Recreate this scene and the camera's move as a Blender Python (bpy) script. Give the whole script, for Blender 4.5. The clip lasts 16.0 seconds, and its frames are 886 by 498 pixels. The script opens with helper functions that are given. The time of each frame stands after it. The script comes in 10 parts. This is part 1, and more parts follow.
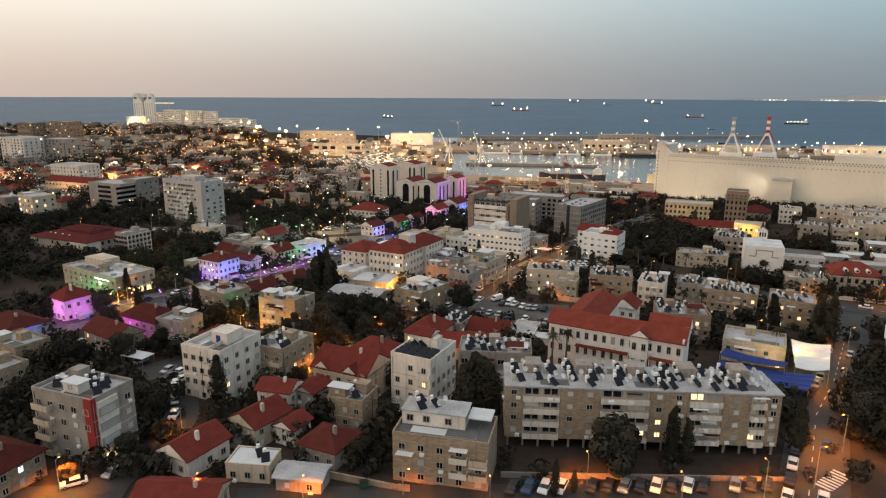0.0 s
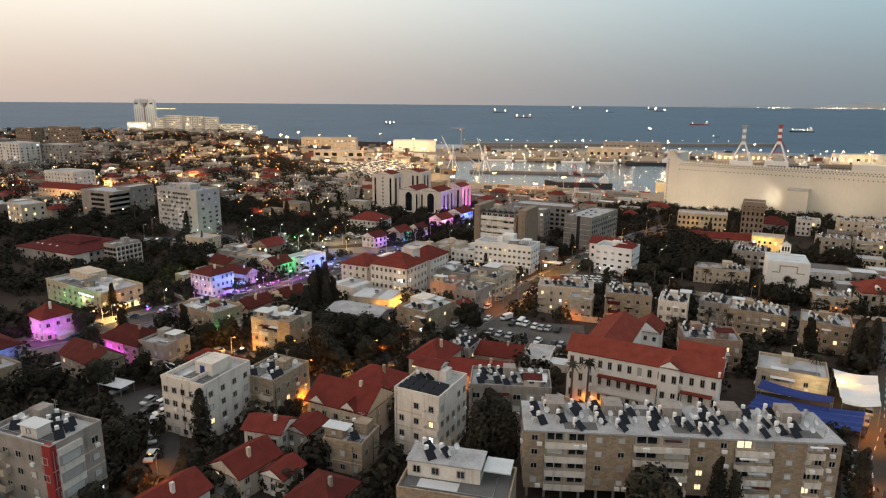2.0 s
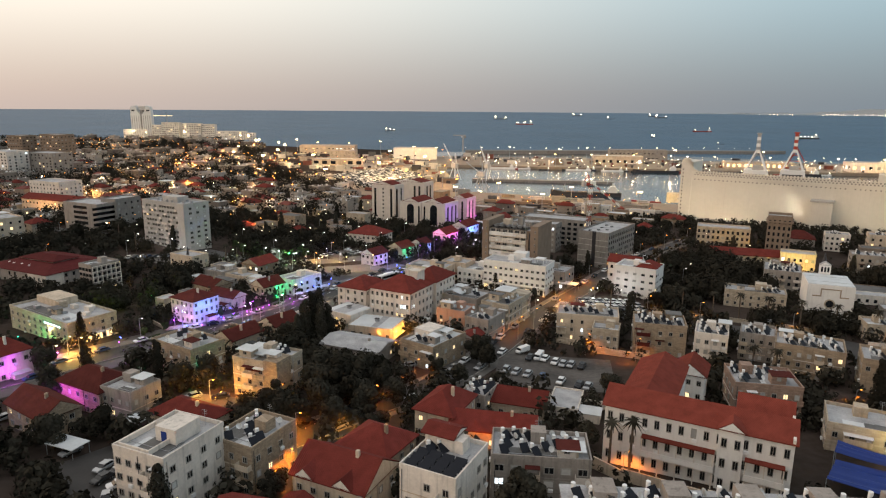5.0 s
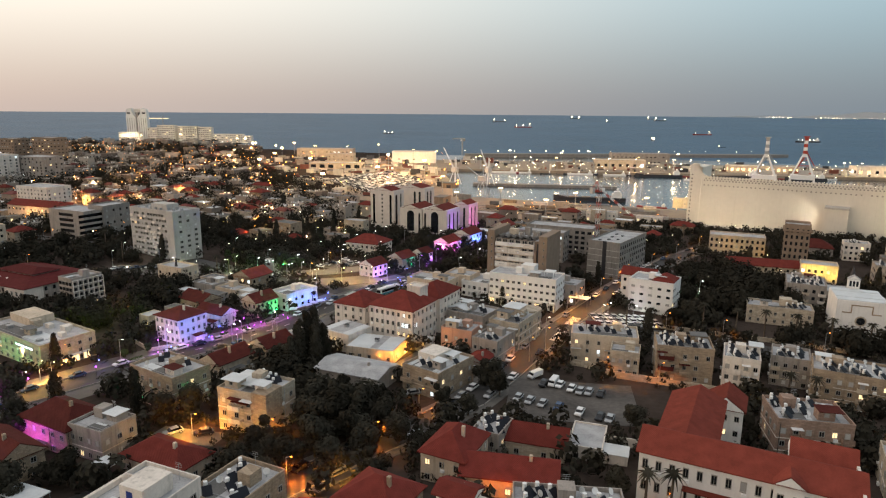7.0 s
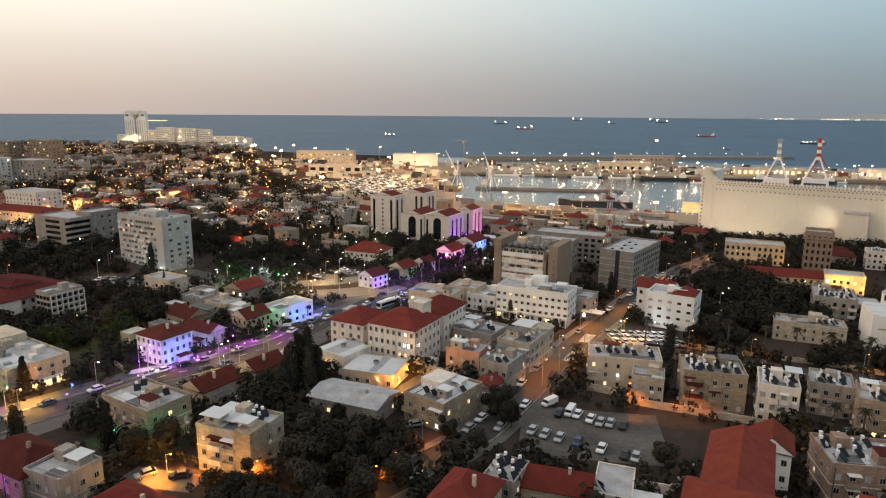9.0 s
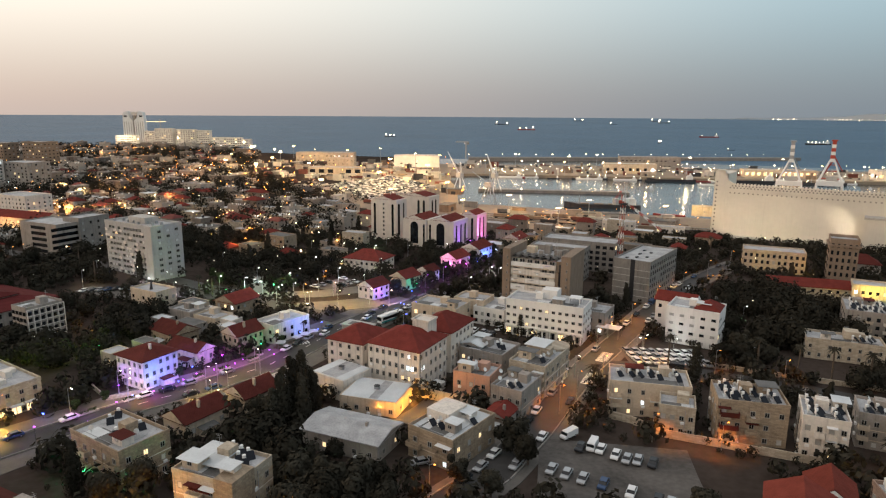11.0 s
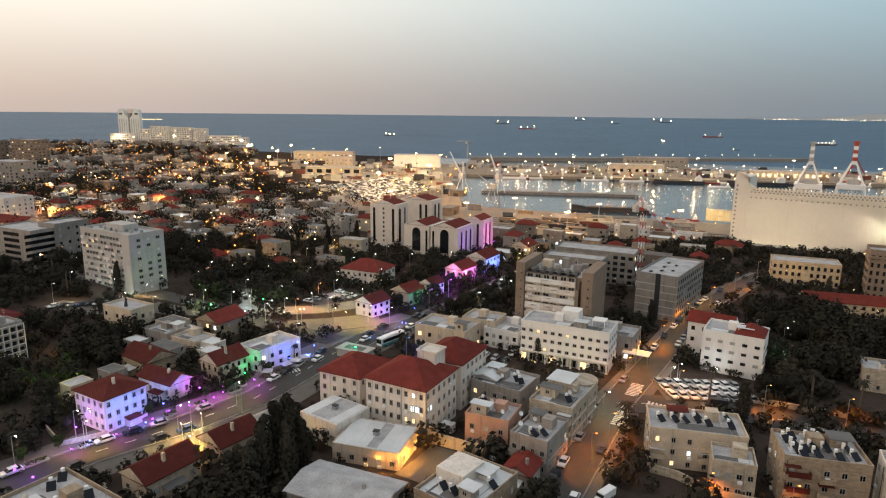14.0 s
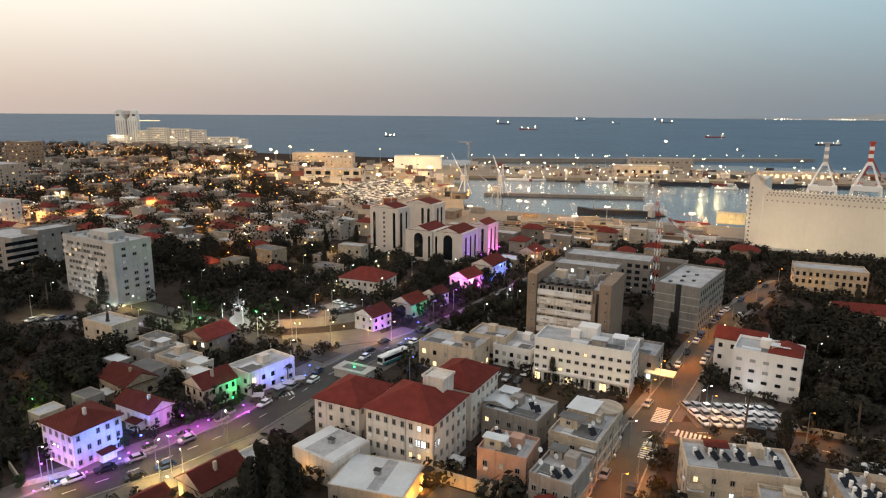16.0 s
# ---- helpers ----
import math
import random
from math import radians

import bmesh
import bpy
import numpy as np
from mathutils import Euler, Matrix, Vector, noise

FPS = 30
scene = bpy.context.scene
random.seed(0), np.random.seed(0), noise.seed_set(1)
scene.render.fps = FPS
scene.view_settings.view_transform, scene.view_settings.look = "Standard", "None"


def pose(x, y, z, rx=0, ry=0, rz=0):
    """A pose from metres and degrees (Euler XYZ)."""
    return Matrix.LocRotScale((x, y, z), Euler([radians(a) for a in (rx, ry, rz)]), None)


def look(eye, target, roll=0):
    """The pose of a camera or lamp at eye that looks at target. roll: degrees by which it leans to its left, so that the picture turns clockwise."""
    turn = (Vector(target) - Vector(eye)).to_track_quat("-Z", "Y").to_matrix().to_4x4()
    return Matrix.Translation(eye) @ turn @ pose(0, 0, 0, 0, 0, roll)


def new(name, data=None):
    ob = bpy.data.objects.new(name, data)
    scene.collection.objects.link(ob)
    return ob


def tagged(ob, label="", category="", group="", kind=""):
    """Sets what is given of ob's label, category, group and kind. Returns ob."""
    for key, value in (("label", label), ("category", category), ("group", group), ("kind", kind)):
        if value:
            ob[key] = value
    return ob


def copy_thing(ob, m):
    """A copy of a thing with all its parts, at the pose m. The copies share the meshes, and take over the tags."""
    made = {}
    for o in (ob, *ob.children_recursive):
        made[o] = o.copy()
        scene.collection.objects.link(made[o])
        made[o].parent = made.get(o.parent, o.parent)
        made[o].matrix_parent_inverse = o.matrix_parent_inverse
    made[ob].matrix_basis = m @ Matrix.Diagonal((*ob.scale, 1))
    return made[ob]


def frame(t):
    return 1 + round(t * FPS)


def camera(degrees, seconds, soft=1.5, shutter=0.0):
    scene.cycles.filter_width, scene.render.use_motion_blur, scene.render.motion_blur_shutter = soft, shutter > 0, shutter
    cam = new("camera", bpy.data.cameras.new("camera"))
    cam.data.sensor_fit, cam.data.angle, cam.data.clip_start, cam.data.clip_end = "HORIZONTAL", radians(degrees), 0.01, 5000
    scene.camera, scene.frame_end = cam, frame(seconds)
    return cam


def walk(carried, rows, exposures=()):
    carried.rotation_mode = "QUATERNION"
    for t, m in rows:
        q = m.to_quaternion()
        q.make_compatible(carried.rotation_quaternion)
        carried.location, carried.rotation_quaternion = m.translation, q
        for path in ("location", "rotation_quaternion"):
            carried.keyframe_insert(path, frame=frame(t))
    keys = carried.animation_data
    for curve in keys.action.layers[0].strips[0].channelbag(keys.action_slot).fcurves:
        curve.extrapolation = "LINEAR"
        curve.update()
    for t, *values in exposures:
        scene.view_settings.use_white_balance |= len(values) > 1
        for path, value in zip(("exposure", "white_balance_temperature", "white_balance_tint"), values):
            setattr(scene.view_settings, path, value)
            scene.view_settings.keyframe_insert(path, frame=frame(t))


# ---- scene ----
EXPOSURE = 0.04
cam = camera(69.34, 16.0, soft=1.2)
# seconds, eye, then yaw, pitch and roll
PATH = [
    (0.0, 5.981, 1.760, 83.718, -0.897, -13.560, 0.262),
    (0.5, 5.619, 5.241, 83.595, -0.848, -13.435, 0.312),
    (1.0, 5.312, 8.849, 83.497, -0.766, -13.349, 0.350),
    (1.5, 4.957, 12.649, 83.408, -0.743, -13.123, 0.322),
    (2.0, 4.505, 16.648, 83.361, -0.760, -12.998, 0.473),
    (2.5, 4.070, 20.697, 83.312, -0.739, -12.878, 0.466),
    (3.0, 3.709, 24.779, 83.260, -0.751, -12.768, 0.501),
    (3.5, 3.410, 28.892, 83.243, -0.743, -12.665, 0.483),
    (4.0, 3.068, 32.988, 83.250, -0.731, -12.575, 0.479),
    (6.5, 0.598, 52.964, 83.699, -0.933, -12.240, 0.447),
    (7.0, 0.144, 56.946, 83.716, -0.965, -12.185, 0.489),
    (7.5, -0.121, 60.827, 83.743, -0.941, -12.088, 0.420),
    (8.0, -0.287, 64.871, 83.743, -0.919, -12.024, 0.358),
    (8.5, -0.411, 69.131, 83.732, -0.873, -12.008, 0.339),
    (9.0, -0.710, 73.291, 83.723, -0.868, -12.029, 0.435),
    (11.5, -2.491, 93.476, 83.958, -0.790, -11.970, 0.382),
    (12.0, -2.842, 97.655, 83.991, -0.780, -11.970, 0.414),
    (12.5, -3.233, 101.867, 83.999, -0.802, -12.000, 0.449),
    (13.0, -3.647, 105.971, 83.984, -0.835, -12.051, 0.480),
    (13.5, -4.049, 110.049, 83.970, -0.864, -12.082, 0.563),
    (14.0, -4.467, 114.138, 83.924, -0.877, -12.096, 0.590),
    (14.5, -4.909, 118.233, 83.828, -0.883, -12.052, 0.510),
    (15.0, -5.325, 122.385, 83.703, -0.887, -12.093, 0.564),
    (15.5, -5.703, 126.373, 83.590, -0.903, -12.113, 0.595),
    (16.0, -6.022, 130.205, 83.510, -0.869, -12.032, 0.460),
]


def aim(x, y, z, yaw, pitch, roll):
    return pose(x, y, z, 0, 0, yaw) @ pose(0, 0, 0, 90 + pitch, 0, 0) @ pose(0, 0, 0, 0, 0, roll)


walk(cam, [(t, aim(*row)) for t, *row in PATH], exposures=[(0.0, EXPOSURE), (16.0, EXPOSURE)])

# ---------------------------------------------------------------- sky
world = bpy.data.worlds.new("dusk_sky")
scene.world = world
world.use_nodes = True
SKY_STRENGTH = 0.98


def dusk_sky():
    nt = world.node_tree
    nt.nodes.clear()
    N, L = nt.nodes.new, nt.links.new
    out, bg = N("ShaderNodeOutputWorld"), N("ShaderNodeBackground")
    co, sep = N("ShaderNodeTexCoord"), N("ShaderNodeSeparateXYZ")
    L(co.outputs["Generated"], sep.inputs[0])

    def rng(sock, a, b):
        m = N("ShaderNodeMapRange")
        m.interpolation_type = "SMOOTHSTEP"
        m.inputs["From Min"].default_value, m.inputs["From Max"].default_value = a, b
        L(sock, m.inputs["Value"])
        return m.outputs[0]

    def mix(f, a, b):
        m = N("ShaderNodeMix")
        m.data_type = "RGBA"
        L(f, m.inputs["Factor"])
        for s, v in ((m.inputs["A"], a), (m.inputs["B"], b)):
            if isinstance(v, tuple):
                s.default_value = (*v, 1)
            else:
                L(v, s)
        return m.outputs["Result"]

    side = rng(sep.outputs["X"], -0.75, 0.75)
    low = mix(side, (0.62, 0.51, 0.45), (0.21, 0.26, 0.30))
    mid = mix(side, (1.20, 1.09, 0.94), (0.385, 0.555, 0.635))
    high = mix(side, (0.96, 0.91, 0.88), (0.60, 0.65, 0.70))
    col = mix(rng(sep.outputs["Z"], -0.01, 0.20), low, mid)
    col = mix(rng(sep.outputs["Z"], 0.15, 0.8), col, high)
    # the afterglow where the sun went down, west of the town
    west = rng(sep.outputs["X"], -0.62, -0.98)
    band = rng(sep.outputs["Z"], 0.62, 0.05)
    both = N("ShaderNodeMath")
    both.operation = "MULTIPLY"
    L(west, both.inputs[0])
    L(band, both.inputs[1])
    col = mix(both.outputs[0], col, (3.3, 2.25, 1.4))
    sky = N("ShaderNodeTexSky")
    sky.sky_type, sky.sun_disc = "NISHITA", False
    sky.sun_elevation, sky.sun_rotation = radians(1.0), radians(-70)
    add = N("ShaderNodeMix")
    add.data_type, add.blend_type = "RGBA", "ADD"
    add.inputs["Factor"].default_value = 0.02
    L(col, add.inputs["A"])
    L(sky.outputs[0], add.inputs["B"])
    L(add.outputs["Result"], bg.inputs["Color"])
    bg.inputs["Strength"].default_value = SKY_STRENGTH
    L(bg.outputs[0], out.inputs["Surface"])


dusk_sky()

# ---------------------------------------------------------------- materials
MATS = {}


def mat(name, col, rough=0.8, var=0.25, scale=0.35, bump=0.0, metal=0.0, rand=0.0, streak=0.0, spec=0.3, island=0.0):
    """A weathered surface: stains at two sizes, optional rain streaks, a shift from object to object or from piece to piece."""
    m = bpy.data.materials.new(name)
    m.use_nodes = True
    nt = m.node_tree
    N, L = nt.nodes.new, nt.links.new
    p = nt.nodes["Principled BSDF"]
    p.inputs["Roughness"].default_value, p.inputs["Metallic"].default_value = rough, metal
    p.inputs["Specular IOR Level"].default_value = spec
    geo = N("ShaderNodeNewGeometry")

    def noise_at(s, stretch=1.0, detail=4.0):
        mp = N("ShaderNodeMapping")
        mp.inputs["Scale"].default_value = (s, s, s * stretch)
        L(geo.outputs["Position"], mp.inputs[0])
        n = N("ShaderNodeTexNoise")
        n.inputs["Scale"].default_value, n.inputs["Detail"].default_value = 1.0, detail
        L(mp.outputs[0], n.inputs["Vector"])
        return n.outputs["Fac"]

    def math_(op, a, b):
        q = N("ShaderNodeMath")
        q.operation = op
        for s, v in zip(q.inputs, (a, b)):
            if isinstance(v, (int, float)):
                s.default_value = v
            else:
                L(v, s)
        return q.outputs[0]

    big, fine = noise_at(scale), noise_at(scale * 9)
    k = math_("ADD", math_("MULTIPLY", math_("SUBTRACT", big, 0.5), 2.2 * var), math_("MULTIPLY", math_("SUBTRACT", fine, 0.5), 1.4 * var))
    if streak:
        k = math_("SUBTRACT", k, math_("MULTIPLY", math_("MAXIMUM", math_("SUBTRACT", noise_at(1.3, 0.06), 0.52), 0.0), 4 * streak))
    k = math_("ADD", k, 1.0)
    if rand:
        info = N("ShaderNodeObjectInfo")
        k = math_("MULTIPLY", k, math_("ADD", math_("MULTIPLY", info.outputs["Random"], 2 * rand), 1 - rand))
    if island:
        k = math_("MULTIPLY", k, math_("ADD", math_("MULTIPLY", geo.outputs["Random Per Island"], 2 * island), 1 - island))
    mul = N("ShaderNodeVectorMath")
    mul.operation = "SCALE"
    mul.inputs[0].default_value = col
    L(k, mul.inputs["Scale"])
    L(mul.outputs[0], p.inputs["Base Color"])
    if bump:
        b = N("ShaderNodeBump")
        b.inputs["Strength"].default_value, b.inputs["Distance"].default_value = 0.6, bump
        L(fine, b.inputs["Height"])
        L(b.outputs[0], p.inputs["Normal"])
    MATS[name] = m
    return m


def glow(name, col, strength):
    m = bpy.data.materials.new(name)
    m.use_nodes = True
    p = m.node_tree.nodes["Principled BSDF"]
    p.inputs["Base Color"].default_value = (*[0.5 * c for c in col], 1)
    p.inputs["Emission Color"].default_value, p.inputs["Emission Strength"].default_value = (*col, 1), strength
    MATS[name] = m
    return m


def masonry(name, col, mortar, bw, bh, var=0.3, rough=0.85):
    """Coursed ashlar seen from afar: blocks too small to pick apart."""
    m = mat(name, col, rough, var, 0.4, 0.02, streak=0.25)
    nt = m.node_tree
    N, L = nt.nodes.new, nt.links.new
    p = nt.nodes["Principled BSDF"]
    base = p.inputs["Base Color"].links[0].from_socket
    geo, sep, com = N("ShaderNodeNewGeometry"), N("ShaderNodeSeparateXYZ"), N("ShaderNodeCombineXYZ")
    L(geo.outputs["Position"], sep.inputs[0])
    a = N("ShaderNodeMath")
    a.operation = "MULTIPLY_ADD"
    L(sep.outputs["Y"], a.inputs[0])
    a.inputs[1].default_value = 0.83
    L(sep.outputs["X"], a.inputs[2])
    L(a.outputs[0], com.inputs[0])
    L(sep.outputs["Z"], com.inputs[1])
    br = N("ShaderNodeTexBrick")
    br.inputs["Scale"].default_value = 1.0
    br.inputs["Brick Width"].default_value, br.inputs["Row Height"].default_value = bw, bh
    br.inputs["Mortar Size"].default_value = 0.015
    br.inputs["Color1"].default_value, br.inputs["Color2"].default_value = (1, 1, 1, 1), (0.62, 0.6, 0.58, 1)
    br.inputs["Mortar"].default_value = (*mortar, 1)
    L(com.outputs[0], br.inputs["Vector"])
    mx = N("ShaderNodeMix")
    mx.data_type, mx.blend_type = "RGBA", "MULTIPLY"
    mx.inputs["Factor"].default_value = 0.75
    L(base, mx.inputs["A"])
    L(br.outputs["Color"], mx.inputs["B"])
    L(mx.outputs["Result"], p.inputs["Base Color"])
    return m


def tiled(name, col):
    """Clay roof tiles: narrow courses as relief and colour, weathered in patches."""
    m = mat(name, col, 0.92, 0.34, 0.5, 0.0, rand=0.18, spec=0.06)
    nt = m.node_tree
    N, L = nt.nodes.new, nt.links.new
    p = nt.nodes["Principled BSDF"]
    co, wv = N("ShaderNodeTexCoord"), N("ShaderNodeTexWave")
    wv.bands_direction, wv.wave_profile = "DIAGONAL", "SIN"
    wv.inputs["Scale"].default_value, wv.inputs["Distortion"].default_value = 1.3, 0.8
    L(co.outputs["Object"], wv.inputs["Vector"])
    b = N("ShaderNodeBump")
    b.inputs["Strength"].default_value, b.inputs["Distance"].default_value = 0.5, 0.06
    L(wv.outputs["Fac"], b.inputs["Height"])
    L(b.outputs[0], p.inputs["Normal"])
    return m


plaster_white = mat("white_plaster", (0.66, 0.60, 0.535), 0.85, 0.26, 0.25, streak=0.35)
plaster_cream = mat("cream_plaster", (0.52, 0.43, 0.33), 0.85, 0.3, 0.25, streak=0.35)
plaster_grey = mat("grey_render", (0.30, 0.265, 0.235), 0.88, 0.32, 0.3, streak=0.4)
plaster_far = mat("weathered_plaster", (0.25, 0.205, 0.17), 0.88, 0.32, 0.15, streak=0.35, rand=0.5)
plaster_pink = mat("salmon_plaster", (0.45, 0.27, 0.20), 0.88, 0.25, 0.3, streak=0.25)
stone = masonry("limestone", (0.36, 0.28, 0.20), (0.6, 0.56, 0.5), 0.7, 0.35)
stone_pale = masonry("pale_limestone", (0.48, 0.41, 0.32), (0.7, 0.66, 0.6), 0.8, 0.4, 0.22)
concrete = mat("raw_concrete", (0.235, 0.215, 0.195), 0.9, 0.3, 0.3, 0.02, streak=0.35)
concrete_pale = mat("pale_concrete", (0.42, 0.40, 0.37), 0.85, 0.2, 0.2, streak=0.2)
silo_paint = mat("silo_paint", (0.62, 0.58, 0.50), 0.8, 0.08, 0.05, streak=0.06)
roof_grey = mat("whitewashed_roof", (0.36, 0.36, 0.365), 0.8, 0.5, 0.3)
roof_dark = mat("tar_roof", (0.12, 0.118, 0.115), 0.85, 0.4, 0.3)
roof_white = mat("sheet_metal_roof", (0.55, 0.57, 0.58), 0.5, 0.2, 0.25)
tile_red = tiled("red_clay_tiles", (0.135, 0.029, 0.023))
tile_school = tiled("bright_clay_tiles", (0.172, 0.040, 0.028))
tile_dark = tiled("dark_clay_tiles", (0.088, 0.018, 0.018))
tile_brown = tiled("aged_clay_tiles", (0.085, 0.022, 0.018))
town_plaster = mat("town_plaster", (0.215, 0.175, 0.145), 0.88, 0.3, 0.15, streak=0.3, island=0.42)
town_white = mat("town_limewash", (0.38, 0.335, 0.29), 0.88, 0.25, 0.15, streak=0.3, island=0.25)
town_roof = mat("town_flat_roof", (0.22, 0.21, 0.205), 0.85, 0.4, 0.2, island=0.55)
town_tile = mat("town_roof_tiles", (0.13, 0.032, 0.025), 0.85, 0.3, 0.3, island=0.35)
brick_pink = masonry("pink_stone", (0.34, 0.235, 0.18), (0.6, 0.5, 0.45), 0.7, 0.35, 0.25)
brown_render = mat("brown_render", (0.23, 0.17, 0.125), 0.9, 0.25, 0.3, streak=0.3)
asphalt = mat("asphalt", (0.042, 0.039, 0.037), 0.75, 0.35, 0.2)
paving = mat("paving", (0.105, 0.095, 0.086), 0.85, 0.3, 0.3)
soil = mat("dark_undergrowth", (0.050, 0.039, 0.033), 0.95, 0.5, 0.06, spec=0.0)
sand = mat("port_apron", (0.25, 0.20, 0.15), 0.9, 0.25, 0.03)
foliage = mat("dark_foliage", (0.038, 0.035, 0.027), 0.95, 0.5, 0.5, rand=0.4, spec=0.0)
foliage_park = mat("park_foliage", (0.045, 0.062, 0.028), 0.95, 0.5, 0.5, rand=0.3, spec=0.0)
bark = mat("bark", (0.1, 0.075, 0.055), 0.9, 0.3, 1.0)
dark_metal = mat("dark_metal", (0.05, 0.05, 0.055), 0.5, 0.2, 0.5, metal=0.6)
steel = mat("galvanised_steel", (0.35, 0.36, 0.37), 0.45, 0.2, 0.5, metal=0.7)
white_enamel = mat("white_enamel", (0.75, 0.75, 0.74), 0.4, 0.1, 1.0)
collector = mat("solar_collector", (0.012, 0.014, 0.02), 0.45, 0.2, 1.0, spec=0.15)
frame_paint = mat("window_frame", (0.33, 0.31, 0.28), 0.6, 0.1, 1.0)
shutter_paint = mat("white_shutter", (0.46, 0.45, 0.43), 0.6, 0.15, 1.0, rand=0.4)
glass_dark = mat("dark_glass", (0.012, 0.014, 0.017), 0.12, 0.2, 0.3, spec=0.5)
glass_lit = glow("lit_window", (1.0, 0.72, 0.38), 1.6)
glass_cool = glow("cool_lit_window", (0.85, 0.95, 1.0), 1.8)
red_paint = mat("red_painted_strip", (0.28, 0.03, 0.03), 0.7, 0.2, 0.3)
blue_tarp = mat("blue_tarpaulin", (0.012, 0.035, 0.19), 0.5, 0.25, 0.3, 0.05)
canvas = mat("white_canvas", (0.68, 0.68, 0.68), 0.7, 0.1, 0.2)
rubber = mat("tyre_rubber", (0.015, 0.015, 0.015), 0.8, 0.1, 2.0)
rust_red = mat("red_crane_paint", (0.35, 0.05, 0.03), 0.6, 0.25, 0.3)
freight_red = mat("faded_freight_red", (0.15, 0.05, 0.036), 0.7, 0.3, 0.3)
hull_dark = mat("dark_hull", (0.03, 0.03, 0.035), 0.6, 0.3, 0.2)
hull_red = mat("red_hull", (0.25, 0.03, 0.025), 0.6, 0.2, 0.2)
road_paint = mat("road_marking", (0.6, 0.6, 0.57), 0.8, 0.3, 1.0)
bulb_orange = glow("sodium_bulb", (1.0, 0.30, 0.04), 6)
bulb_white = glow("white_bulb", (1.0, 0.93, 0.80), 14)
bulb_far = glow("distant_sodium_bulb", (1.0, 0.36, 0.07), 6.0)
bulb_far_white = glow("distant_white_bulb", (1.0, 0.80, 0.52), 12)
bulb_quay = glow("quay_lamp", (1.0, 0.86, 0.62), 45)
bulb_quay_amber = glow("quay_sodium_lamp", (1.0, 0.62, 0.24), 36)
bulb_amber = glow("amber_floodlight", (1.0, 0.66, 0.28), 14)
jib_glow = glow("glowing_jib", (1.0, 0.78, 0.45), 1.4)
terrace_white = mat("bright_plaster", (0.72, 0.70, 0.67), 0.8, 0.12, 0.3, streak=0.12)
court_stone = mat("court_cladding", (0.60, 0.54, 0.48), 0.8, 0.12, 0.3, streak=0.12)
lot = mat("worn_car_park", (0.085, 0.076, 0.069), 0.9, 0.75, 0.10)
bulb_blue = glow("blue_led", (0.10, 0.16, 1.0), 6)
bulb_violet = glow("violet_led", (0.62, 0.12, 1.0), 3)
bulb_green = glow("green_led", (0.06, 1.0, 0.32), 4)
bulb_red = glow("red_lamp", (1.0, 0.08, 0.04), 10)
CAR_PAINTS = [mat("white_car_paint", (0.7, 0.7, 0.7), 0.25, 0.04), mat("silver_car_paint", (0.4, 0.41, 0.42), 0.25, 0.04, metal=0.4),
              mat("dark_car_paint", (0.03, 0.032, 0.036), 0.25, 0.04), mat("blue_car_paint", (0.04, 0.07, 0.14), 0.25, 0.04)]


def sea_material(name, col, rough, spec, chop, swell=0.10):
    m = mat(name, col, rough, 0.25, 0.004, spec=spec)
    nt = m.node_tree
    N, L = nt.nodes.new, nt.links.new
    p = nt.nodes["Principled BSDF"]
    geo, mp, n = N("ShaderNodeNewGeometry"), N("ShaderNodeMapping"), N("ShaderNodeTexNoise")
    mp.inputs["Scale"].default_value = (swell, 0.25, 0.1)
    L(geo.outputs["Position"], mp.inputs[0])
    n.inputs["Scale"].default_value, n.inputs["Detail"].default_value, n.inputs["Roughness"].default_value = 1.0, 8.0, 0.65
    L(mp.outputs[0], n.inputs["Vector"])
    b = N("ShaderNodeBump")
    b.inputs["Strength"].default_value, b.inputs["Distance"].default_value = 1.0, chop
    L(n.outputs["Fac"], b.inputs["Height"])
    L(b.outputs[0], p.inputs["Normal"])
    return m


sea_mat = sea_material("sea_water", (0.052, 0.108, 0.172), 0.5, 0.10, 1.5)
basin_mat = sea_material("harbour_water", (0.035, 0.06, 0.078), 0.05, 0.28, 0.20, 0.02)

# ---------------------------------------------------------------- tools
rng = random.Random(7)


def smooth(a, b, v):
    k = min(1.0, max(0.0, (v - a) / (b - a)))
    return k * k * (3 - 2 * k)


def land(x, y):
    """Height of the ground over the sea."""
    z = float(np.interp(y, [-400, 0, 110, 145, 180, 208, 250, 300, 400, 500, 540, 5000], [34, 21.5, 17.2, 16.0, 13.2, 10.9, 9.3, 8.8, 7.2, 5.2, 3.2, 3.0]))
    return z + 3.2 * smooth(90, 170, -x) * smooth(260, 370, y) * (1 - 0.5 * smooth(600, 1000, y))


def mesh_of(name, bm, *mats):
    me = bpy.data.meshes.new(name)
    bm.normal_update()
    bm.to_mesh(me)
    bm.free()
    for m in mats:
        me.materials.append(m)
    return me


def add_box(bm, x0, x1, y0, y1, z0, z1, mi=0, m=None):
    vs = [bm.verts.new((x, y, z)) for z in (z0, z1) for y in (y0, y1) for x in (x0, x1)]
    if m is not None:
        for v in vs:
            v.co = m @ v.co
    for q in ((0, 2, 3, 1), (4, 5, 7, 6), (0, 1, 5, 4), (2, 6, 7, 3), (0, 4, 6, 2), (1, 3, 7, 5)):
        f = bm.faces.new([vs[i] for i in q])
        f.material_index = mi
    return vs


def box(x0, x1, y0, y1, z0, z1):
    bm = bmesh.new()
    add_box(bm, x0, x1, y0, y1, z0, z1)
    return bm


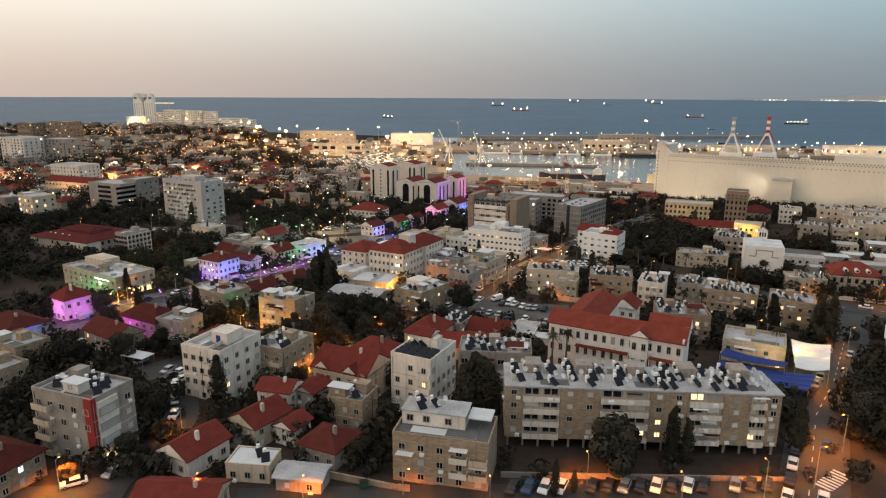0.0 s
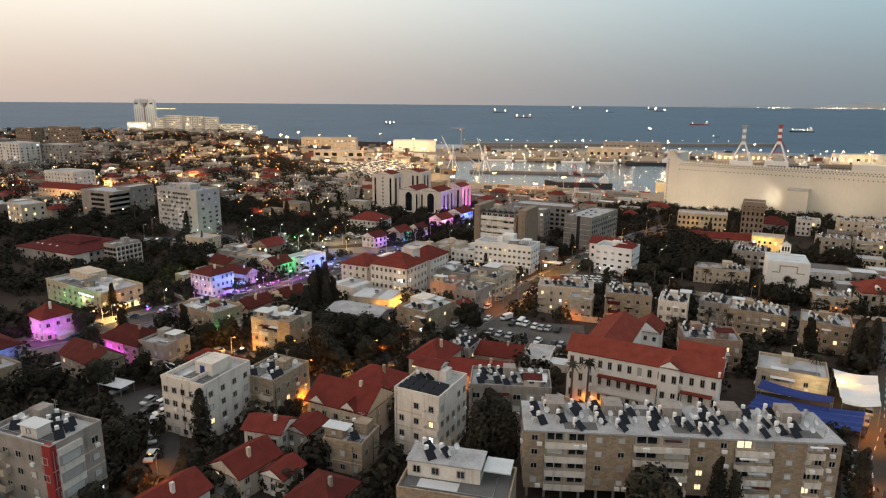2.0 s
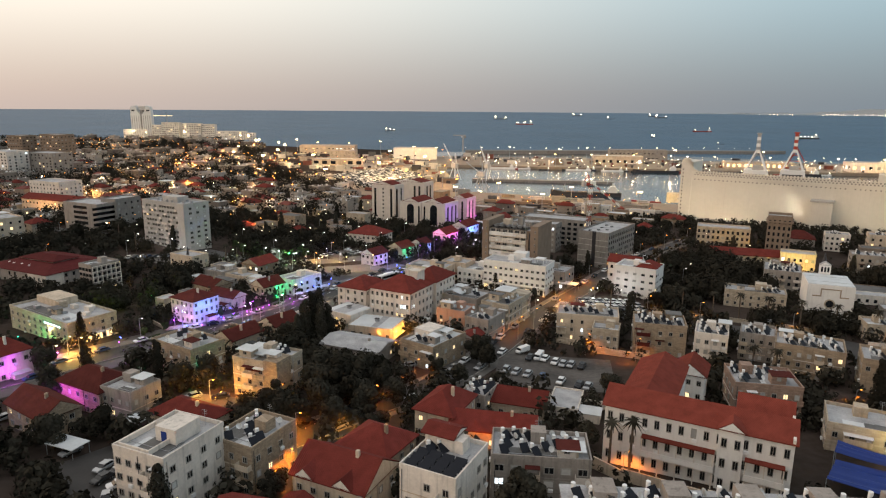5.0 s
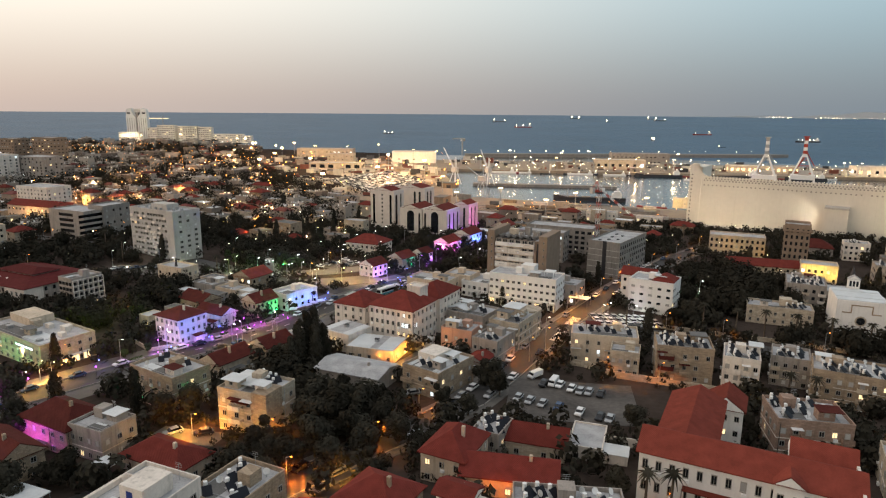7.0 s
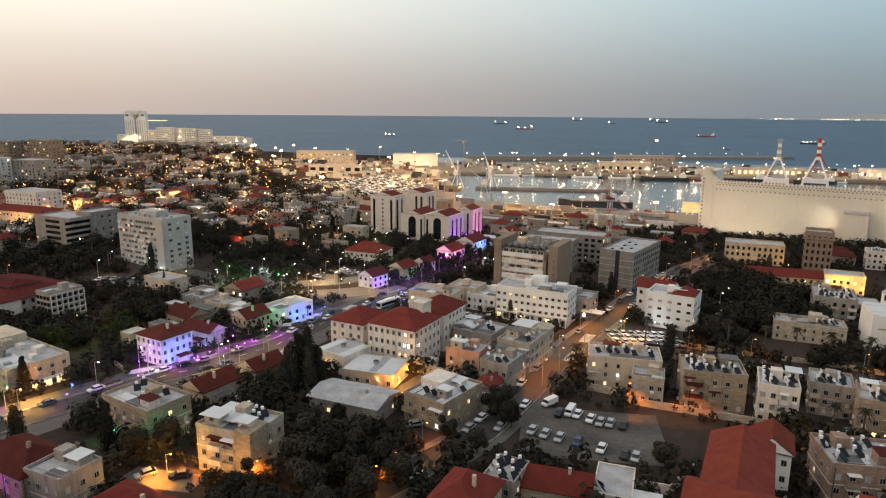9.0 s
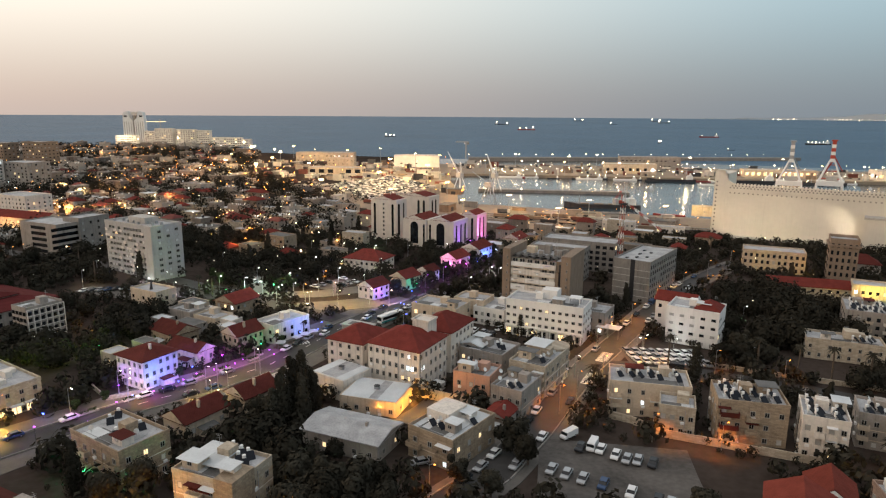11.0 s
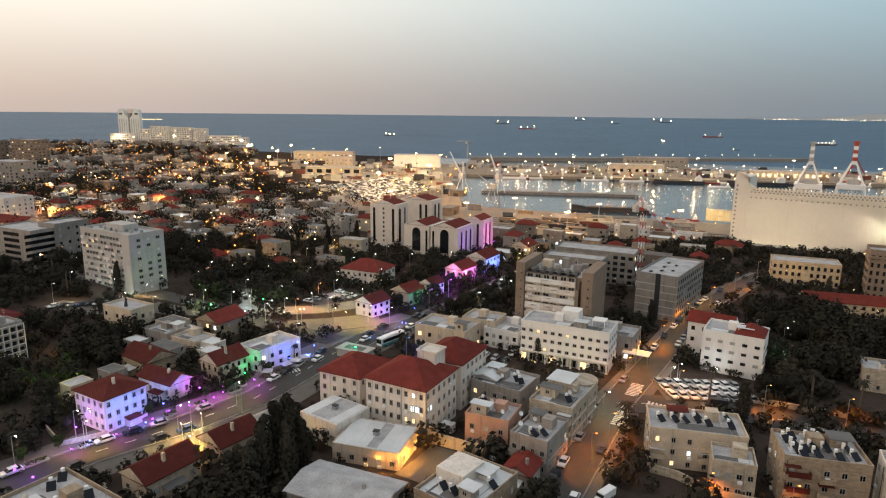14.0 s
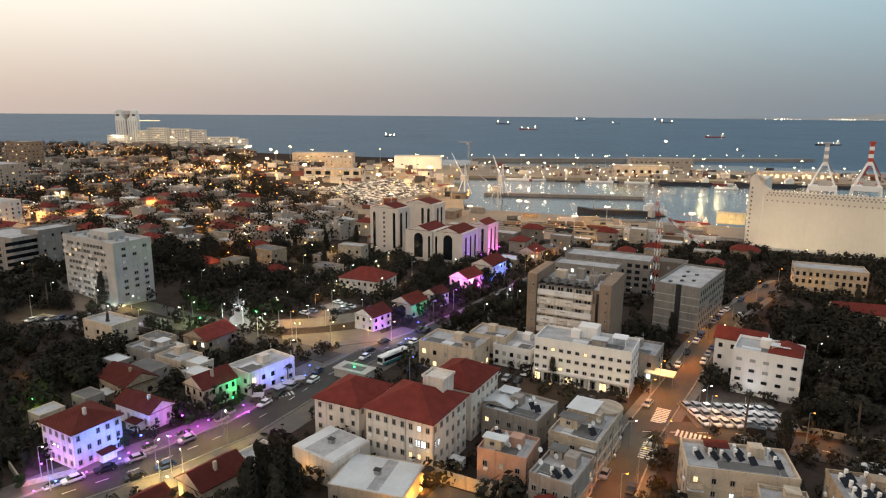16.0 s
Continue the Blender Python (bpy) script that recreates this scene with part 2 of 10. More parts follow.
def add_tube(bm, a, b, r0, r1, n=8, mi=0):
    a, b = Vector(a), Vector(b)
    q = (b - a).to_track_quat("Z", "Y").to_matrix()
    rings = []
    for c, r in ((a, r0), (b, r1)):
        rings.append([bm.verts.new(c + q @ Vector((r * math.cos(i * math.tau / n), r * math.sin(i * math.tau / n), 0))) for i in range(n)])
    for i in range(n):
        bm.faces.new((rings[0][i], rings[0][(i + 1) % n], rings[1][(i + 1) % n], rings[1][i])).material_index = mi
    for ring, flip in ((rings[0], True), (rings[1], False)):
        bm.faces.new(list(reversed(ring)) if flip else ring).material_index = mi


def add_prism(bm, pts, z0, z1, mi=0):
    lo, hi = [bm.verts.new((x, y, z0)) for x, y in pts], [bm.verts.new((x, y, z1)) for x, y in pts]
    n = len(pts)
    for i in range(n):
        bm.faces.new((lo[i], lo[(i + 1) % n], hi[(i + 1) % n], hi[i])).material_index = mi
    bm.faces.new(hi).material_index = mi
    bm.faces.new(list(reversed(lo))).material_index = mi


def part(name, bm, material, parent, label="", at=None):
    """Links a bmesh or a mesh as one object under a thing or a part."""
    if isinstance(bm, bpy.types.Mesh):
        me = bm
    else:
        me = mesh_of(name, bm, *(material if isinstance(material, (list, tuple)) else (material,)))
    ob = new(name, me)
    if parent is not None:
        ob.parent = parent
    if at is not None:
        ob.matrix_basis = at
    return tagged(ob, label)


def thing(name, x, y, z, ang, label, category, group=""):
    e = new(name)
    e.empty_display_size = 0.5
    e.matrix_basis = pose(x, y, z, 0, 0, ang)
    return tagged(e, label, category, group)


def setting(name, bm, material, label, category):
    me = mesh_of(name, bm, *(material if isinstance(material, (list, tuple)) else (material,)))
    return tagged(new(name, me), label, category, kind="structure")


def down_lamp(x, y, z, col, watts, radius=0.25, spread=150):
    """A hooded lamp that throws its light downwards."""
    return lamp(None, x, y, z, col, watts, radius, spread, (x, y + 0.001, z - 1))


def lamp(parent, x, y, z, col, watts, radius=0.3, spot=None, target=None):
    data = bpy.data.lights.new("bulb_light", "SPOT" if spot else "POINT")
    data.energy, data.color, data.shadow_soft_size = watts, col, radius
    ob = new("bulb_light", data)
    if spot:
        data.spot_size, data.spot_blend = radians(spot), 0.6
        ob.matrix_basis = look((x, y, z), target)
    else:
        ob.location = (x, y, z)
    if parent is not None:
        ob.parent = parent
    return ob


ORANGE, WARM, COOL = (1.0, 0.215, 0.018), (1.0, 0.72, 0.38), (0.85, 0.95, 1.0)
TAKEN = []  # circles already built on


def taken(x, y, r):
    return any((x - a) ** 2 + (y - b) ** 2 < (r + c) ** 2 for a, b, c in TAKEN)

# ---------------------------------------------------------------- ground, sea, port land
def build_ground():
    xs = sorted(set([-1900, -1600, -1300, -1100, -950, -800, -700] + list(range(-600, -250, 25)) + list(range(-250, 260, 8)) + list(range(260, 700, 30)) + [800, 1000, 1300, 1700]))
    ys = sorted(set([-300, -200, -120, 145, 180, 208, 250, 300, 400] + list(range(-60, 430, 5)) + list(range(420, 660, 15)) + list(range(660, 1500, 40)) + [1560, 1620, 1700, 1780, 1850]))
    bm = bmesh.new()

    def h(x, y):
        shore = 1345 - 0.10 * x if x < -60 else 630 - 0.42 * max(0.0, x - 40)
        if -60 <= x < 40:
            shore = 640
        if x < -60 and y > 560:
            shore = min(shore, 1345 + 0.45 * (-x - 200)) if x < -200 else 1320
        shore += 300 * smooth(-330, -560, x) if y > 560 else 0
        drop = smooth(shore, shore + 25, y)
        return land(x, y) * (1 - drop) - 6 * drop

    grid = [[bm.verts.new((x, y, h(x, y))) for x in xs] for y in ys]
    for j in range(len(ys) - 1):
        for i in range(len(xs) - 1):
            bm.faces.new((grid[j][i], grid[j][i + 1], grid[j + 1][i + 1], grid[j + 1][i])).smooth = True
    setting("ground", bm, soil, "dark dry earth and yards sloping gently to the harbour", "ground")


def sea_z(r):
    return 57.0 * max(0.0, (r - 1400.0) / 3450.0)


def build_sea():
    bm = bmesh.new()
    rs = [0, 300, 600, 1000, 1240, 1400, 1800, 2300, 2900, 3500, 4200, 4850]
    n = 96
    rings = []
    for r in rs[1:]:
        rings.append([bm.verts.new((r * math.cos(math.tau * i / n), 60 + r * math.sin(math.tau * i / n), sea_z(r))) for i in range(n)])
    c = bm.verts.new((0, 60, 0))
    for i in range(n):
        bm.faces.new((c, rings[0][i], rings[0][(i + 1) % n])).material_index = 1
        for k, (a, b) in enumerate(zip(rings, rings[1:])):
            f = bm.faces.new((a[i], b[i], b[(i + 1) % n], a[(i + 1) % n]))
            f.smooth, f.material_index = True, 1 if k < 3 else 0
    setting("water", bm, [sea_mat, basin_mat], "slate-blue evening sea rippled by a light wind", "sea")


build_ground()
build_sea()


def platform(name, pts, z1, material, label):
    bm = bmesh.new()
    add_prism(bm, pts, -5, z1)
    setting(name, bm, material, label, "quay")


platform("quay_near", [(-60, 560), (-60, 668), (46, 664), (214, 589), (620, 420), (560, 380), (300, 440), (180, 520)], 3.3, sand, "wide concrete quay apron in sodium light")
platform("quay_west", [(-200, 640), (-60, 640), (20, 668), (22, 800), (10, 960), (-60, 1150), (-330, 1150)], 3.35, sand, "port yard of pale compacted gravel")
platform("quay_far", [(0, 968), (62, 963), (363, 911), (560, 880), (900, 830), (900, 960), (560, 1040), (200, 1120), (-60, 1140)], 3.4, sand, "long far quay of pale concrete")
platform("pier", [(46, 790), (205, 764), (207, 774), (48, 801)], 2.6, concrete, "narrow dark concrete jetty across the basin")
platform("breakwater", [(60, 1252), (660, 1290), (690, 1300), (660, 1312), (60, 1274)], 6.0, concrete, "long rock and concrete breakwater")


def ribbon(name, pts, width, lift, material, label, category="road", step=3.5):
    """A strip of road that follows the ground along a line of points."""
    line = []
    for (x0, y0), (x1, y1) in zip(pts, pts[1:]):
        n = max(1, int(math.hypot(x1 - x0, y1 - y0) / step))
        line += [(x0 + (x1 - x0) * k / n, y0 + (y1 - y0) * k / n) for k in range(n)]
    line.append(pts[-1])
    bm = bmesh.new()
    rows = []
    for i, (x, y) in enumerate(line):
        a, b = line[max(0, i - 1)], line[min(len(line) - 1, i + 1)]
        d = Vector((b[0] - a[0], b[1] - a[1])).normalized()
        nx, ny = -d.y * width / 2, d.x * width / 2
        m = max(2, int(width / 3.5))
        across = [(1, -0.5)] + [(1 - 2 * k / m, 0) for k in range(m + 1)] + [(-1, -0.5)]
        rows.append([bm.verts.new((x + s * nx, y + s * ny, land(x + s * nx, y + s * ny) + lift + dz)) for s, dz in across])
    for a, b in zip(rows, rows[1:]):
        for k in range(m + 2):
            bm.faces.new((a[k], a[k + 1], b[k + 1], b[k]))
    for x, y in line[::3]:
        TAKEN.append((x, y, width * 0.5))
    return setting(name, bm, material, label, category)


AVENUE = [(-135, 170), (-112, 199.2), (-97.6, 220), (-78.6, 243.9), (-64.6, 256.9), (-51.6, 271.9), (-43.8, 287.2), (-36.2, 304.6), (-26, 322), (-8, 342), (8, 365), (20, 386), (45, 425), (80, 480)]
STREET_B = [(-40, 150), (-22, 172), (-8, 187), (10, 209), (22, 229), (33, 250), (44, 270), (63, 298), (81, 326), (108, 364), (133, 393), (159, 419)]
STREET_C = [(44, 270), (66, 269), (82, 261), (102, 251), (118, 241), (135, 227), (150, 217), (175, 204), (260, 160)]
ROAD_R = [(58, 78), (70, 96), (77, 107), (89, 126), (104, 144), (130, 180), (150, 212)]
FRONT = [(-27, 93), (8, 94), (68, 94.5)]
WEST = [(-84, 91), (-62, 95), (-46, 97)]
LEFT_LANE = [(-62, 95), (-49.5, 102), (-45.5, 114), (-47, 127), (-56, 150)]
ribbon("pavement_avenue", AVENUE[:10], 24, 0.10, paving, "broad paved promenade along the avenue", "pavement")
ribbon("pavement_avenue_north", AVENUE[9:], 13, 0.12, paving, "paved footway along the avenue past the plaza", "pavement")
ribbon("road_avenue", AVENUE, 8.6, 0.22, asphalt, "asphalt avenue with parked cars")
ribbon("road_side", [(-37, 318), (-56, 330), (-72, 340), (-92, 357), (-118, 372), (-170, 398), (-260, 440)], 9, 0.24, asphalt, "asphalt side road between gardens")
ribbon("pavement_street", STREET_B, 13, 0.12, paving, "cracked pavement along the street", "pavement")
ribbon("road_street", STREET_B, 8, 0.26, asphalt, "asphalt street in sodium light")
ribbon("road_cross", STREET_C, 11, 0.28, asphalt, "wide asphalt cross street")
ribbon("road_boulevard", STREET_C[4:], 19, 0.20, asphalt, "wide asphalt boulevard in sodium light")
ribbon("road_east", ROAD_R, 11, 0.2, asphalt, "asphalt road in sodium light")
ribbon("road_front", FRONT, 13, 0.2, asphalt, "asphalt parking street below the flats")
ribbon("road_west", WEST, 11, 0.2, asphalt, "asphalt lane end in sodium light")
ribbon("road_lane", LEFT_LANE, 6, 0.22, asphalt, "narrow lane between houses")
ribbon("car_park", [(20, 212), (52, 206)], 27, 0.15, lot, "open asphalt car park", "car park")
ribbon("car_park_dealer", [(58, 279), (82, 279)], 14, 0.3, paving, "paved sales yard full of parked cars", "car park")
ribbon("yard_paved", [(-62, 190), (-53, 187.5), (-46, 186)], 7, 0.16, paving, "paved yard in sodium light", "yard")
ribbon("yard_cars", [(-68, 158), (-52, 146)], 17, 0.14, asphalt, "rough parking yard among old houses", "yard")
TAKEN += [(82, 142, 11), (76, 147, 7), (100, 149, 9), (90, 136, 6), (-119.5, 302.5, 4), (-110.5, 284.5, 3), (-52, 332, 9), (-40, 335, 9), (-27, 338, 9), (36, 208, 17), (26, 214, 10), (46, 203, 12), (70, 279, 15), (62, 283, 9), (-54, 187, 8), (-48, 178, 6), (-36, 183, 6), (-30, 176, 4), (-142, 350, 10), (-105, 218, 5), (-6, 236, 6), (-2, 242, 6)]
ribbon("yard_workshop", [(-8.5, 232.5), (-4.5, 238.5), (-0.5, 245.5)], 9, 0.16, paving, "paved workshop yard in yellow light", "yard")
ribbon("path_garden", [(-116, 356), (-104, 351), (-75, 350), (-50, 354), (-26, 366)], 11, 0.15, paving, "paved garden path under white lamps", "path")
ribbon("path_garden_north", [(-150, 352), (-128, 345), (-108, 336), (-90, 335)], 9, 0.16, paving, "paved yard behind garden houses under white lamps", "path")
ribbon("path_garden_west", [(-76, 350), (-80, 368), (-88, 388), (-84, 410)], 7, 0.17, paving, "paved garden path under white lamps", "path")
ribbon("car_park_garden", [(-52, 362), (-40, 380)], 13, 0.13, lot, "small car park among garden trees", "car park")
ribbon("plaza", [(-56, 332), (-40, 336), (-24, 342)], 15, 0.2, paving, "paved roundabout plaza in yellow light", "pavement")

# ---------------------------------------------------------------- kinds of things
def window_mesh(name, pane, lights=2):
    """One piece: a proud surround, stepped in twice to its panes."""
    bm = bmesh.new()
    xs, zs, deep = [-0.5, -0.42], [0.0, 0.08], -0.12
    grid_x = [-0.5] + [v for k in range(lights) for v in (-0.43 + 0.86 * k / lights + 0.03, -0.43 + 0.86 * (k + 1) / lights - 0.03)] + [0.5]
    grid_z = [0.0, 0.09, 0.92, 1.0]
    v = {}

    def at(x, y, z):
        key = (round(x, 4), round(y, 4), round(z, 4))
        if key not in v:
            v[key] = bm.verts.new((x, y, z))
        return v[key]

    def quad(a, b, c, d, mi=0):
        bm.faces.new((at(*a), at(*b), at(*c), at(*d))).material_index = mi

    for i in range(len(grid_x) - 1):
        for j in range(3):
            x0, x1, z0, z1 = grid_x[i], grid_x[i + 1], grid_z[j], grid_z[j + 1]
            if i % 2 == 1 and j == 1:
                e = -0.02
                quad((x0, e, z0), (x1, e, z0), (x1, e, z1), (x0, e, z1), 1)
                quad((x0, deep, z0), (x1, deep, z0), (x1, e, z0), (x0, e, z0))
                quad((x0, e, z1), (x1, e, z1), (x1, deep, z1), (x0, deep, z1))
                quad((x0, deep, z0), (x0, e, z0), (x0, e, z1), (x0, deep, z1))
                quad((x1, e, z0), (x1, deep, z0), (x1, deep, z1), (x1, e, z1))
            else:
                quad((x0, deep, z0), (x1, deep, z0), (x1, deep, z1), (x0, deep, z1))
    for i in range(len(grid_x) - 1):
        x0, x1 = grid_x[i], grid_x[i + 1]
        quad((x0, 0.0, 0.0), (x1, 0.0, 0.0), (x1, deep, 0.0), (x0, deep, 0.0))
        quad((x0, deep, 1.0), (x1, deep, 1.0), (x1, 0.0, 1.0), (x0, 0.0, 1.0))
    for j in range(3):
        z0, z1 = grid_z[j], grid_z[j + 1]
        quad((-0.5, 0.0, z0), (-0.5, deep, z0), (-0.5, deep, z1), (-0.5, 0.0, z1))
        quad((0.5, deep, z0), (0.5, 0.0, z0), (0.5, 0.0, z1), (0.5, deep, z1))
    return mesh_of(name, bm, frame_paint, pane)


WIN = {"dark": window_mesh("window_dark", glass_dark), "lit": window_mesh("window_lit", glass_lit), "cool": window_mesh("window_cool", glass_cool),
       "shut": window_mesh("window_shut", shutter_paint, 1)}


def turned(side, w, d, u, z, sx=1.0, sz=1.0):
    """The pose of a piece on a side (0 front, 1 right, 2 back, 3 left) of a block, u along it and z up."""
    half = (d if side % 2 == 0 else w) / 2
    return pose(0, 0, 0, 0, 0, 90 * side) @ pose(u, -half, z) @ Matrix.Diagonal((sx, 1, sz, 1))


def ac_mesh():
    bm = bmesh.new()
    add_box(bm, -0.42, 0.42, -0.42, 0.0, 0, 0.6)
    bmesh.ops.bevel(bm, geom=bm.edges[:], offset=0.04, segments=1, affect="EDGES")
    return mesh_of("air_conditioner", bm, white_enamel)


AC_UNIT = ac_mesh()


def y_near(b):
    return b.location.y < 260 and abs(b.location.x) < 130


FAR_WINDOWS = None
FAR_PANES = {"dark": [], "lit": [], "cool": [], "shut": []}


def windows(b, side, w, d, z0, floors, fh, cols, ww=1.1, wh=1.3, lit=0.06, shut=0.25, gap=0.08, sill=1.0, inset=0.0):
    run = (w if side % 2 == 0 else d) - 2 * inset
    for f in range(floors):
        for c in range(cols):
            if rng.random() < gap:
                continue
            u = -run / 2 + run * (c + 0.5) / cols
            r = rng.random()
            kind = "lit" if r < lit * 0.75 else "cool" if r < lit else "shut" if r < lit + shut else "dark"
            if FAR_WINDOWS is not None:
                m = b.matrix_basis @ turned(side, w, d, u, z0 + f * fh + sill, ww, wh)
                FAR_WINDOWS[kind].append([tuple(m @ Vector(q)) for q in ((-0.5, -0.06, 0), (0.5, -0.06, 0), (0.5, -0.06, 1), (-0.5, -0.06, 1), (-0.5, 0, 0), (0.5, 0, 0), (0.5, 0, 1), (-0.5, 0, 1))])
                continue
            part("window", WIN[kind], None, b, at=turned(side, w, d, u, z0 + f * fh + sill, ww, wh))
            if y_near(b) and rng.random() < 0.17:
                part("air_conditioner", AC_UNIT, None, b, at=turned(side, w, d, u + ww * 0.2, z0 + f * fh + sill - 0.75))


def hip_bm(w, d, rise, over=0.5, gable=None, th=0.22):
    """A pitched roof with eaves. gable: 'x' or 'y' for a ridge along that side's direction, None for hips."""
    bm = bmesh.new()
    a, c = w / 2 + over, d / 2 + over
    if gable == "x":
        r0, r1 = (-a, 0), (a, 0)
    elif gable == "y":
        r0, r1 = (0, -c), (0, c)
    elif a >= c:
        r0, r1 = (-(a - c * 0.95), 0), (a - c * 0.95, 0)
    else:
        r0, r1 = (0, -(c - a * 0.95)), (0, c - a * 0.95)
    def shell(dz):
        e = [bm.verts.new((x, y, dz)) for x, y in ((-a, -c), (a, -c), (a, c), (-a, c))]
        r = [bm.verts.new((*q, rise + dz)) for q in (r0, r1)]
        return e, r
    e, r = shell(0.0)
    f, s = shell(th)
    along_x = gable == "x" or (gable is None and a >= c)
    for E_, R_, flip in ((e, r, True), (f, s, False)):
        if along_x:
            faces = [(E_[0], E_[1], R_[1], R_[0]), (E_[2], E_[3], R_[0], R_[1]), (E_[3], E_[0], R_[0]), (E_[1], E_[2], R_[1])]
        else:
            faces = [(E_[1], E_[2], R_[1], R_[0]), (E_[3], E_[0], R_[0], R_[1]), (E_[0], E_[1], R_[0]), (E_[2], E_[3], R_[1])]
        for k, q in enumerate(faces):
            if gable and k >= 2:
                if flip:
                    g = bm.faces.new(q)
                    g.material_index = 1
                continue
            bm.faces.new(tuple(reversed(q)) if flip else q)
    for k in range(4):
        i, j = e[k], e[(k + 1) % 4]
        bm.faces.new((i, j, f[(k + 1) % 4], f[k]))
    if gable:
        # gable walls set back under the eaves
        o = over
        if gable == "x":
            for x in (-w / 2, w / 2):
                q = [bm.verts.new(p) for p in ((x, -d / 2, 0.0), (x, d / 2, 0.0), (x, 0, rise * (d / 2) / (d / 2 + o)))]
                bm.faces.new(q).material_index = 1
        else:
            for y in (-d / 2, d / 2):
                q = [bm.verts.new(p) for p in ((-w / 2, y, 0.0), (w / 2, y, 0.0), (0, y, rise * (w / 2) / (w / 2 + o)))]
                bm.faces.new(q).material_index = 1
    return bm


def parapet_bm(w, d, h=0.8, t=0.25):
    bm = bmesh.new()
    a, c = w / 2, d / 2
    add_box(bm, -a, a, -c, -c + t, 0, h)
    add_box(bm, -a, a, c - t, c, 0, h)
    add_box(bm, -a, -a + t, -c + t, c - t, 0, h)
    add_box(bm, a - t, a, -c + t, c - t, 0, h)
    return bm


def balcony_bm(w, deep=1.3, rail=1.0):
    bm = bmesh.new()
    add_box(bm, -w / 2, w / 2, -deep, 0, -0.16, 0)
    add_box(bm, -w / 2, w / 2, -deep, -deep + 0.1, 0, rail)
    add_box(bm, -w / 2, -w / 2 + 0.1, -deep + 0.1, 0, 0, rail)
    add_box(bm, w / 2 - 0.1, w / 2, -deep + 0.1, 0, 0, rail)
    return bm


ROOMS = []  # circles on roofs kept clear of heaters


def roof_clutter(b, w, d, h, stair, wall):
    """Roof rooms, sheet covers on posts, pipes and a water tank, as people build them over the years."""
    ROOMS.append((b.matrix_basis @ Vector((stair, 0.15 * d, 0)), 2.0))
    for k in range(rng.choice([1, 2, 2])):
        u = rng.uniform(-0.36, 0.36) * w
        if abs(u - stair) < 3.0:
            continue
        v = rng.choice([0.26, -0.2]) * d
        rw, rd, rh = rng.uniform(1.2, 2.0), rng.uniform(1.0, 1.6), rng.uniform(1.7, 2.5)
        m = rng.choice([wall, plaster_white, plaster_cream, plaster_grey])
        part("roof_room", box(u - rw, u + rw, v - rd, v + rd, h + 0.12, h + rh), m, b)
        part("sheet_cover", box(u - rw - 0.3, u + rw + rng.uniform(0.3, 1.4), v - rd - rng.uniform(0.3, 1.2), v + rd + 0.2, h + rh, h + rh + 0.1), rng.choice([roof_white, roof_white, roof_dark, tile_brown]), b)
        part("window", WIN[rng.choice(["dark", "dark", "shut"])], None, b, at=pose(u, v - rd, h + 0.9) @ Matrix.Diagonal((1.0, 1, 0.9, 1)))
        ROOMS.append((b.matrix_basis @ Vector((u, v, 0)), rw + 1.0))
    bm = bmesh.new()
    v = rng.uniform(-0.4, -0.3) * d
    add_tube(bm, (-w * 0.4, v, h + 0.25), (w * 0.35, v, h + 0.25), 0.06, 0.06, 5)
    add_tube(bm, (w * 0.35, v, h + 0.25), (w * 0.35, d * 0.2, h + 0.25), 0.06, 0.06, 5)
    part("pipe", bm, steel, b)
    bm = bmesh.new()
    u = rng.uniform(-0.4, 0.4) * w
    add_tube(bm, (u, d * 0.4, h + 0.1), (u, d * 0.4, h + 3.2), 0.04, 0.03, 5)
    for z in (2.4, 2.8, 3.1):
        add_tube(bm, (u - 0.6, d * 0.4, h + z), (u + 0.6, d * 0.4, h + z), 0.025, 0.025, 4)
    part("aerial", bm, steel, b)


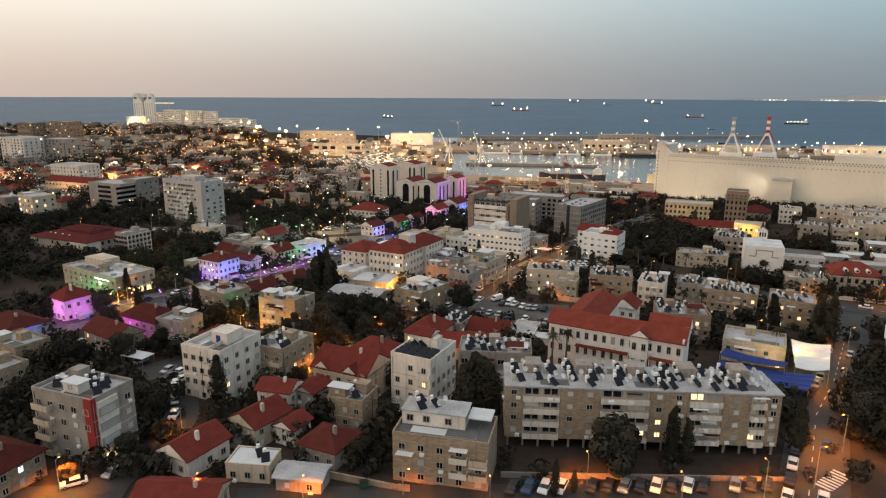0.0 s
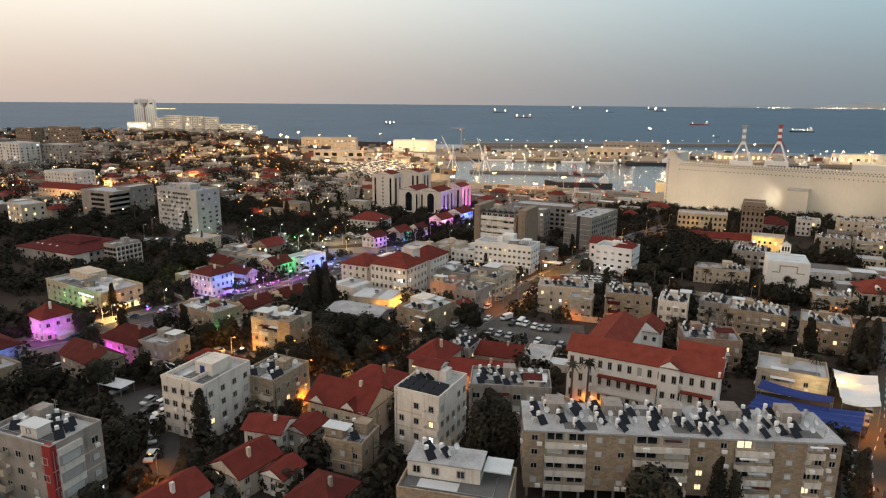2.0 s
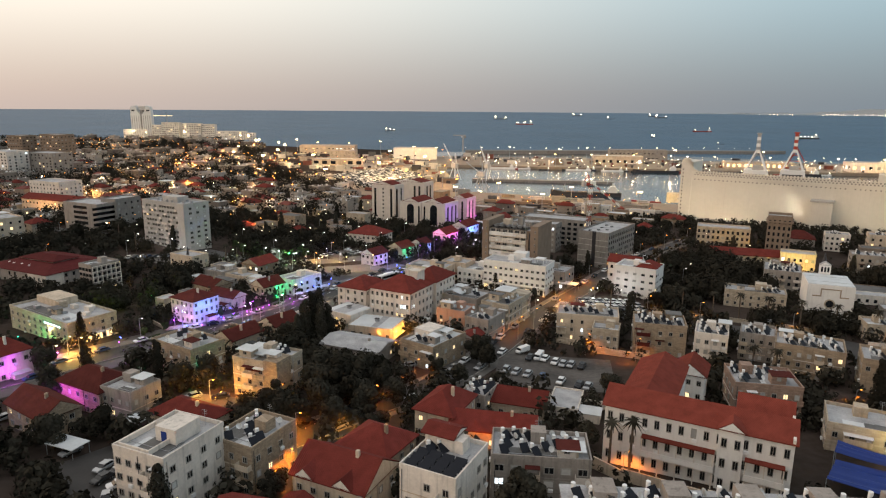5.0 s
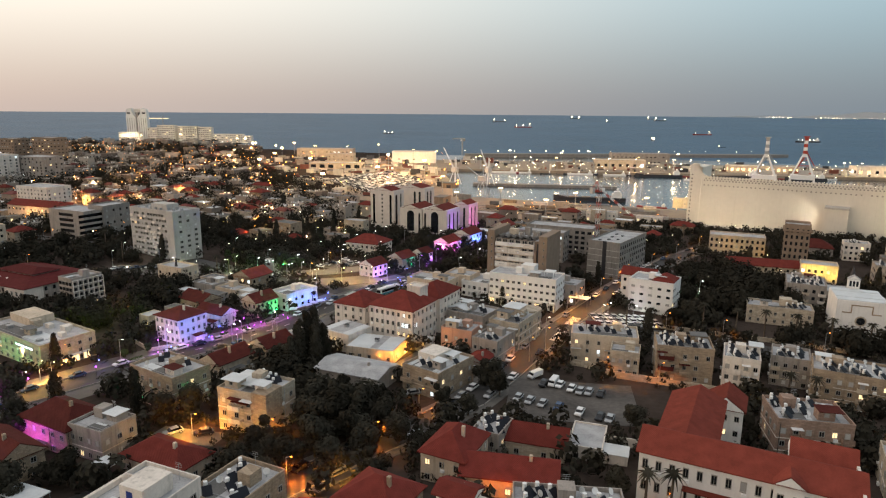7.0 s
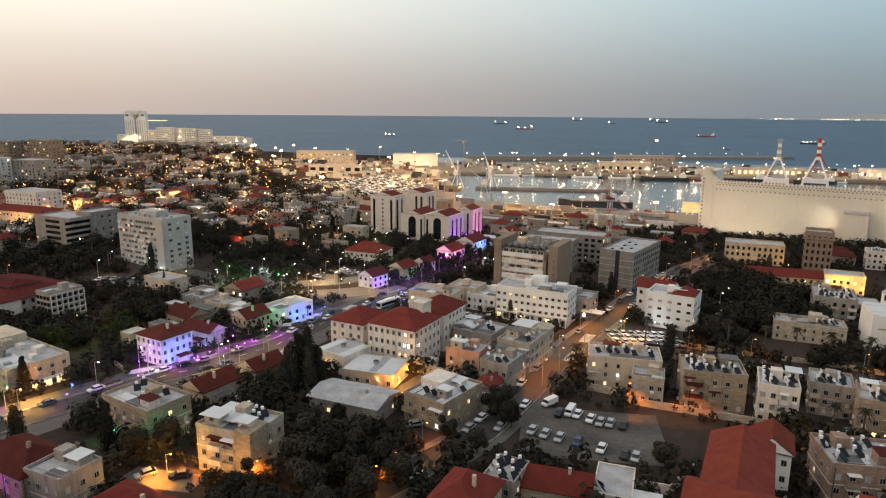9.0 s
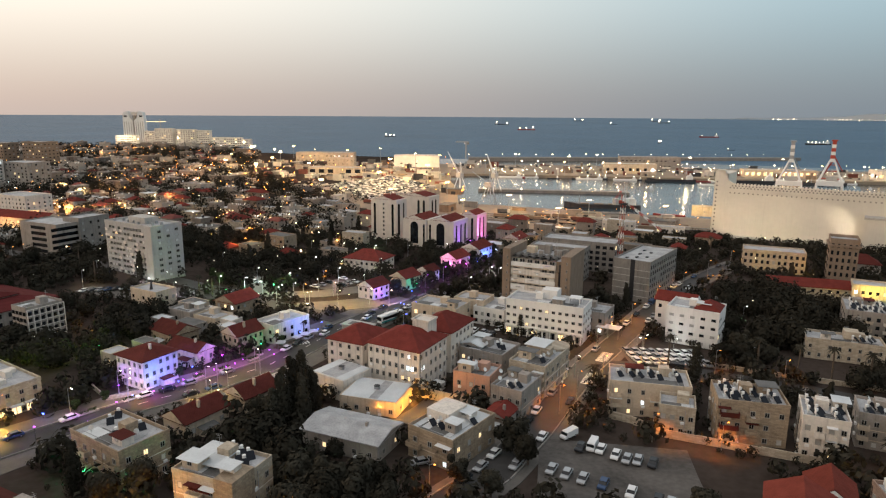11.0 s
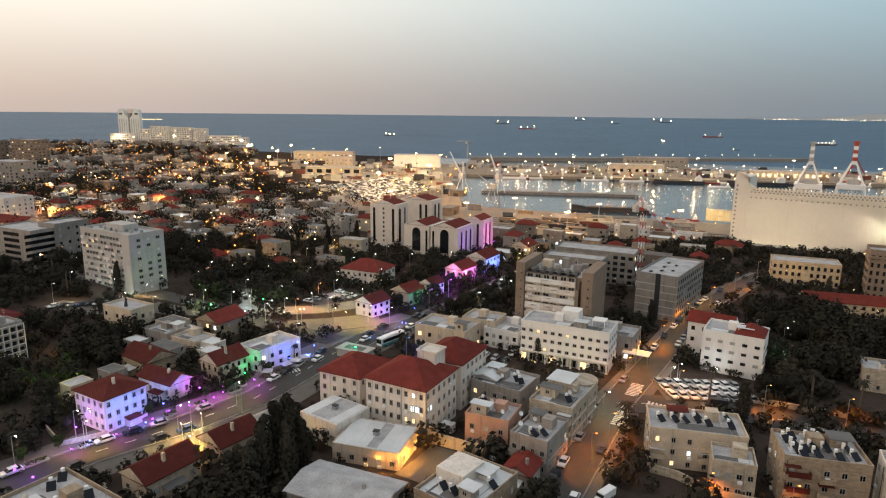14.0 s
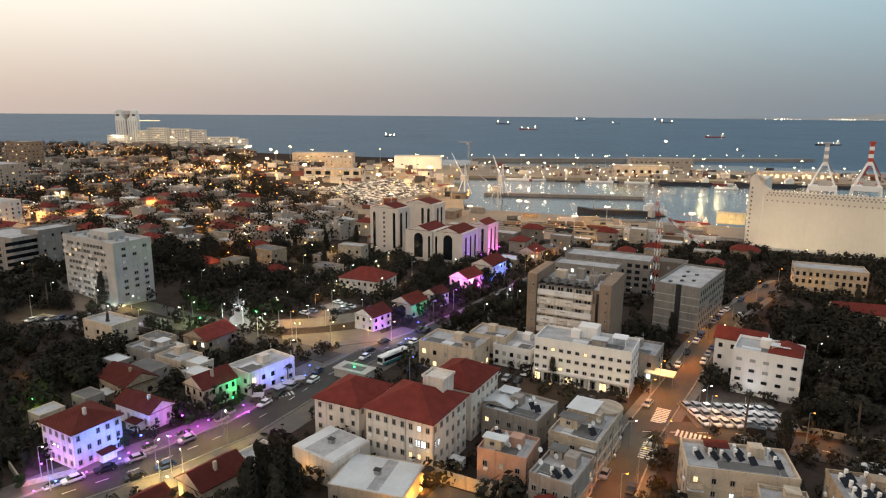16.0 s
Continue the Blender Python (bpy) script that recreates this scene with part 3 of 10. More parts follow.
def building(name, x, y, w, d, ang, h, label, wall=plaster_white, roof="flat", roof_mat=None, rise=3.0, floors=3, cols=(4, 3), sides=None, lit=0.06,
             shut=0.25, category="building", z=None, deck=None, base=0.0, ww=1.1, wh=1.3, group="", parapet=0.8, gap=0.08, balconies=None):
    """A house: walls, windows one by one, a pitched or a flat roof with its parapet."""
    w, d = abs(w), abs(d)
    if balconies is None:
        balconies = 2 if name in ("apartment_house", "stone_apartment_house", "corner_house", "police_building") else 0
    zb = (min(land(x + a, y + c) for a in (-w / 3, w / 3) for c in (-d / 3, d / 3)) if z is None else z)
    b = thing(name, x, y, zb, ang, label, category, group)
    TAKEN.append((x, y, 0.55 * max(w, d)))
    bm = box(-w / 2, w / 2, -d / 2, d / 2, -1.5, h)
    if roof == "flat" and parapet and y > 430:
        # far off the parapet is one piece with its wall
        a, c = w / 2, d / 2
        for x0, x1, y0, y1 in ((-a, a, -c, -c + 0.25), (-a, a, c - 0.25, c), (-a, -a + 0.25, -c + 0.25, c - 0.25), (a - 0.25, a, -c + 0.25, c - 0.25)):
            add_box(bm, x0, x1, y0, y1, h, h + parapet)
    part("wall", bm, wall, b)
    if sides is None:
        # openings on the sides that face the southern approach
        sides = [s for s in range(4) if (Vector((0, 70, 0)) - Vector((x, y, 0))).normalized().dot(pose(0, 0, 0, 0, 0, ang + 90 * s).to_3x3() @ Vector((0, -1, 0))) > 0.03]
    global FAR_WINDOWS
    joined = FAR_WINDOWS
    if y > 286 or abs(x) > 165:
        FAR_WINDOWS = FAR_PANES
    fh = (h - base - (0.6 if roof == "flat" else 0.2)) / floors
    for s in sides:
        n = cols[0] if s % 2 == 0 else cols[1]
        if n:
            windows(b, s, w, d, base, floors, fh, n, ww, min(wh, fh * 0.55), lit, shut, gap, sill=fh * 0.32)
    FAR_WINDOWS = joined
    if roof == "flat":
        part("roof", box(-w / 2 + 0.3, w / 2 - 0.3, -d / 2 + 0.3, d / 2 - 0.3, h, h + 0.12), deck or roof_grey, b)
        if parapet and y <= 430:
            part("parapet", parapet_bm(w + 0.1, d + 0.1, parapet), wall, b, at=pose(0, 0, h + 0.004))
        if y < 330 and abs(x) < 180 and parapet > 0.5 and min(w, d) > 7:
            a, c = rng.uniform(-0.25, 0.25) * w, rng.uniform(0.05, 0.25) * d
            part("stair_head", box(a - 1.3, a + 1.3, c - 1.2, c + 1.5, h + 0.12, h + 2.3), wall, b)
            roof_clutter(b, w, d, h, a, wall)
            for k in range(3):
                pw, pd = rng.uniform(0.14, 0.26) * w, rng.uniform(0.12, 0.2) * d
                a, c = rng.uniform(-0.46 * w + pw, 0.46 * w - pw), (-0.26 + 0.0 * k) * d + rng.uniform(-0.05, 0.05) * d
                part("roof_patch", box(a - pw, a + pw, c - pd, c + pd, h + 0.124 + 0.006 * k, h + 0.16 + 0.006 * k), (roof_dark, roof_white, roof_dark)[k], b)
    else:
        part("roof", hip_bm(w, d, rise, 0.55, roof if roof in "xy" else None), [roof_mat or tile_red, wall], b, at=pose(0, 0, h + 0.004))
        if y < 300 and abs(x) < 140 and h < 9 and min(w, d) > 5:
            # a chimney and a lean-to in the yard
            part("chimney", box(w * 0.22 - 0.3, w * 0.22 + 0.3, -0.9, -0.3, h + 0.2, h + rise + 0.9), wall, b)
            if rng.random() < 0.55:
                s = rng.choice(sides)
                a = rng.uniform(-0.2, 0.2) * (w if s % 2 == 0 else d)
                half = rng.uniform(1.3, 2.2)
                bm = bmesh.new()
                add_box(bm, -half, half, -2.0, 0.0, -1.0, 2.1)
                part("lean_to", bm, wall, b, at=turned(s, w, d, a, 0))
                bm = bmesh.new()
                add_box(bm, -half - 0.2, half + 0.2, -2.3, 0.0, -0.04, 0.04, 0, pose(0, 0, 2.4, 8, 0, 0))
                part("lean_to_roof", bm, rng.choice([roof_white, tile_brown, roof_dark]), b, at=turned(s, w, d, a, 0))
    if y < 262 and abs(x) < 115 and h > 5.5:
        for k_ in sides:
            run = w if k_ % 2 == 0 else d
            bm = bmesh.new()
            q = run * rng.choice([-0.46, rng.uniform(-0.1, 0.3)])
            add_tube(bm, (q, -0.09, -0.5), (q, -0.09, h - 0.1), 0.06, 0.06, 5)
            part("drainpipe", bm, rng.choice([steel, wall, dark_metal]), b, at=turned(k_, w, d, 0, 0))
            if roof == "flat" and rng.random() < 0.6:
                bm = bmesh.new()
                for f in range(1, floors):
                    add_box(bm, -run / 2 - 0.03, run / 2 + 0.03, -0.07, 0.0, base + f * fh - 0.12, base + f * fh + 0.06)
                part("string_course", bm, rng.choice([plaster_cream, plaster_white, wall]), b, at=turned(k_, w, d, 0, 0))
    if balconies and y < 340:
        # a rank of balconies with boarded or open fronts
        s = sides[0] if 0 not in sides else 0
        run = w if s % 2 == 0 else d
        n = cols[0] if s % 2 == 0 else cols[1]
        for col_ in rng.sample(range(n), min(n, balconies)):
            m_ = rng.choice([wall, plaster_white, plaster_cream, wall])
            bw_ = run / n * 0.92
            for f in range(1 if floors > 1 else 0, floors):
                at_ = turned(s, w, d, -run / 2 + run * (col_ + 0.5) / n, base + f * fh + 0.15)
                q = part("balcony", balcony_bm(bw_, 1.15, 0.95), m_, b, at=at_)
                if rng.random() < 0.35:
                    bm = bmesh.new()
                    add_box(bm, -bw_ / 2, bw_ / 2, -1.25, 0, fh * 0.8, fh * 0.84)
                    part("balcony_awning", bm, rng.choice([canvas, roof_white, tile_brown]), b, at=at_)
    return b


# rooftop clutter ------------------------------------------------
def make_heater():
    e = thing("solar_water_heater", 0, 0, 0, 0, "white solar water tank with a dark tilted collector on a roof", "water heater", "roof water heaters")
    bm = bmesh.new()
    add_tube(bm, (-0.1, 0.55, 0.55), (-0.1, 0.55, 1.75), 0.34, 0.34, 12)
    add_tube(bm, (-0.1, 0.55, 0), (-0.1, 0.55, 0.55), 0.12, 0.12, 6)
    part("tank", bm, white_enamel, e)
    bm = bmesh.new()
    add_box(bm, -0.75, 0.75, -0.9, 0.9, -0.05, 0.05, 0, pose(0, -0.5, 0.65, 38, 0, 0))
    part("collector", bm, collector, e)
    return e


def make_dish():
    e = thing("satellite_dish", 0, 0, 0, 0, "pale grey satellite dish on a short roof mast", "satellite dish", "roof dishes")
    bm = bmesh.new()
    n, rings = 14, []
    for r, z in ((0.02, 0), (0.3, 0.04), (0.55, 0.14)):
        rings.append([bm.verts.new(pose(0, -0.05, 1.2, 55, 0, 0) @ Vector((r * math.cos(i * math.tau / n), r * math.sin(i * math.tau / n), z))) for i in range(n)])
    for a, b in zip(rings, rings[1:]):
        for i in range(n):
            bm.faces.new((a[i], a[(i + 1) % n], b[(i + 1) % n], b[i]))
    bmesh.ops.solidify(bm, geom=bm.faces[:], thickness=0.03)
    part("reflector", bm, white_enamel, e)
    bm = bmesh.new()
    add_tube(bm, (0, 0, 0), (0, 0, 1.2), 0.04, 0.04, 6)
    part("mast", bm, steel, e)
    return e


HEATER, DISH = None, None


def roof_things(x, y, w, d, ang, z, heaters=4, dishes=2, seed=1, margin=1.2):
    """Strews water heaters and dishes over a flat roof."""
    global HEATER, DISH
    r = random.Random(seed)
    spots = []
    if y > 300:
        dishes = 0
    for k in range(heaters + dishes):
        for _ in range(30):
            u, v = r.uniform(-abs(w) / 2 + margin, abs(w) / 2 - margin), r.uniform(-abs(d) / 2 + margin, abs(d) / 2 - margin)
            q = pose(x, y, z, 0, 0, ang) @ Vector((u, v, 0))
            if all(math.hypot(u - a, v - c) > 1.7 for a, c in spots) and all((q.xy - p.xy).length > r0 for p, r0 in ROOMS):
                break
        else:
            continue
        spots.append((u, v))
        m = pose(x, y, z, 0, 0, ang) @ pose(u, v, 0, 0, 0, r.uniform(10, 50) - ang)
        if k < heaters:
            HEATER = HEATER or make_heater()
            if tuple(HEATER.location) == (0, 0, 0):
                HEATER.matrix_basis = m
            else:
                copy_thing(HEATER, m)
        else:
            DISH = DISH or make_dish()
            if tuple(DISH.location) == (0, 0, 0):
                DISH.matrix_basis = m
            else:
                copy_thing(DISH, m)


# trees ----------------------------------------------------------
def crown_mesh(name, seed, shape, leaves=1100, leaf=0.09, material=foliage):
    """Leaf clumps in a unit crown from z 0 to 1: round, cypress or umbrella."""
    r = np.random.RandomState(seed)
    lobes = []
    if shape == "cypress":
        lobes = [((r.normal(0, 0.03), r.normal(0, 0.03), z), 0.17 * (1 - z) ** 0.6 * (0.4 + min(1, z * 6)) * 1.0 + 0.02) for z in np.linspace(0.02, 0.95, 22)]
    else:
        for _ in range(13):
            a, q = r.uniform(0, math.tau), r.uniform(0, 0.33)
            lobes.append(((q * math.cos(a), q * math.sin(a), r.uniform(0.28, 0.78)), r.uniform(0.13, 0.24)))
    vs, fs = [], []
    for k in range(leaves):
        (cx, cy, cz), rad = lobes[r.randint(len(lobes))]
        n = r.normal(size=3)
        n /= np.linalg.norm(n)
        p = np.array((cx, cy, cz)) + n * rad * r.uniform(0.6, 1.08)
        t = np.cross(n, r.normal(size=3))
        t /= np.linalg.norm(t)
        n2 = n + r.normal(size=3) * 0.5
        u = np.cross(n2, t)
        u /= np.linalg.norm(u)
        s = leaf * r.uniform(0.6, 1.3) * (0.6 if shape == "cypress" else 1)
        i = len(vs)
        vs += [p - t * s, p - u * s * 0.6, p + t * s, p + u * s * 0.6]
        fs.append((i, i + 1, i + 2, i + 3))
    me = bpy.data.meshes.new(name)
    me.from_pydata([tuple(v) for v in vs], [], fs)
    me.materials.append(material)
    return me


CROWNS = [crown_mesh("crown", 10 + k, "round", 3900, 0.043) for k in range(4)]
PARK_CROWNS = [crown_mesh("crown", 30 + k, "round", 1800, 0.055, material=foliage_park) for k in range(2)]
CYPRESSES = [crown_mesh("crown", 20 + k, "cypress", 3000, 0.05) for k in range(2)]


def trunk_mesh():
    bm = bmesh.new()
    add_tube(bm, (0, 0, -0.6), (0.1, 0, 2.2), 0.3, 0.2, 8)
    for k in range(5):
        a = k * 1.26
        add_tube(bm, (0.1, 0, 2.0), (1.3 * math.cos(a), 1.3 * math.sin(a), 4.2 + 0.3 * (k % 3)), 0.15, 0.06, 6)
    return mesh_of("trunk", bm, bark)


TRUNK = trunk_mesh()


def tree(x, y, h, spread, kind="round", label="dark broad-leaved tree with a dense uneven crown", z=None):
    zb = land(x, y) if z is None else z
    e = thing("cypress_tree" if kind == "cypress" else "tree", x, y, zb, rng.uniform(0, 360), "tall dark narrow cypress among houses" if kind == "cypress" else label, "tree")
    k = min(1.0, h / 9)
    if kind == "cypress":
        spread *= 0.74
    part("trunk", TRUNK, None, e, at=Matrix.Diagonal((k, k, k * (0.5 if kind == "cypress" else 1), 1)))
    me = rng.choice(CYPRESSES if kind == "cypress" else PARK_CROWNS if kind == "park" else CROWNS)
    lift = 0.05 * h if kind == "cypress" else 0.08 * h
    part("crown", me, None, e, at=pose(0, 0, lift) @ Matrix.Diagonal((spread, spread, (h - lift) * (1 if kind == "cypress" else 1.02), 1)))
    return e


def frond_mesh():
    bm = bmesh.new()
    r = random.Random(5)
    for k in range(26):
        a, el = k * 2.4, r.uniform(-0.7, 0.9)
        prev = None
        for s in range(6):
            q = s / 5
            rad, zz = 2.3 * q * math.cos(el * 0.7), 1.8 * q * math.sin(el) - 1.3 * q * q
            wd = 0.28 * (1 - q) + 0.03
            c = Vector((rad * math.cos(a), rad * math.sin(a), zz))
            t = Vector((-math.sin(a), math.cos(a), 0)) * wd
            now = [bm.verts.new(c - t - Vector((0, 0, wd * 0.6))), bm.verts.new(c), bm.verts.new(c + t - Vector((0, 0, wd * 0.6)))]
            if prev:
                bm.faces.new((prev[0], prev[1], now[1], now[0]))
                bm.faces.new((prev[1], prev[2], now[2], now[1]))
            prev = now
    return mesh_of("fronds", bm, foliage)


FRONDS = frond_mesh()


def palm(x, y, h, k=1.0):
    e = thing("palm_tree", x, y, land(x, y), rng.uniform(0, 360), "palm with a slim trunk and drooping dark fronds", "palm")
    bm = bmesh.new()
    add_tube(bm, (0, 0, -0.5), (0.2, 0.1, h), 0.3 * k, 0.2 * k, 8)
    part("trunk", bm, bark, e)
    part("fronds", FRONDS, None, e, at=pose(0.2, 0.1, h) @ Matrix.Diagonal((k, k, k, 1)))


# cars -----------------------------------------------------------
def car_meshes(paint, van=False):
    bm = bmesh.new()
    prof = [(-2.15, 0.35), (-2.2, 0.75), (-1.9, 0.92), (2.0, 0.95), (2.15, 0.7), (2.15, 0.35)] if not van else [(-2.4, 0.35), (-2.45, 0.9), (-1.9, 1.1), (-1.5, 1.95), (2.4, 2.0), (2.45, 0.35)]
    lo = [bm.verts.new((x, -0.86, z)) for x, z in prof]
    hi = [bm.verts.new((x, 0.86, z)) for x, z in prof]
    n = len(prof)
    for i in range(n):
        bm.faces.new((lo[i], lo[(i + 1) % n], hi[(i + 1) % n], hi[i]))
    bm.faces.new(hi)
    bm.faces.new(list(reversed(lo)))
    bmesh.ops.recalc_face_normals(bm, faces=bm.faces[:])
    bmesh.ops.bevel(bm, geom=bm.edges[:], offset=0.08, segments=2, affect="EDGES")
    body = mesh_of("body", bm, paint)
    bm = bmesh.new()
    if van:
        add_box(bm, -1.9, -1.45, -0.78, 0.78, 1.15, 1.75)
        cab = mesh_of("windscreen", bm, glass_dark)
        top = None
    else:
        q = [(-1.2, 0.9), (-0.55, 1.38), (1.0, 1.42), (1.75, 0.93)]
        a, b = [bm.verts.new((x, -0.78 + 0.12 * (z > 1), z)) for x, z in q], [bm.verts.new((x, 0.78 - 0.12 * (z > 1), z)) for x, z in q]
        for i in range(4):
            bm.faces.new((a[i], a[(i + 1) % 4], b[(i + 1) % 4], b[i]))
        bm.faces.new(b)
        bm.faces.new(list(reversed(a)))
        cab = mesh_of("cabin_glass", bm, glass_dark)
        bm = bmesh.new()
        add_box(bm, -0.62, 1.05, -0.68, 0.68, 1.38, 1.46)
        top = mesh_of("car_roof", bm, paint)
    bm = bmesh.new()
    add_tube(bm, (0, -0.1, 0), (0, 0.1, 0), 0.32, 0.32, 12)
    add_tube(bm, (0, -0.11, 0), (0, 0.11, 0), 0.18, 0.18, 8, 1)
    wheel = mesh_of("wheel", bm, rubber, steel)
    return body, cab, top, wheel


CAR_SETS = {}


def car(x, y, ang, paint=0, van=False, z=None, lift=0.26):
    key = (paint, van)
    m = pose(x, y, (land(x, y) if z is None else z) + lift, 0, 0, ang)
    if key in CAR_SETS:
        return copy_thing(CAR_SETS[key], m)
    colour = ("white", "silver", "dark", "dark blue")[paint]
    e = new("van" if van else "car")
    tagged(e, f"{colour} {'delivery van' if van else 'small car'} standing on asphalt", "van" if van else "car")
    e.matrix_basis = m
    body, cab, top, wheel = car_meshes(CAR_PAINTS[paint], van)
    part("body", body, None, e)
    part("cabin_glass", cab, None, e)
    if top:
        part("car_roof", top, None, e)
    for wx in (-1.35, 1.35):
        for wy in (-0.8, 0.8):
            part("wheel", wheel, None, e, at=pose(wx, wy, 0.32))
    CAR_SETS[key] = e
    return e


# street lamps ---------------------------------------------------
LAMP_SETS = {}


def street_lamp(x, y, h=8.0, col="orange", watts=0.0, ang=0.0, z=None):
    bulb, tint = {"orange": (bulb_orange, ORANGE), "white": (bulb_white, WARM), "yellow": (bulb_amber, (1.0, 0.52, 0.13)), "blue": (bulb_blue, (0.12, 0.2, 1.0)), "violet": (bulb_violet, (0.7, 0.15, 1.0)),
                  "green": (bulb_green, (0.1, 1.0, 0.35)), "cool": (bulb_white, COOL)}[col]
    m = pose(x, y, land(x, y) if z is None else z, 0, 0, ang)
    if (h, col) in LAMP_SETS:
        e = copy_thing(LAMP_SETS[h, col], m)
    else:
        e = new("street_lamp")
        tagged(e, f"slim grey street lamp glowing {col}", "street lamp", "street lamps")
        e.matrix_basis = m
        bm = bmesh.new()
        add_tube(bm, (0, 0, -0.3), (0, 0, h), 0.1, 0.06, 8)
        part("pole", bm, steel, e)
        bm = bmesh.new()
        add_tube(bm, (0, 0, h - 0.1), (0.9, 0, h + 0.15), 0.05, 0.04, 6)
        part("arm", bm, steel, e)
        bm = bmesh.new()
        bmesh.ops.create_icosphere(bm, subdivisions=1, radius=0.2, matrix=pose(1.0, 0, h) @ Matrix.Diagonal((1.2, 0.8, 0.6, 1)))
        part("lamp_head", bm, bulb, e)
        LAMP_SETS[h, col] = e
    if watts:
        p = m @ Vector((1.0, 0, h - 0.6))
        down_lamp(*p, tint, watts * (((6.0 if x < -10 else 4.2) if y < 140 else 7.0 if x > 20 and 235 < y < 345 else 5.6) if col == "orange" else 3.2 if col in ("cool", "white") and x < 10 and y > 325 else 2.2), 0.25, 122)
    return e

# ---------------------------------------------------------------- the near blocks
def flats_long():
    """Four storeys of flats over open pillars, in stepped bays."""
    x, y, w, d, ang, h = 45.8, 117.2, 51.3, 10.5, -4.8, 12.7
    zb = land(x, y)
    b = thing("apartment_block", x, y, zb, ang, "long weathered stone apartment block with white balconies over open pillars", "apartment block")
    TAKEN.append((30, 119, 14)), TAKEN.append((62, 115, 14))
    bays = [(-25.6, -22.4, 0, 1), (-22.4, -15.2, 0.35, 0), (-15.2, -7.8, 0, 1), (-7.8, 1.5, 0.35, 0), (1.5, 8.6, 0, 1), (8.6, 15.0, 0.35, 0), (15.0, 20.0, 0, 1), (20.0, 23.0, 0.35, 0), (23.0, 25.6, 0.1, 1)]
    for x0, x1, back, is_stone in bays:
        part("wall", box(x0, x1, -d / 2 + back, d / 2, 2.2, h), stone if is_stone else plaster_cream, b)
        n = max(1, int((x1 - x0) / 2.6))
        for f in range(4):
            z0 = 2.3 + f * 2.6
            if is_stone:
                for k in range(n):
                    u = x0 + (x1 - x0) * (k + 0.5) / n
                    kind = rng.choice(["dark", "shut", "dark", "lit" if rng.random() < 0.3 else "shut"])
                    part("window", WIN[kind], None, b, at=pose(u, -d / 2 + back, z0 + 1.0) @ Matrix.Diagonal((1.2, 1, 1.1, 1)))
            else:
                half = (x1 - x0) / 2
                for k in range(2):
                    u = x0 + half * (k + 0.5)
                    kind = rng.choice(["dark", "shut", "shut", "dark", "dark", "shut", "dark", "lit" if rng.random() < 0.6 else "shut"])
                    part("window", WIN[kind], None, b, at=pose(u, -d / 2 + back, z0 + 1.0) @ Matrix.Diagonal((half * 0.88, 1, 1.45, 1)))
                part("balcony", balcony_bm(x1 - x0 - 0.3, 0.9, 0.95), plaster_white, b, at=pose((x0 + x1) / 2, -d / 2 + back, z0 + 0.02))
    for k in range(34):
        x0, x1, back, is_stone = rng.choice(bays)
        f, u = rng.randrange(4), rng.uniform(x0 + 0.6, x1 - 0.6)
        if k % 3:
            part("air_conditioner", AC_UNIT, None, b, at=pose(u, -d / 2 + back - (0 if is_stone else 0.9), 2.5 + f * 2.6))
        elif not is_stone:
            part("sun_blind", box(-1.4, 1.4, -1.5, -0.9, 0, 0.08), rng.choice([canvas, tile_brown, roof_white]), b, at=pose(u * 0.5 + (x0 + x1) / 4, -d / 2 + back, 4.6 + f * 2.6))
    for s in (1, 3):
        windows(b, s, w, d, 2.3, 4, 2.6, 3, lit=0.1)
    for k, (x0, x1, c) in enumerate(((-19, -13.5, -3.2), (-9, -3, 2.6), (-1, 5, -3.0), (9, 14, 2.8), (17, 23, -2.8))):
        part("roof_patch", box(x0, x1, c - 1.3, c + 1.3, h + 0.304, h + 0.33), roof_dark, b)
    for k in range(18):
        u = -25 + 50 * k / 17
        part("pillar", box(u - 0.2, u + 0.2, -d / 2 + 0.5, -d / 2 + 0.9, -0.6, 2.2), concrete, b)
    part("undercroft_wall", box(-25.2, 25.2, 0, 0.3, -0.6, 2.2), concrete, b)
    part("roof", box(-w / 2 - 0.2, w / 2 + 0.2, -d / 2 - 0.2, d / 2 + 0.2, h + 0.004, h + 0.3), roof_grey, b)
    for k in range(5):
        u = -20 + 10 * k
        part("stair_head", box(u - 1.6, u + 1.6, 0.8, 4.6, h + 0.3, h + 2.2), plaster_grey, b)
    roof_things(x, y, w, d, ang, zb + h + 0.3, 46, 44, 3)


flats_long()

NEAR = dict(category="house")
# stone block with a penthouse
B = building("stone_apartment_house", 8.3, 105.0, 16.9, 9.6, -14.4, 8.9, "low rough limestone apartment house with a white roof penthouse", stone, floors=3, cols=(5, 3), lit=0.05, deck=roof_dark, ww=1.3)
part("penthouse", box(-8.0, 3.5, -0.5, 4.7, 8.9, 11.6), plaster_white, B)
part("penthouse_roof", box(-8.2, 3.7, -0.7, 4.9, 11.6, 11.8), roof_grey, B)
part("canopy", box(3.8, 8.0, 0.5, 4.7, 10.8, 11.0), roof_white, B)
for u in (-6.5, -3.5, 0.5):
    part("window", WIN["dark"], None, B, at=pose(u, -0.5, 9.7) @ Matrix.Diagonal((1.3, 1, 1.3, 1)))
part("awning", box(-7.6, -4.6, -6.2, -4.8, 6.0, 6.12), canvas, B)
roof_things(6.5, 107.6, 9, 4, -14.4, B.location.z + 11.8, 4, 5, 11, 0.8)

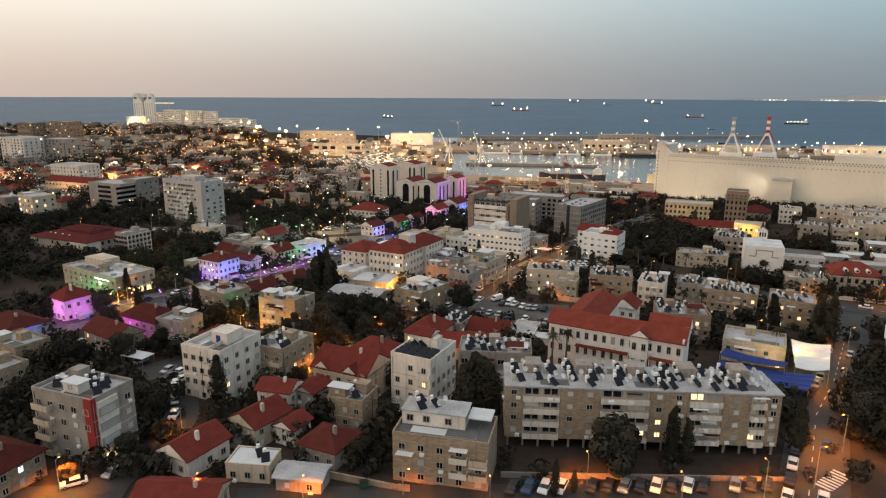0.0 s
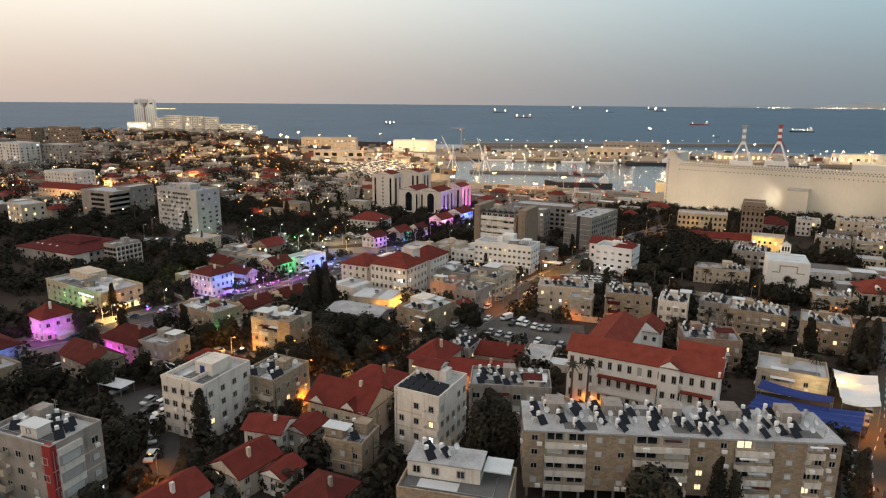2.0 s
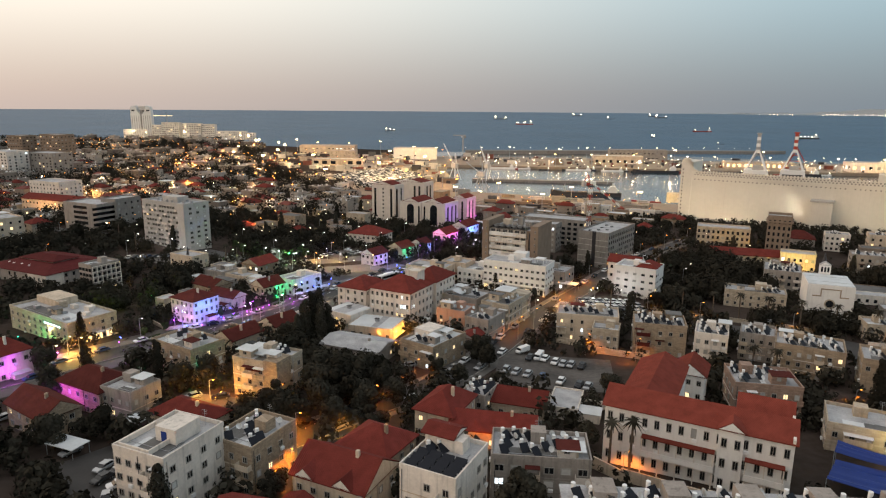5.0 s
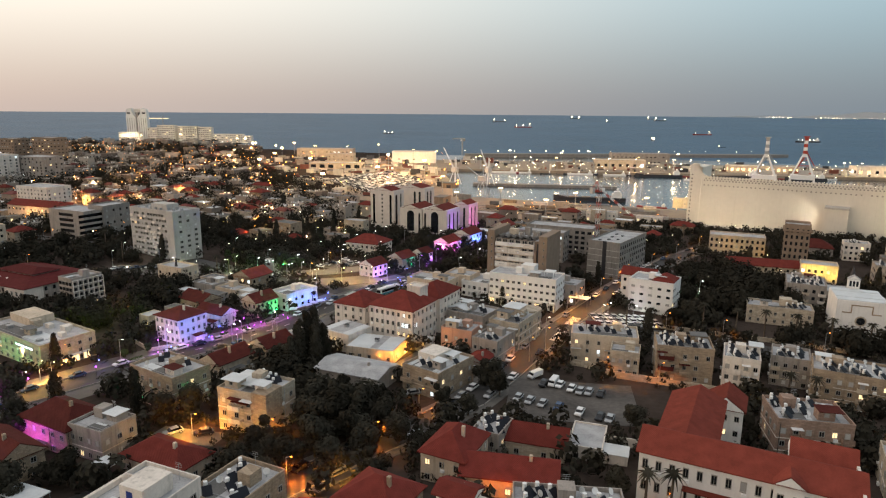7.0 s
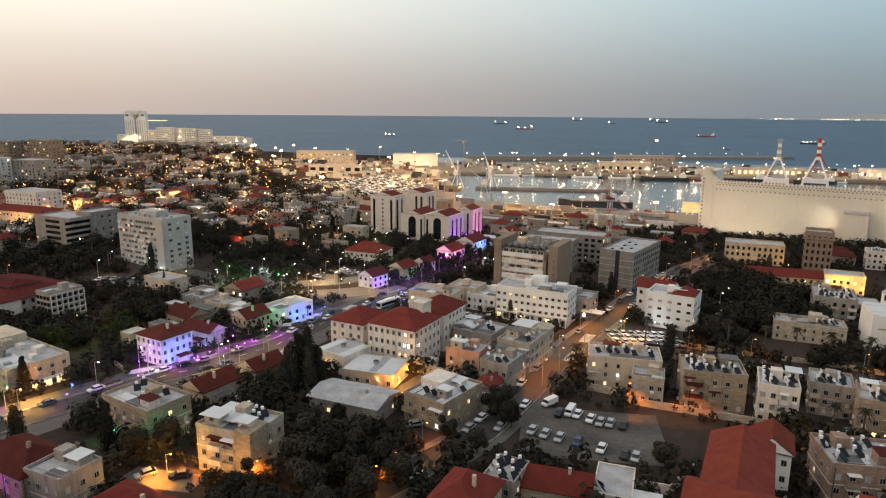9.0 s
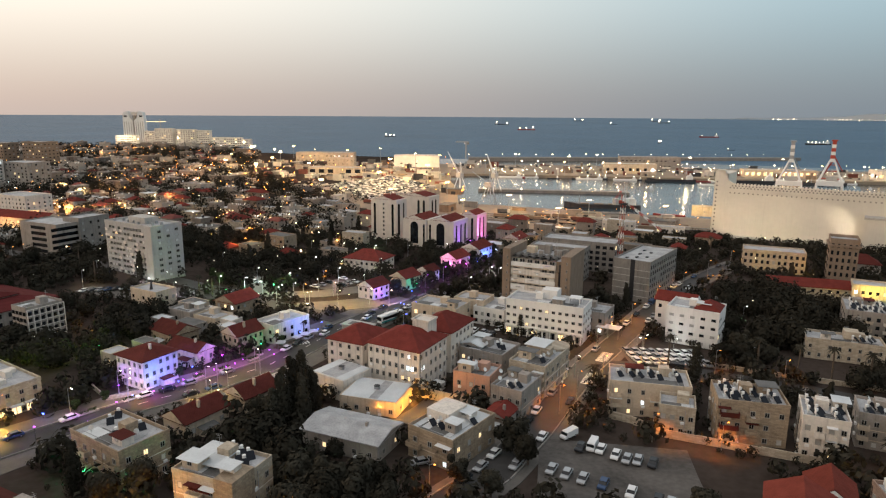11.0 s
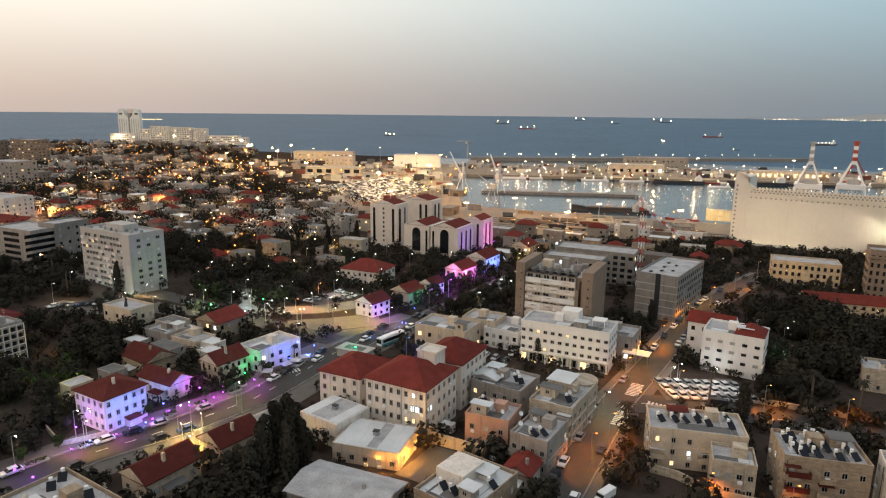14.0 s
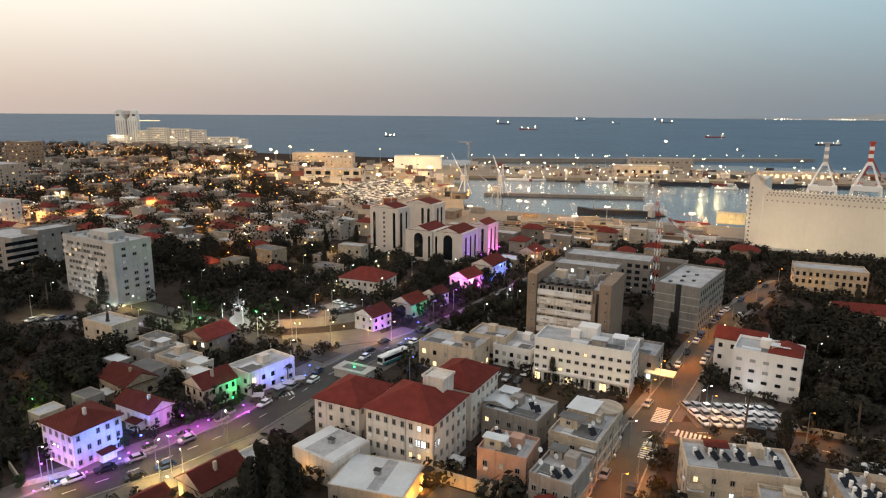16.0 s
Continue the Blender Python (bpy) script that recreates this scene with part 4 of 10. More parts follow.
B = building("white_apartment_house", 4.0, 133.0, 9.6, 12.0, -28, 13.2, "white four-storey apartment house with recessed corner balconies", plaster_white, floors=4, cols=(3, 5), lit=0.06, shut=0.05)
for f in range(4):
    part("balcony", balcony_bm(3.2, 1.4), plaster_white, B, at=pose(3.6, -6.0, 0.3 + f * 3.2))
part("roof_room", box(-4.4, 0.5, 1.5, 5.8, 13.3, 15.6), plaster_white, B)
part("tiled_cap", hip_bm(5.5, 4.5, 1.0, 0.3, "x"), [tile_red, plaster_white], B, at=pose(-2.0, 3.6, 15.604))
roof_things(3.4, 134.5, 5, 3, -28, B.location.z + 13.32, 3, 1, 12, 0.5)
for k in range(12):
    bm = bmesh.new()
    add_box(bm, -1.0, 1.0, -0.75, 0.75, -0.04, 0.04, 0, pose(0, 0, 0.45, 24, 0, 0))
    add_box(bm, -0.95, 0.95, 0.5, 0.58, 0, 0.7)
    part("solar_panel", bm, collector, B, "dark tilted solar panel", at=pose(-3.4 + 2.2 * (k % 4), -4.9 + 1.9 * (k // 4), 13.32))

B = building("gabled_villa", -12.9, 139.8, 14, 10.5, -26, 7.2, "ivory villa with red tiled roof and two white dormers", plaster_cream, "x", rise=3.6, floors=2, cols=(5, 3), lit=0.05)
for u in (-4.2, 3.2):
    part("dormer", hip_bm(3.2, 3.0, 1.6, 0.2, "y"), [tile_red, plaster_white], B, at=pose(u, -4.3, 7.6))
B2 = building("house", -8.5, 152.5, 11, 10, -30, 6.5, "stone house with a red hipped tile roof", stone, "hip", rise=3.2, floors=2, cols=(4, 3), **NEAR)
building("house", 4.8, 171.8, 9, 12, -27, 6.5, "cream house with red tiled hip roof", plaster_cream, "hip", rise=3.4, floors=2, cols=(3, 4), lit=0.15, **NEAR)
building("house", 21.6, 180.5, 14.2, 7.5, -18, 4.0, "low stone school hall under a red tiled roof", stone_pale, "x", rise=2.6, floors=1, cols=(5, 2), **NEAR)
building("house", 14.9, 165.3, 17.4, 8.4, -12, 4.2, "long low house with a red tiled roof", plaster_cream, "x", rise=2.6, floors=1, cols=(5, 2), **NEAR)
B = building("house", 13.0, 180.5, 6, 8, -28, 6.0, "small flat-roofed house crowded with water heaters", plaster_grey, floors=2, cols=(2, 2), **NEAR)
roof_things(13.0, 180.5, 6, 8, -28, B.location.z + 6.1, 7, 3, 14, 0.6)
B = building("apartment_house", 20.5, 141.2, 16.5, 9.2, -7, 10.5, "flat-roofed grey-rendered apartment house with glazed balconies", plaster_grey, floors=4, cols=(6, 3), lit=0.06, shut=0.45, ww=1.8)
roof_things(20.5, 141.2, 15.5, 8.5, -7, B.location.z + 10.6, 12, 8, 15)
B = building("white_villa_block", -43.0, 141.8, 11.2, 13.5, -24, 12.2, "pale stuccoed apartment villa with a roof terrace and balconies", plaster_white, floors=4, cols=(5, 4), lit=0.04, shut=0.1, balconies=2, ww=1.2)
part("terrace_rim", parapet_bm(7.0, 9.0, 0.9), plaster_white, B, at=pose(-1.5, -1.8, 12.35))
part("roof_room", box(-1, 3.5, -2, 3.5, 12.3, 15.0), plaster_white, B)
part("blue_door", box(0.3, 1.5, -2.05, -2.0, 12.4, 14.3), blue_tarp, B)
roof_things(-45.5, 144.5, 5, 5, -24, B.location.z + 12.32, 0, 2, 16)
B = building("apartment_house", -31.0, 150.0, 9.5, 12, -27, 9.5, "cream stone apartment house lit by a yard lamp", stone, floors=3, cols=(3, 4), lit=0.15)
roof_things(-31.0, 150.0, 8.5, 11, -27, B.location.z + 9.6, 7, 2, 17)
B = building("apartment_block", -60.3, 114.5, 14.8, 9.4, -22, 12.8, "four-storey apartment block with a red painted stairwell strip", plaster_grey, floors=4, cols=(5, 3), lit=0.07, shut=0.35, ww=1.5, deck=roof_grey)
part("red_strip", box(5.6, 7.46, -4.76, -3.7, -0.5, 13.5), red_paint, B)
part("white_bay", box(7.4, 7.9, -3.7, 0.6, 2.8, 12.5), plaster_white, B)
for f in range(4):
    part("window", WIN["shut" if f else "lit"], None, B, at=pose(0, 0, 0, 0, 0, 90) @ pose(-1.6, -7.9, 0.7 + f * 3.0) @ Matrix.Diagonal((4.2, 1, 1.7, 1)))
    part("balcony", balcony_bm(4, 1.3), plaster_cream, B, at=pose(-4.5, -4.7, 0.9 + f * 3.0))
roof_things(-60.3, 115.0, 13, 8, -22, B.location.z + 12.9, 10, 2, 18)
# little tiled houses in the foreground
building("house", -28.7, 118.8, 7.6, 9.0, -33, 4.6, "pale plaster cottage with a red gabled roof", plaster_cream, "y", rise=2.4, floors=2, cols=(2, 3), lit=0.2, **NEAR)
building("house", -38.0, 108.8, 7.6, 9.4, -30, 3.8, "white cottage with a red gabled roof", plaster_white, "y", rise=2.5, floors=1, cols=(2, 3), **NEAR)
building("house", -26.8, 128.6, 7.4, 6.0, -15, 6.5, "white house under a shallow red tiled roof", plaster_white, "x", rise=1.6, floors=2, cols=(3, 2), **NEAR)
building("house", -21.7, 117.0, 4.6, 5.2, -28, 3.8, "small annex with a red tiled roof", plaster_white, "y", rise=1.5, floors=1, cols=(1, 1), **NEAR)
building("house", -20.0, 129.5, 5.0, 6.0, -28, 6.0, "narrow grey house with a lean red roof", plaster_grey, "y", rise=1.2, floors=2, cols=(2, 2), **NEAR)
B = building("house", -26.0, 104.5, 8.0, 5.6, -8, 3.5, "low cream house with a whitewashed flat roof", plaster_cream, floors=1, cols=(3, 2), parapet=0.3, deck=roof_white, **NEAR)
roof_things(-26.0, 104.5, 7.4, 5, -8, B.location.z + 3.6, 2, 0, 19)
building("house", -13.5, 110.6, 8.0, 8.0, -26, 3.8, "old house with a faded terracotta hipped roof", plaster_grey, "hip", tile_brown, 2.4, 1, (3, 2), **NEAR)
building("house", -34.8, 93.8, 13, 7.0, -4, 3.2, "low house with a broad red tiled roof", plaster_cream, "x", rise=1.8, floors=1, cols=(3, 2), **NEAR)
building("house", -70.0, 102.5, 12, 9, -22, 5.0, "brown stone house with a red tiled roof", stone, "hip", tile_brown, 2.6, 2, (4, 3), lit=0.15, **NEAR)
B = building("house", -10.8, 125.5, 7.8, 7.5, -20, 6.0, "old stone house with a cluttered flat roof", stone, floors=2, cols=(3, 2), **NEAR)
roof_things(-10.8, 125.5, 7, 7, -20, B.location.z + 6.1, 2, 2, 20)
building("shed", -16.5, 100.5, 8, 4.5, -10, 2.8, "corrugated shed with a grey sheet roof", plaster_grey, "x", roof_grey, 0.8, 1, (2, 1), category="shed")


# the large school with two wings --------------------------------
def school():
    b = building("school_building", 52.2, 152.3, 32.6, 9.6, -28.3, 12.2, "three-storey cream school with a long red tiled roof and loggias", terrace_white, "x", tile_school, rise=2.5, floors=3, cols=(15, 3), lit=0.0, shut=0.02, gap=0.0, ww=0.95, wh=1.9)
    part("gable_bay", box(4.2, 8.4, -5.6, -4.8, -1, 12.6), terrace_white, b)
    part("gable_bay_roof", hip_bm(4.2, 3.2, 1.7, 0.25, "y"), [tile_school, terrace_white], b, at=pose(6.3, -4.2, 12.604))
    for u in (5.2, 7.4):
        for z in (1.2, 5.2, 9.2):
            part("window", WIN["dark"], None, b, at=pose(u, -5.6, z) @ Matrix.Diagonal((1.0, 1, 1.9, 1)))
    for x0, x1 in ((-9, 3.9), (8.8, 15.2)):
        part("loggia", balcony_bm(x1 - x0, 1.5, 1.0), terrace_white, b, at=pose((x0 + x1) / 2, -4.8, 4.2))
        part("loggia_roof", box(x0, x1, -6.4, -4.8, 7.7, 7.9), tile_school, b)
        n = int((x1 - x0) / 2.6)
        for k in range(n + 1):
            u = x0 + 0.2 + (x1 - x0 - 0.4) * k / n
            part("column", box(u - 0.1, u + 0.1, -6.25, -6.05, -0.5, 7.7), plaster_white, b)
    part("end_gable", box(15.9, 16.35, -5.2, 5.2, 12.0, 13.2), plaster_white, b)
    TAKEN.append((40, 159, 8)), TAKEN.append((63, 146, 8))
    building("school_wing", 49.6, 168.0, 9.6, 22, -28.3, 13.2, "cream school wing with a broad red tiled roof", terrace_white, "y", tile_school, rise=2.6, floors=3, cols=(3, 9), lit=0.0, shut=0.02, ww=1.0, wh=1.9)
    building("school_annex", 64.0, 184.5, 7, 8, -28.3, 10.0, "cream school annex with red tiled gable", terrace_white, "y", tile_school, rise=2.8, floors=3, cols=(3, 4), lit=0.03, ww=1.0)
    building("school_annex", 66.0, 154.0, 9, 8, -28.3, 11.2, "school stair block under red tiles", terrace_white, "x", tile_school, rise=3.4, floors=3, cols=(3, 3), ww=1.0)


school()

# house with restaurant terrace: tarpaulin yard and canvas roof
B = building("restaurant_house", 92.5, 162.5, 15, 11, -28, 6.0, "cream stone house beside a covered restaurant yard", stone_pale, floors=2, cols=(5, 3), lit=0.1)
part("balcony", balcony_bm(5, 1.4), plaster_cream, B, at=pose(-2, -5.5, 3.4))
part("awning", box(-4.6, 0.6, -7.0, -5.5, 5.0, 5.12), canvas, B)


def slab_thing(name, pts, z, th, material, label, category, posts=True):
    cx, cy = sum(p[0] for p in pts) / len(pts), sum(p[1] for p in pts) / len(pts)
    b = thing(name, cx, cy, land(cx, cy), 0, label, category)
    bm = bmesh.new()
    n = 16
    q = [[None] * (n + 1) for _ in range(n + 1)]
    for s in range(2):
        for i in range(n + 1):
            for j in range(n + 1):
                u, v = i / n, j / n
                x = (pts[0][0] * (1 - u) + pts[1][0] * u) * (1 - v) + (pts[3][0] * (1 - u) + pts[2][0] * u) * v
                y = (pts[0][1] * (1 - u) + pts[1][1] * u) * (1 - v) + (pts[3][1] * (1 - u) + pts[2][1] * u) * v
                sag = 0.28 * math.sin(math.pi * v * 7) - 0.5 * math.sin(math.pi * u)
                q[i][j] = bm.verts.new((x - cx, y - cy, z + sag - s * th))
        for i in range(n):
            for j in range(n):
                f = (q[i][j], q[i + 1][j], q[i + 1][j + 1], q[i][j + 1])
                bm.faces.new(f if s == 0 else tuple(reversed(f)))
    part("cover", bm, material, b)
    if posts:
        for px, py in pts:
            bm = bmesh.new()
            add_tube(bm, (px - cx, py - cy, -0.6), (px - cx, py - cy, z), 0.08, 0.08, 6)
            part("post", bm, steel, b)
    return b


slab_thing("tarpaulin_roof", [(71.5, 141.8), (89.2, 131.3), (95.6, 139.6), (77.0, 148.0)], 4.0, 0.08, blue_tarp, "blue tarpaulin stretched low over a restaurant yard", "tarpaulin")
slab_thing("tarpaulin_roof", [(76.9, 148.6), (89.1, 141.2), (91.1, 143.6), (80.0, 152.6)], 5.6, 0.08, blue_tarp, "blue tarpaulin stretched high beside a house wall", "tarpaulin")
slab_thing("canvas_canopy", [(92.2, 142.2), (99.5, 140.6), (109.2, 156.1), (101.0, 160.1)], 5.4, 0.08, canvas, "white tensile canvas canopy over a terrace", "canopy")

# ---------------------------------------------------------------- middle blocks
B = building("apartment_house", -40.0, 194.5, 13.5, 10.5, -23, 10.0, "stone apartment house with a stair tower and tiled terrace", stone_pale, floors=3, cols=(4, 3), lit=0.08)
part("stair_tower", box(3.0, 7.0, -5.8, 0, 0, 11.3), stone, B)
part("tiled_canopy", box(-2.5, 2.0, -6.2, -3.0, 8.2, 8.4), tile_red, B)
part("white_roof", box(-6.6, 0.5, -2.5, 5.0, 10.9, 11.05), roof_white, B)
roof_things(-38, 196, 8, 8, -23, B.location.z + 10.1, 8, 1, 21)
B = building("apartment_house", -66.5, 211.0, 17, 11, -33, 8.8, "weathered stone house with a flat roof and green-lit yard", stone, floors=3, cols=(5, 3), lit=0.12)
roof_things(-66.5, 211.0, 16, 10, -33, B.location.z + 8.9, 4, 2, 22)
building("house", -51.5, 171.5, 15, 8.5, -28, 4.2, "old house with a long red tiled roof beside a yard", plaster_cream, "hip", tile_red, 2.6, 1, (5, 3), lit=0.0, **NEAR)
B = building("house", 33.5, 181.5, 7, 11, -20, 3.4, "low whitewashed outbuilding with a flat roof", plaster_white, floors=1, cols=(2, 4), deck=roof_grey, parapet=0.4, **NEAR)
part("side_room", box(2.6, 8.5, -5.4, -1.2, -1, 3.0), plaster_white, B)
part("side_roof", box(2.4, 8.7, -5.6, -1.0, 3.0, 3.15), roof_white, B)
building("house", -79.0, 186.0, 15.5, 10, -28, 6.5, "stone house with red tiled roof washed in violet light", stone, "hip", tile_brown, rise=3.2, floors=2, cols=(5, 3), **NEAR)
# grey render carries the shade of walls turned from the western glow
building("house", -68.5, 181.0, 9.5, 8.5, -25, 6.8, "flat-roofed stone house beside a garden", plaster_grey, floors=2, cols=(4, 3), **NEAR)
building("house", -83.5, 172.0, 15, 8.4, -34, 5.5, "old stone house with a red gabled roof", stone, "x", tile_brown, 3.0, 2, (4, 2), **NEAR)
building("house", -114.0, 206.0, 8.5, 9, -33, 7.6, "tall villa with a red roof flooded in magenta light", plaster_white, "hip", rise=3.6, floors=2, cols=(3, 3), lit=0.0, **NEAR)
B = building("shop_building", -122.0, 247.0, 36, 16, -33, 7.4, "flat-roofed stone shopping building with lit shopfronts", stone_pale, floors=3, cols=(10, 5), lit=0.10, shut=0.05, deck=roof_grey)
part("upper_storey", box(-16, -4, 0, 7.5, 7.5, 10.0), plaster_cream, B)
for u, v, q in ((2, 3, 1.2), (5, -2, 0.9), (9, 4, 1.5), (-1, -3, 0.8), (13, 1, 1.1), (12, -5, 0.7), (7, 6, 1.0), (-8, -4, 0.9)):
    part("roof_unit", box(u - q, u + q, v - 0.8, v + 0.8, 7.5, 7.5 + 1.1 * q), steel if q < 1 else plaster_white, B)
sign = part("sign_board", box(-5.5, 5.5, -0.1, 0, 0, 1.3), concrete, B, at=pose(9, -8.02, 5.6))
for k, (u, n) in enumerate(((-4.6, 1.1), (-3.1, 1.6), (-1.1, 1.5), (0.8, 1.2), (2.3, 1.0), (3.6, 1.4))):
    part("sign_bar", box(u, u + n, -0.16, -0.1, 0.35, 0.95), glass_cool, sign)
for u in (-5.2, -1.8, 1.6, 5.0):
    part("shop_awning", box(-1.5, 1.5, -1.6, 0, 2.9, 3.05), canvas, B, at=turned(1, 36, 16, u, 0))
    part("shopfront", WIN["lit"], None, B, at=turned(1, 36, 16.04, u, 0.3, 2.6, 2.4))
# shade on the hall walls is put into grey render; one corner stays white
B = building("tiled_hall", -168.5, 319.5, 41, 31, -26, 6.4, "large institutional hall with pale walls greyed for shade and a dark red stepped roof", plaster_grey, "hip", tile_dark, 3.0, 2, (11, 9), lit=0.02, shut=0.1, z=8.6, wh=1.6)
part("upper_wall", box(-11, 11, -5.5, 5.5, 7.6, 9.0), plaster_grey, B)
part("upper_roof", hip_bm(22, 11, 1.5, 0.6), [tile_dark, plaster_grey], B, at=pose(0, 0, 9.004))
part("corner_wall", box(8.5, 20.62, -15.62, -8.0, -1.5, 6.35), plaster_white, B)
for k in range(4):
    part("window", WIN["dark"], None, B, at=pose(10.1 + 2.9 * k, -15.62, 3.4) @ Matrix.Diagonal((1.1, 1, 1.7, 1)))
for u, v in ((-12.0, -10.2), (-8.0, -10.6), (-3.0, -10.2), (2.5, -10.6)):
    part("roof_skylight", box(-0.45, 0.45, -0.35, 0.35, 0, 0.14), white_enamel, B, at=pose(u, v, 7.85, 13, 0, 0))
B = building("glass_office", -134.5, 296.2, 8, 12, -29, 11.5, "glazed office end with a white lattice over dark panes", plaster_grey, floors=5, cols=(4, 6), ww=1.6, wh=1.9, shut=0.0, lit=0.02, gap=0.0)
bm = bmesh.new()
for k in range(7):
    add_box(bm, -6 + 2 * k - 0.12, -6 + 2 * k + 0.12, -0.9, -0.65, 0, 11.5)
for k in range(6):
    add_box(bm, -6.1, 6.1, -0.95, -0.7, 2.1 * k + 0.9, 2.1 * k + 1.1)
part("lattice", bm, plaster_white, B, at=turned(1, 8, 12, 0, 0))
building("house", -111, 330.5, 15, 9, -30, 8.0, "beige flat-roofed public house with tall windows", plaster_cream, floors=2, cols=(5, 3), lit=0.15)
building("house", -115, 178, 16, 11, -32, 6.5, "stone house washed in blue light", stone_pale, "hip", tile_brown, 2.6, 2, (5, 3), **NEAR)
building("house", -104, 163, 13, 9, -30, 5.5, "grey stone house with a flat roof", stone, floors=2, cols=(4, 2), **NEAR)
building("house", -97, 143, 11, 9, -25, 5.5, "old stone house with a shallow roof", stone, floors=2, cols=(4, 2), **NEAR)


# the hotel with the red hipped roofs ----------------------------
def hotel():
    b = building("hotel_building", -9.4, 259.8, 16.2, 15.6, -29, 12.8, "four-storey cream hotel with red hipped roofs", plaster_white, "hip", rise=4.0, floors=4, cols=(8, 6), lit=0.05, shut=0.03, gap=0.02, ww=0.9, wh=1.4)
    b2 = building("hotel_wing", -24.5, 270.0, 12.0, 14.0, -27, 10.6, "cream hotel wing with a red hipped roof", plaster_white, "hip", rise=3.2, floors=4, cols=(4, 5), lit=0.05, shut=0.03, ww=0.9)
    b3 = building("hotel_wing", 1.0, 275.5, 12.5, 15.0, -29, 12.4, "cream rear hotel wing under red tiles", plaster_white, "hip", rise=3.6, floors=4, cols=(4, 6), lit=0.05, shut=0.03, ww=0.9)
    part("roof_house", box(0, 5.0, 2.5, 7.5, 13.5, 17.6), plaster_white, b)
    part("roof_house_parapet", parapet_bm(5.7, 5.2, 0.5, 0.2), plaster_white, b, at=pose(2.5, 5.0, 17.604))
    for u in (4.8, 6.1):
        part("bright_window", WIN["cool"], None, b, at=pose(u, -7.82, 7.0) @ Matrix.Diagonal((1.25, 1.3, 1.7, 1)))
    for u in (-6.4, -5.2):
        part("bright_window", WIN["cool"], None, b, at=turned(1, 16.24, 15.6, u, 7.0, 1.0, 1.7))


hotel()
# workshops below the hotel
def sheet_details(x, y, w, d, ang, z, seed):
    """Patches, laps and vents on a broad sheet roof."""
    r = random.Random(seed)
    b = thing("roof_vent_unit", x, y, z, ang, "grey ventilation unit on a sheet roof", "roof vent", "roof vents")
    part("casing", box(-0.6, 0.6, -0.5, 0.5, 0, 0.9), steel, b)
    part("cowl", box(-0.7, 0.7, -0.6, 0.6, 0.9, 1.05), dark_metal, b)
    e = tagged(new("roof_sheeting"), "weathered roofing sheets lapped over a workshop", "roofing", kind="structure")
    e.matrix_basis = pose(x, y, z, 0, 0, ang)
    n = max(3, int(w / 2.4))
    for k in range(n):
        u = -w / 2 + w * (k + 0.5) / n
        part("sheet", box(u - w / n / 2 + 0.02, u + w / n / 2 - 0.02, -d / 2 + 0.3, d / 2 - 0.3, 0.004 + 0.01 * (k % 2), 0.03 + 0.01 * (k % 2)), r.choice([roof_white, roof_white, roof_grey]), e)


building("workshop", -27.3, 253.9, 11.8, 11, -36, 6.0, "white rendered workshop with a sheet roof", plaster_white, "flat", floors=1, cols=(4, 3), deck=roof_white, parapet=0, category="workshop")
building("workshop", -16.8, 244.4, 15.4, 12.3, -18, 4.4, "low workshop with a whitewashed roof and a lit yard", plaster_cream, "flat", floors=1, cols=(5, 2), deck=roof_white, parapet=0.15, category="workshop")
sheet_details(-27.3, 253.9, 11.2, 10.5, -36, land(-27.3, 253.9 + 11 / 3) + 6.122, 3)
sheet_details(-16.8, 244.4, 14.6, 11.6, -18, land(-16.8, 244.4 + 12.3 / 3) + 4.522, 4)
building("workshop", -20.5, 222.5, 19, 11, -24, 4.6, "long shed under a grey sheet roof", plaster_grey, "x", roof_grey, 1.2, 1, (5, 2), category="workshop")
B = building("apartment_house", 2.0, 220.0, 12, 16, -38, 7.0, "old stone house with a stepped whitewashed roof", stone, deck=roof_white, floors=2, cols=(3, 4), lit=0.12)
part("upper_room", box(-5.6, 0.5, -2, 5, 7.1, 9.4), plaster_white, B)
roof_things(2, 218.5, 10, 9, -38, B.location.z + 7.1, 5, 3, 23)
B = building("brick_house", 9.6, 249.8, 10.3, 9, -26, 7.6, "salmon rendered house with a flat roof", plaster_pink, floors=2, cols=(3, 3), deck=roof_grey)
roof_things(8.9, 250.5, 10, 8, -22, B.location.z + 7.7, 1, 3, 24)
B = building("apartment_house", 19.0, 241.8, 8.5, 12, -33, 7.4, "grey apartment house with sheet canopies", plaster_grey, floors=2, cols=(4, 3), lit=0.1)
roof_things(17.0, 241.5, 11, 9, -25, B.location.z + 7.7, 2, 3, 25)
B = building("corner_house", 27.6, 258.3, 10.5, 18, -32, 8.6, "three-storey corner house with a pale curved parapet", stone_pale, floors=3, cols=(3, 5), lit=0.08)
part("roof_room", box(-4, 1, 0, 6, 8.7, 11.2), plaster_cream, B)
part("roof_room_cover", box(-4.6, 1.6, -0.8, 6.4, 11.2, 11.35), roof_white, B)
roof_things(27, 256, 9, 10, -30, B.location.z + 8.7, 1, 3, 26)
B = building("old_house", 14.6, 269.8, 14, 12, -33, 6.8, "old grey house with glazed balconies and sheet roofs", plaster_grey, floors=2, cols=(5, 3), lit=0.25)
part("sheet_roof", hip_bm(7, 7, 1.0, 0.3, "y"), [roof_white, plaster_grey], B, at=pose(-4.5, 0, 7.4))
roof_things(14, 271.5, 15, 9, -30, B.location.z + 7.3, 2, 2, 27)
bm = bmesh.new()
add_tube(bm, (1.6, 8.4, -1.5), (1.6, 8.4, 8.6), 3.7, 3.7, 28)
CORNER = [o for o in bpy.data.objects if o.name.startswith("corner_house")][0]
part("curved_bay", bm, stone_pale, CORNER)
bm = bmesh.new()
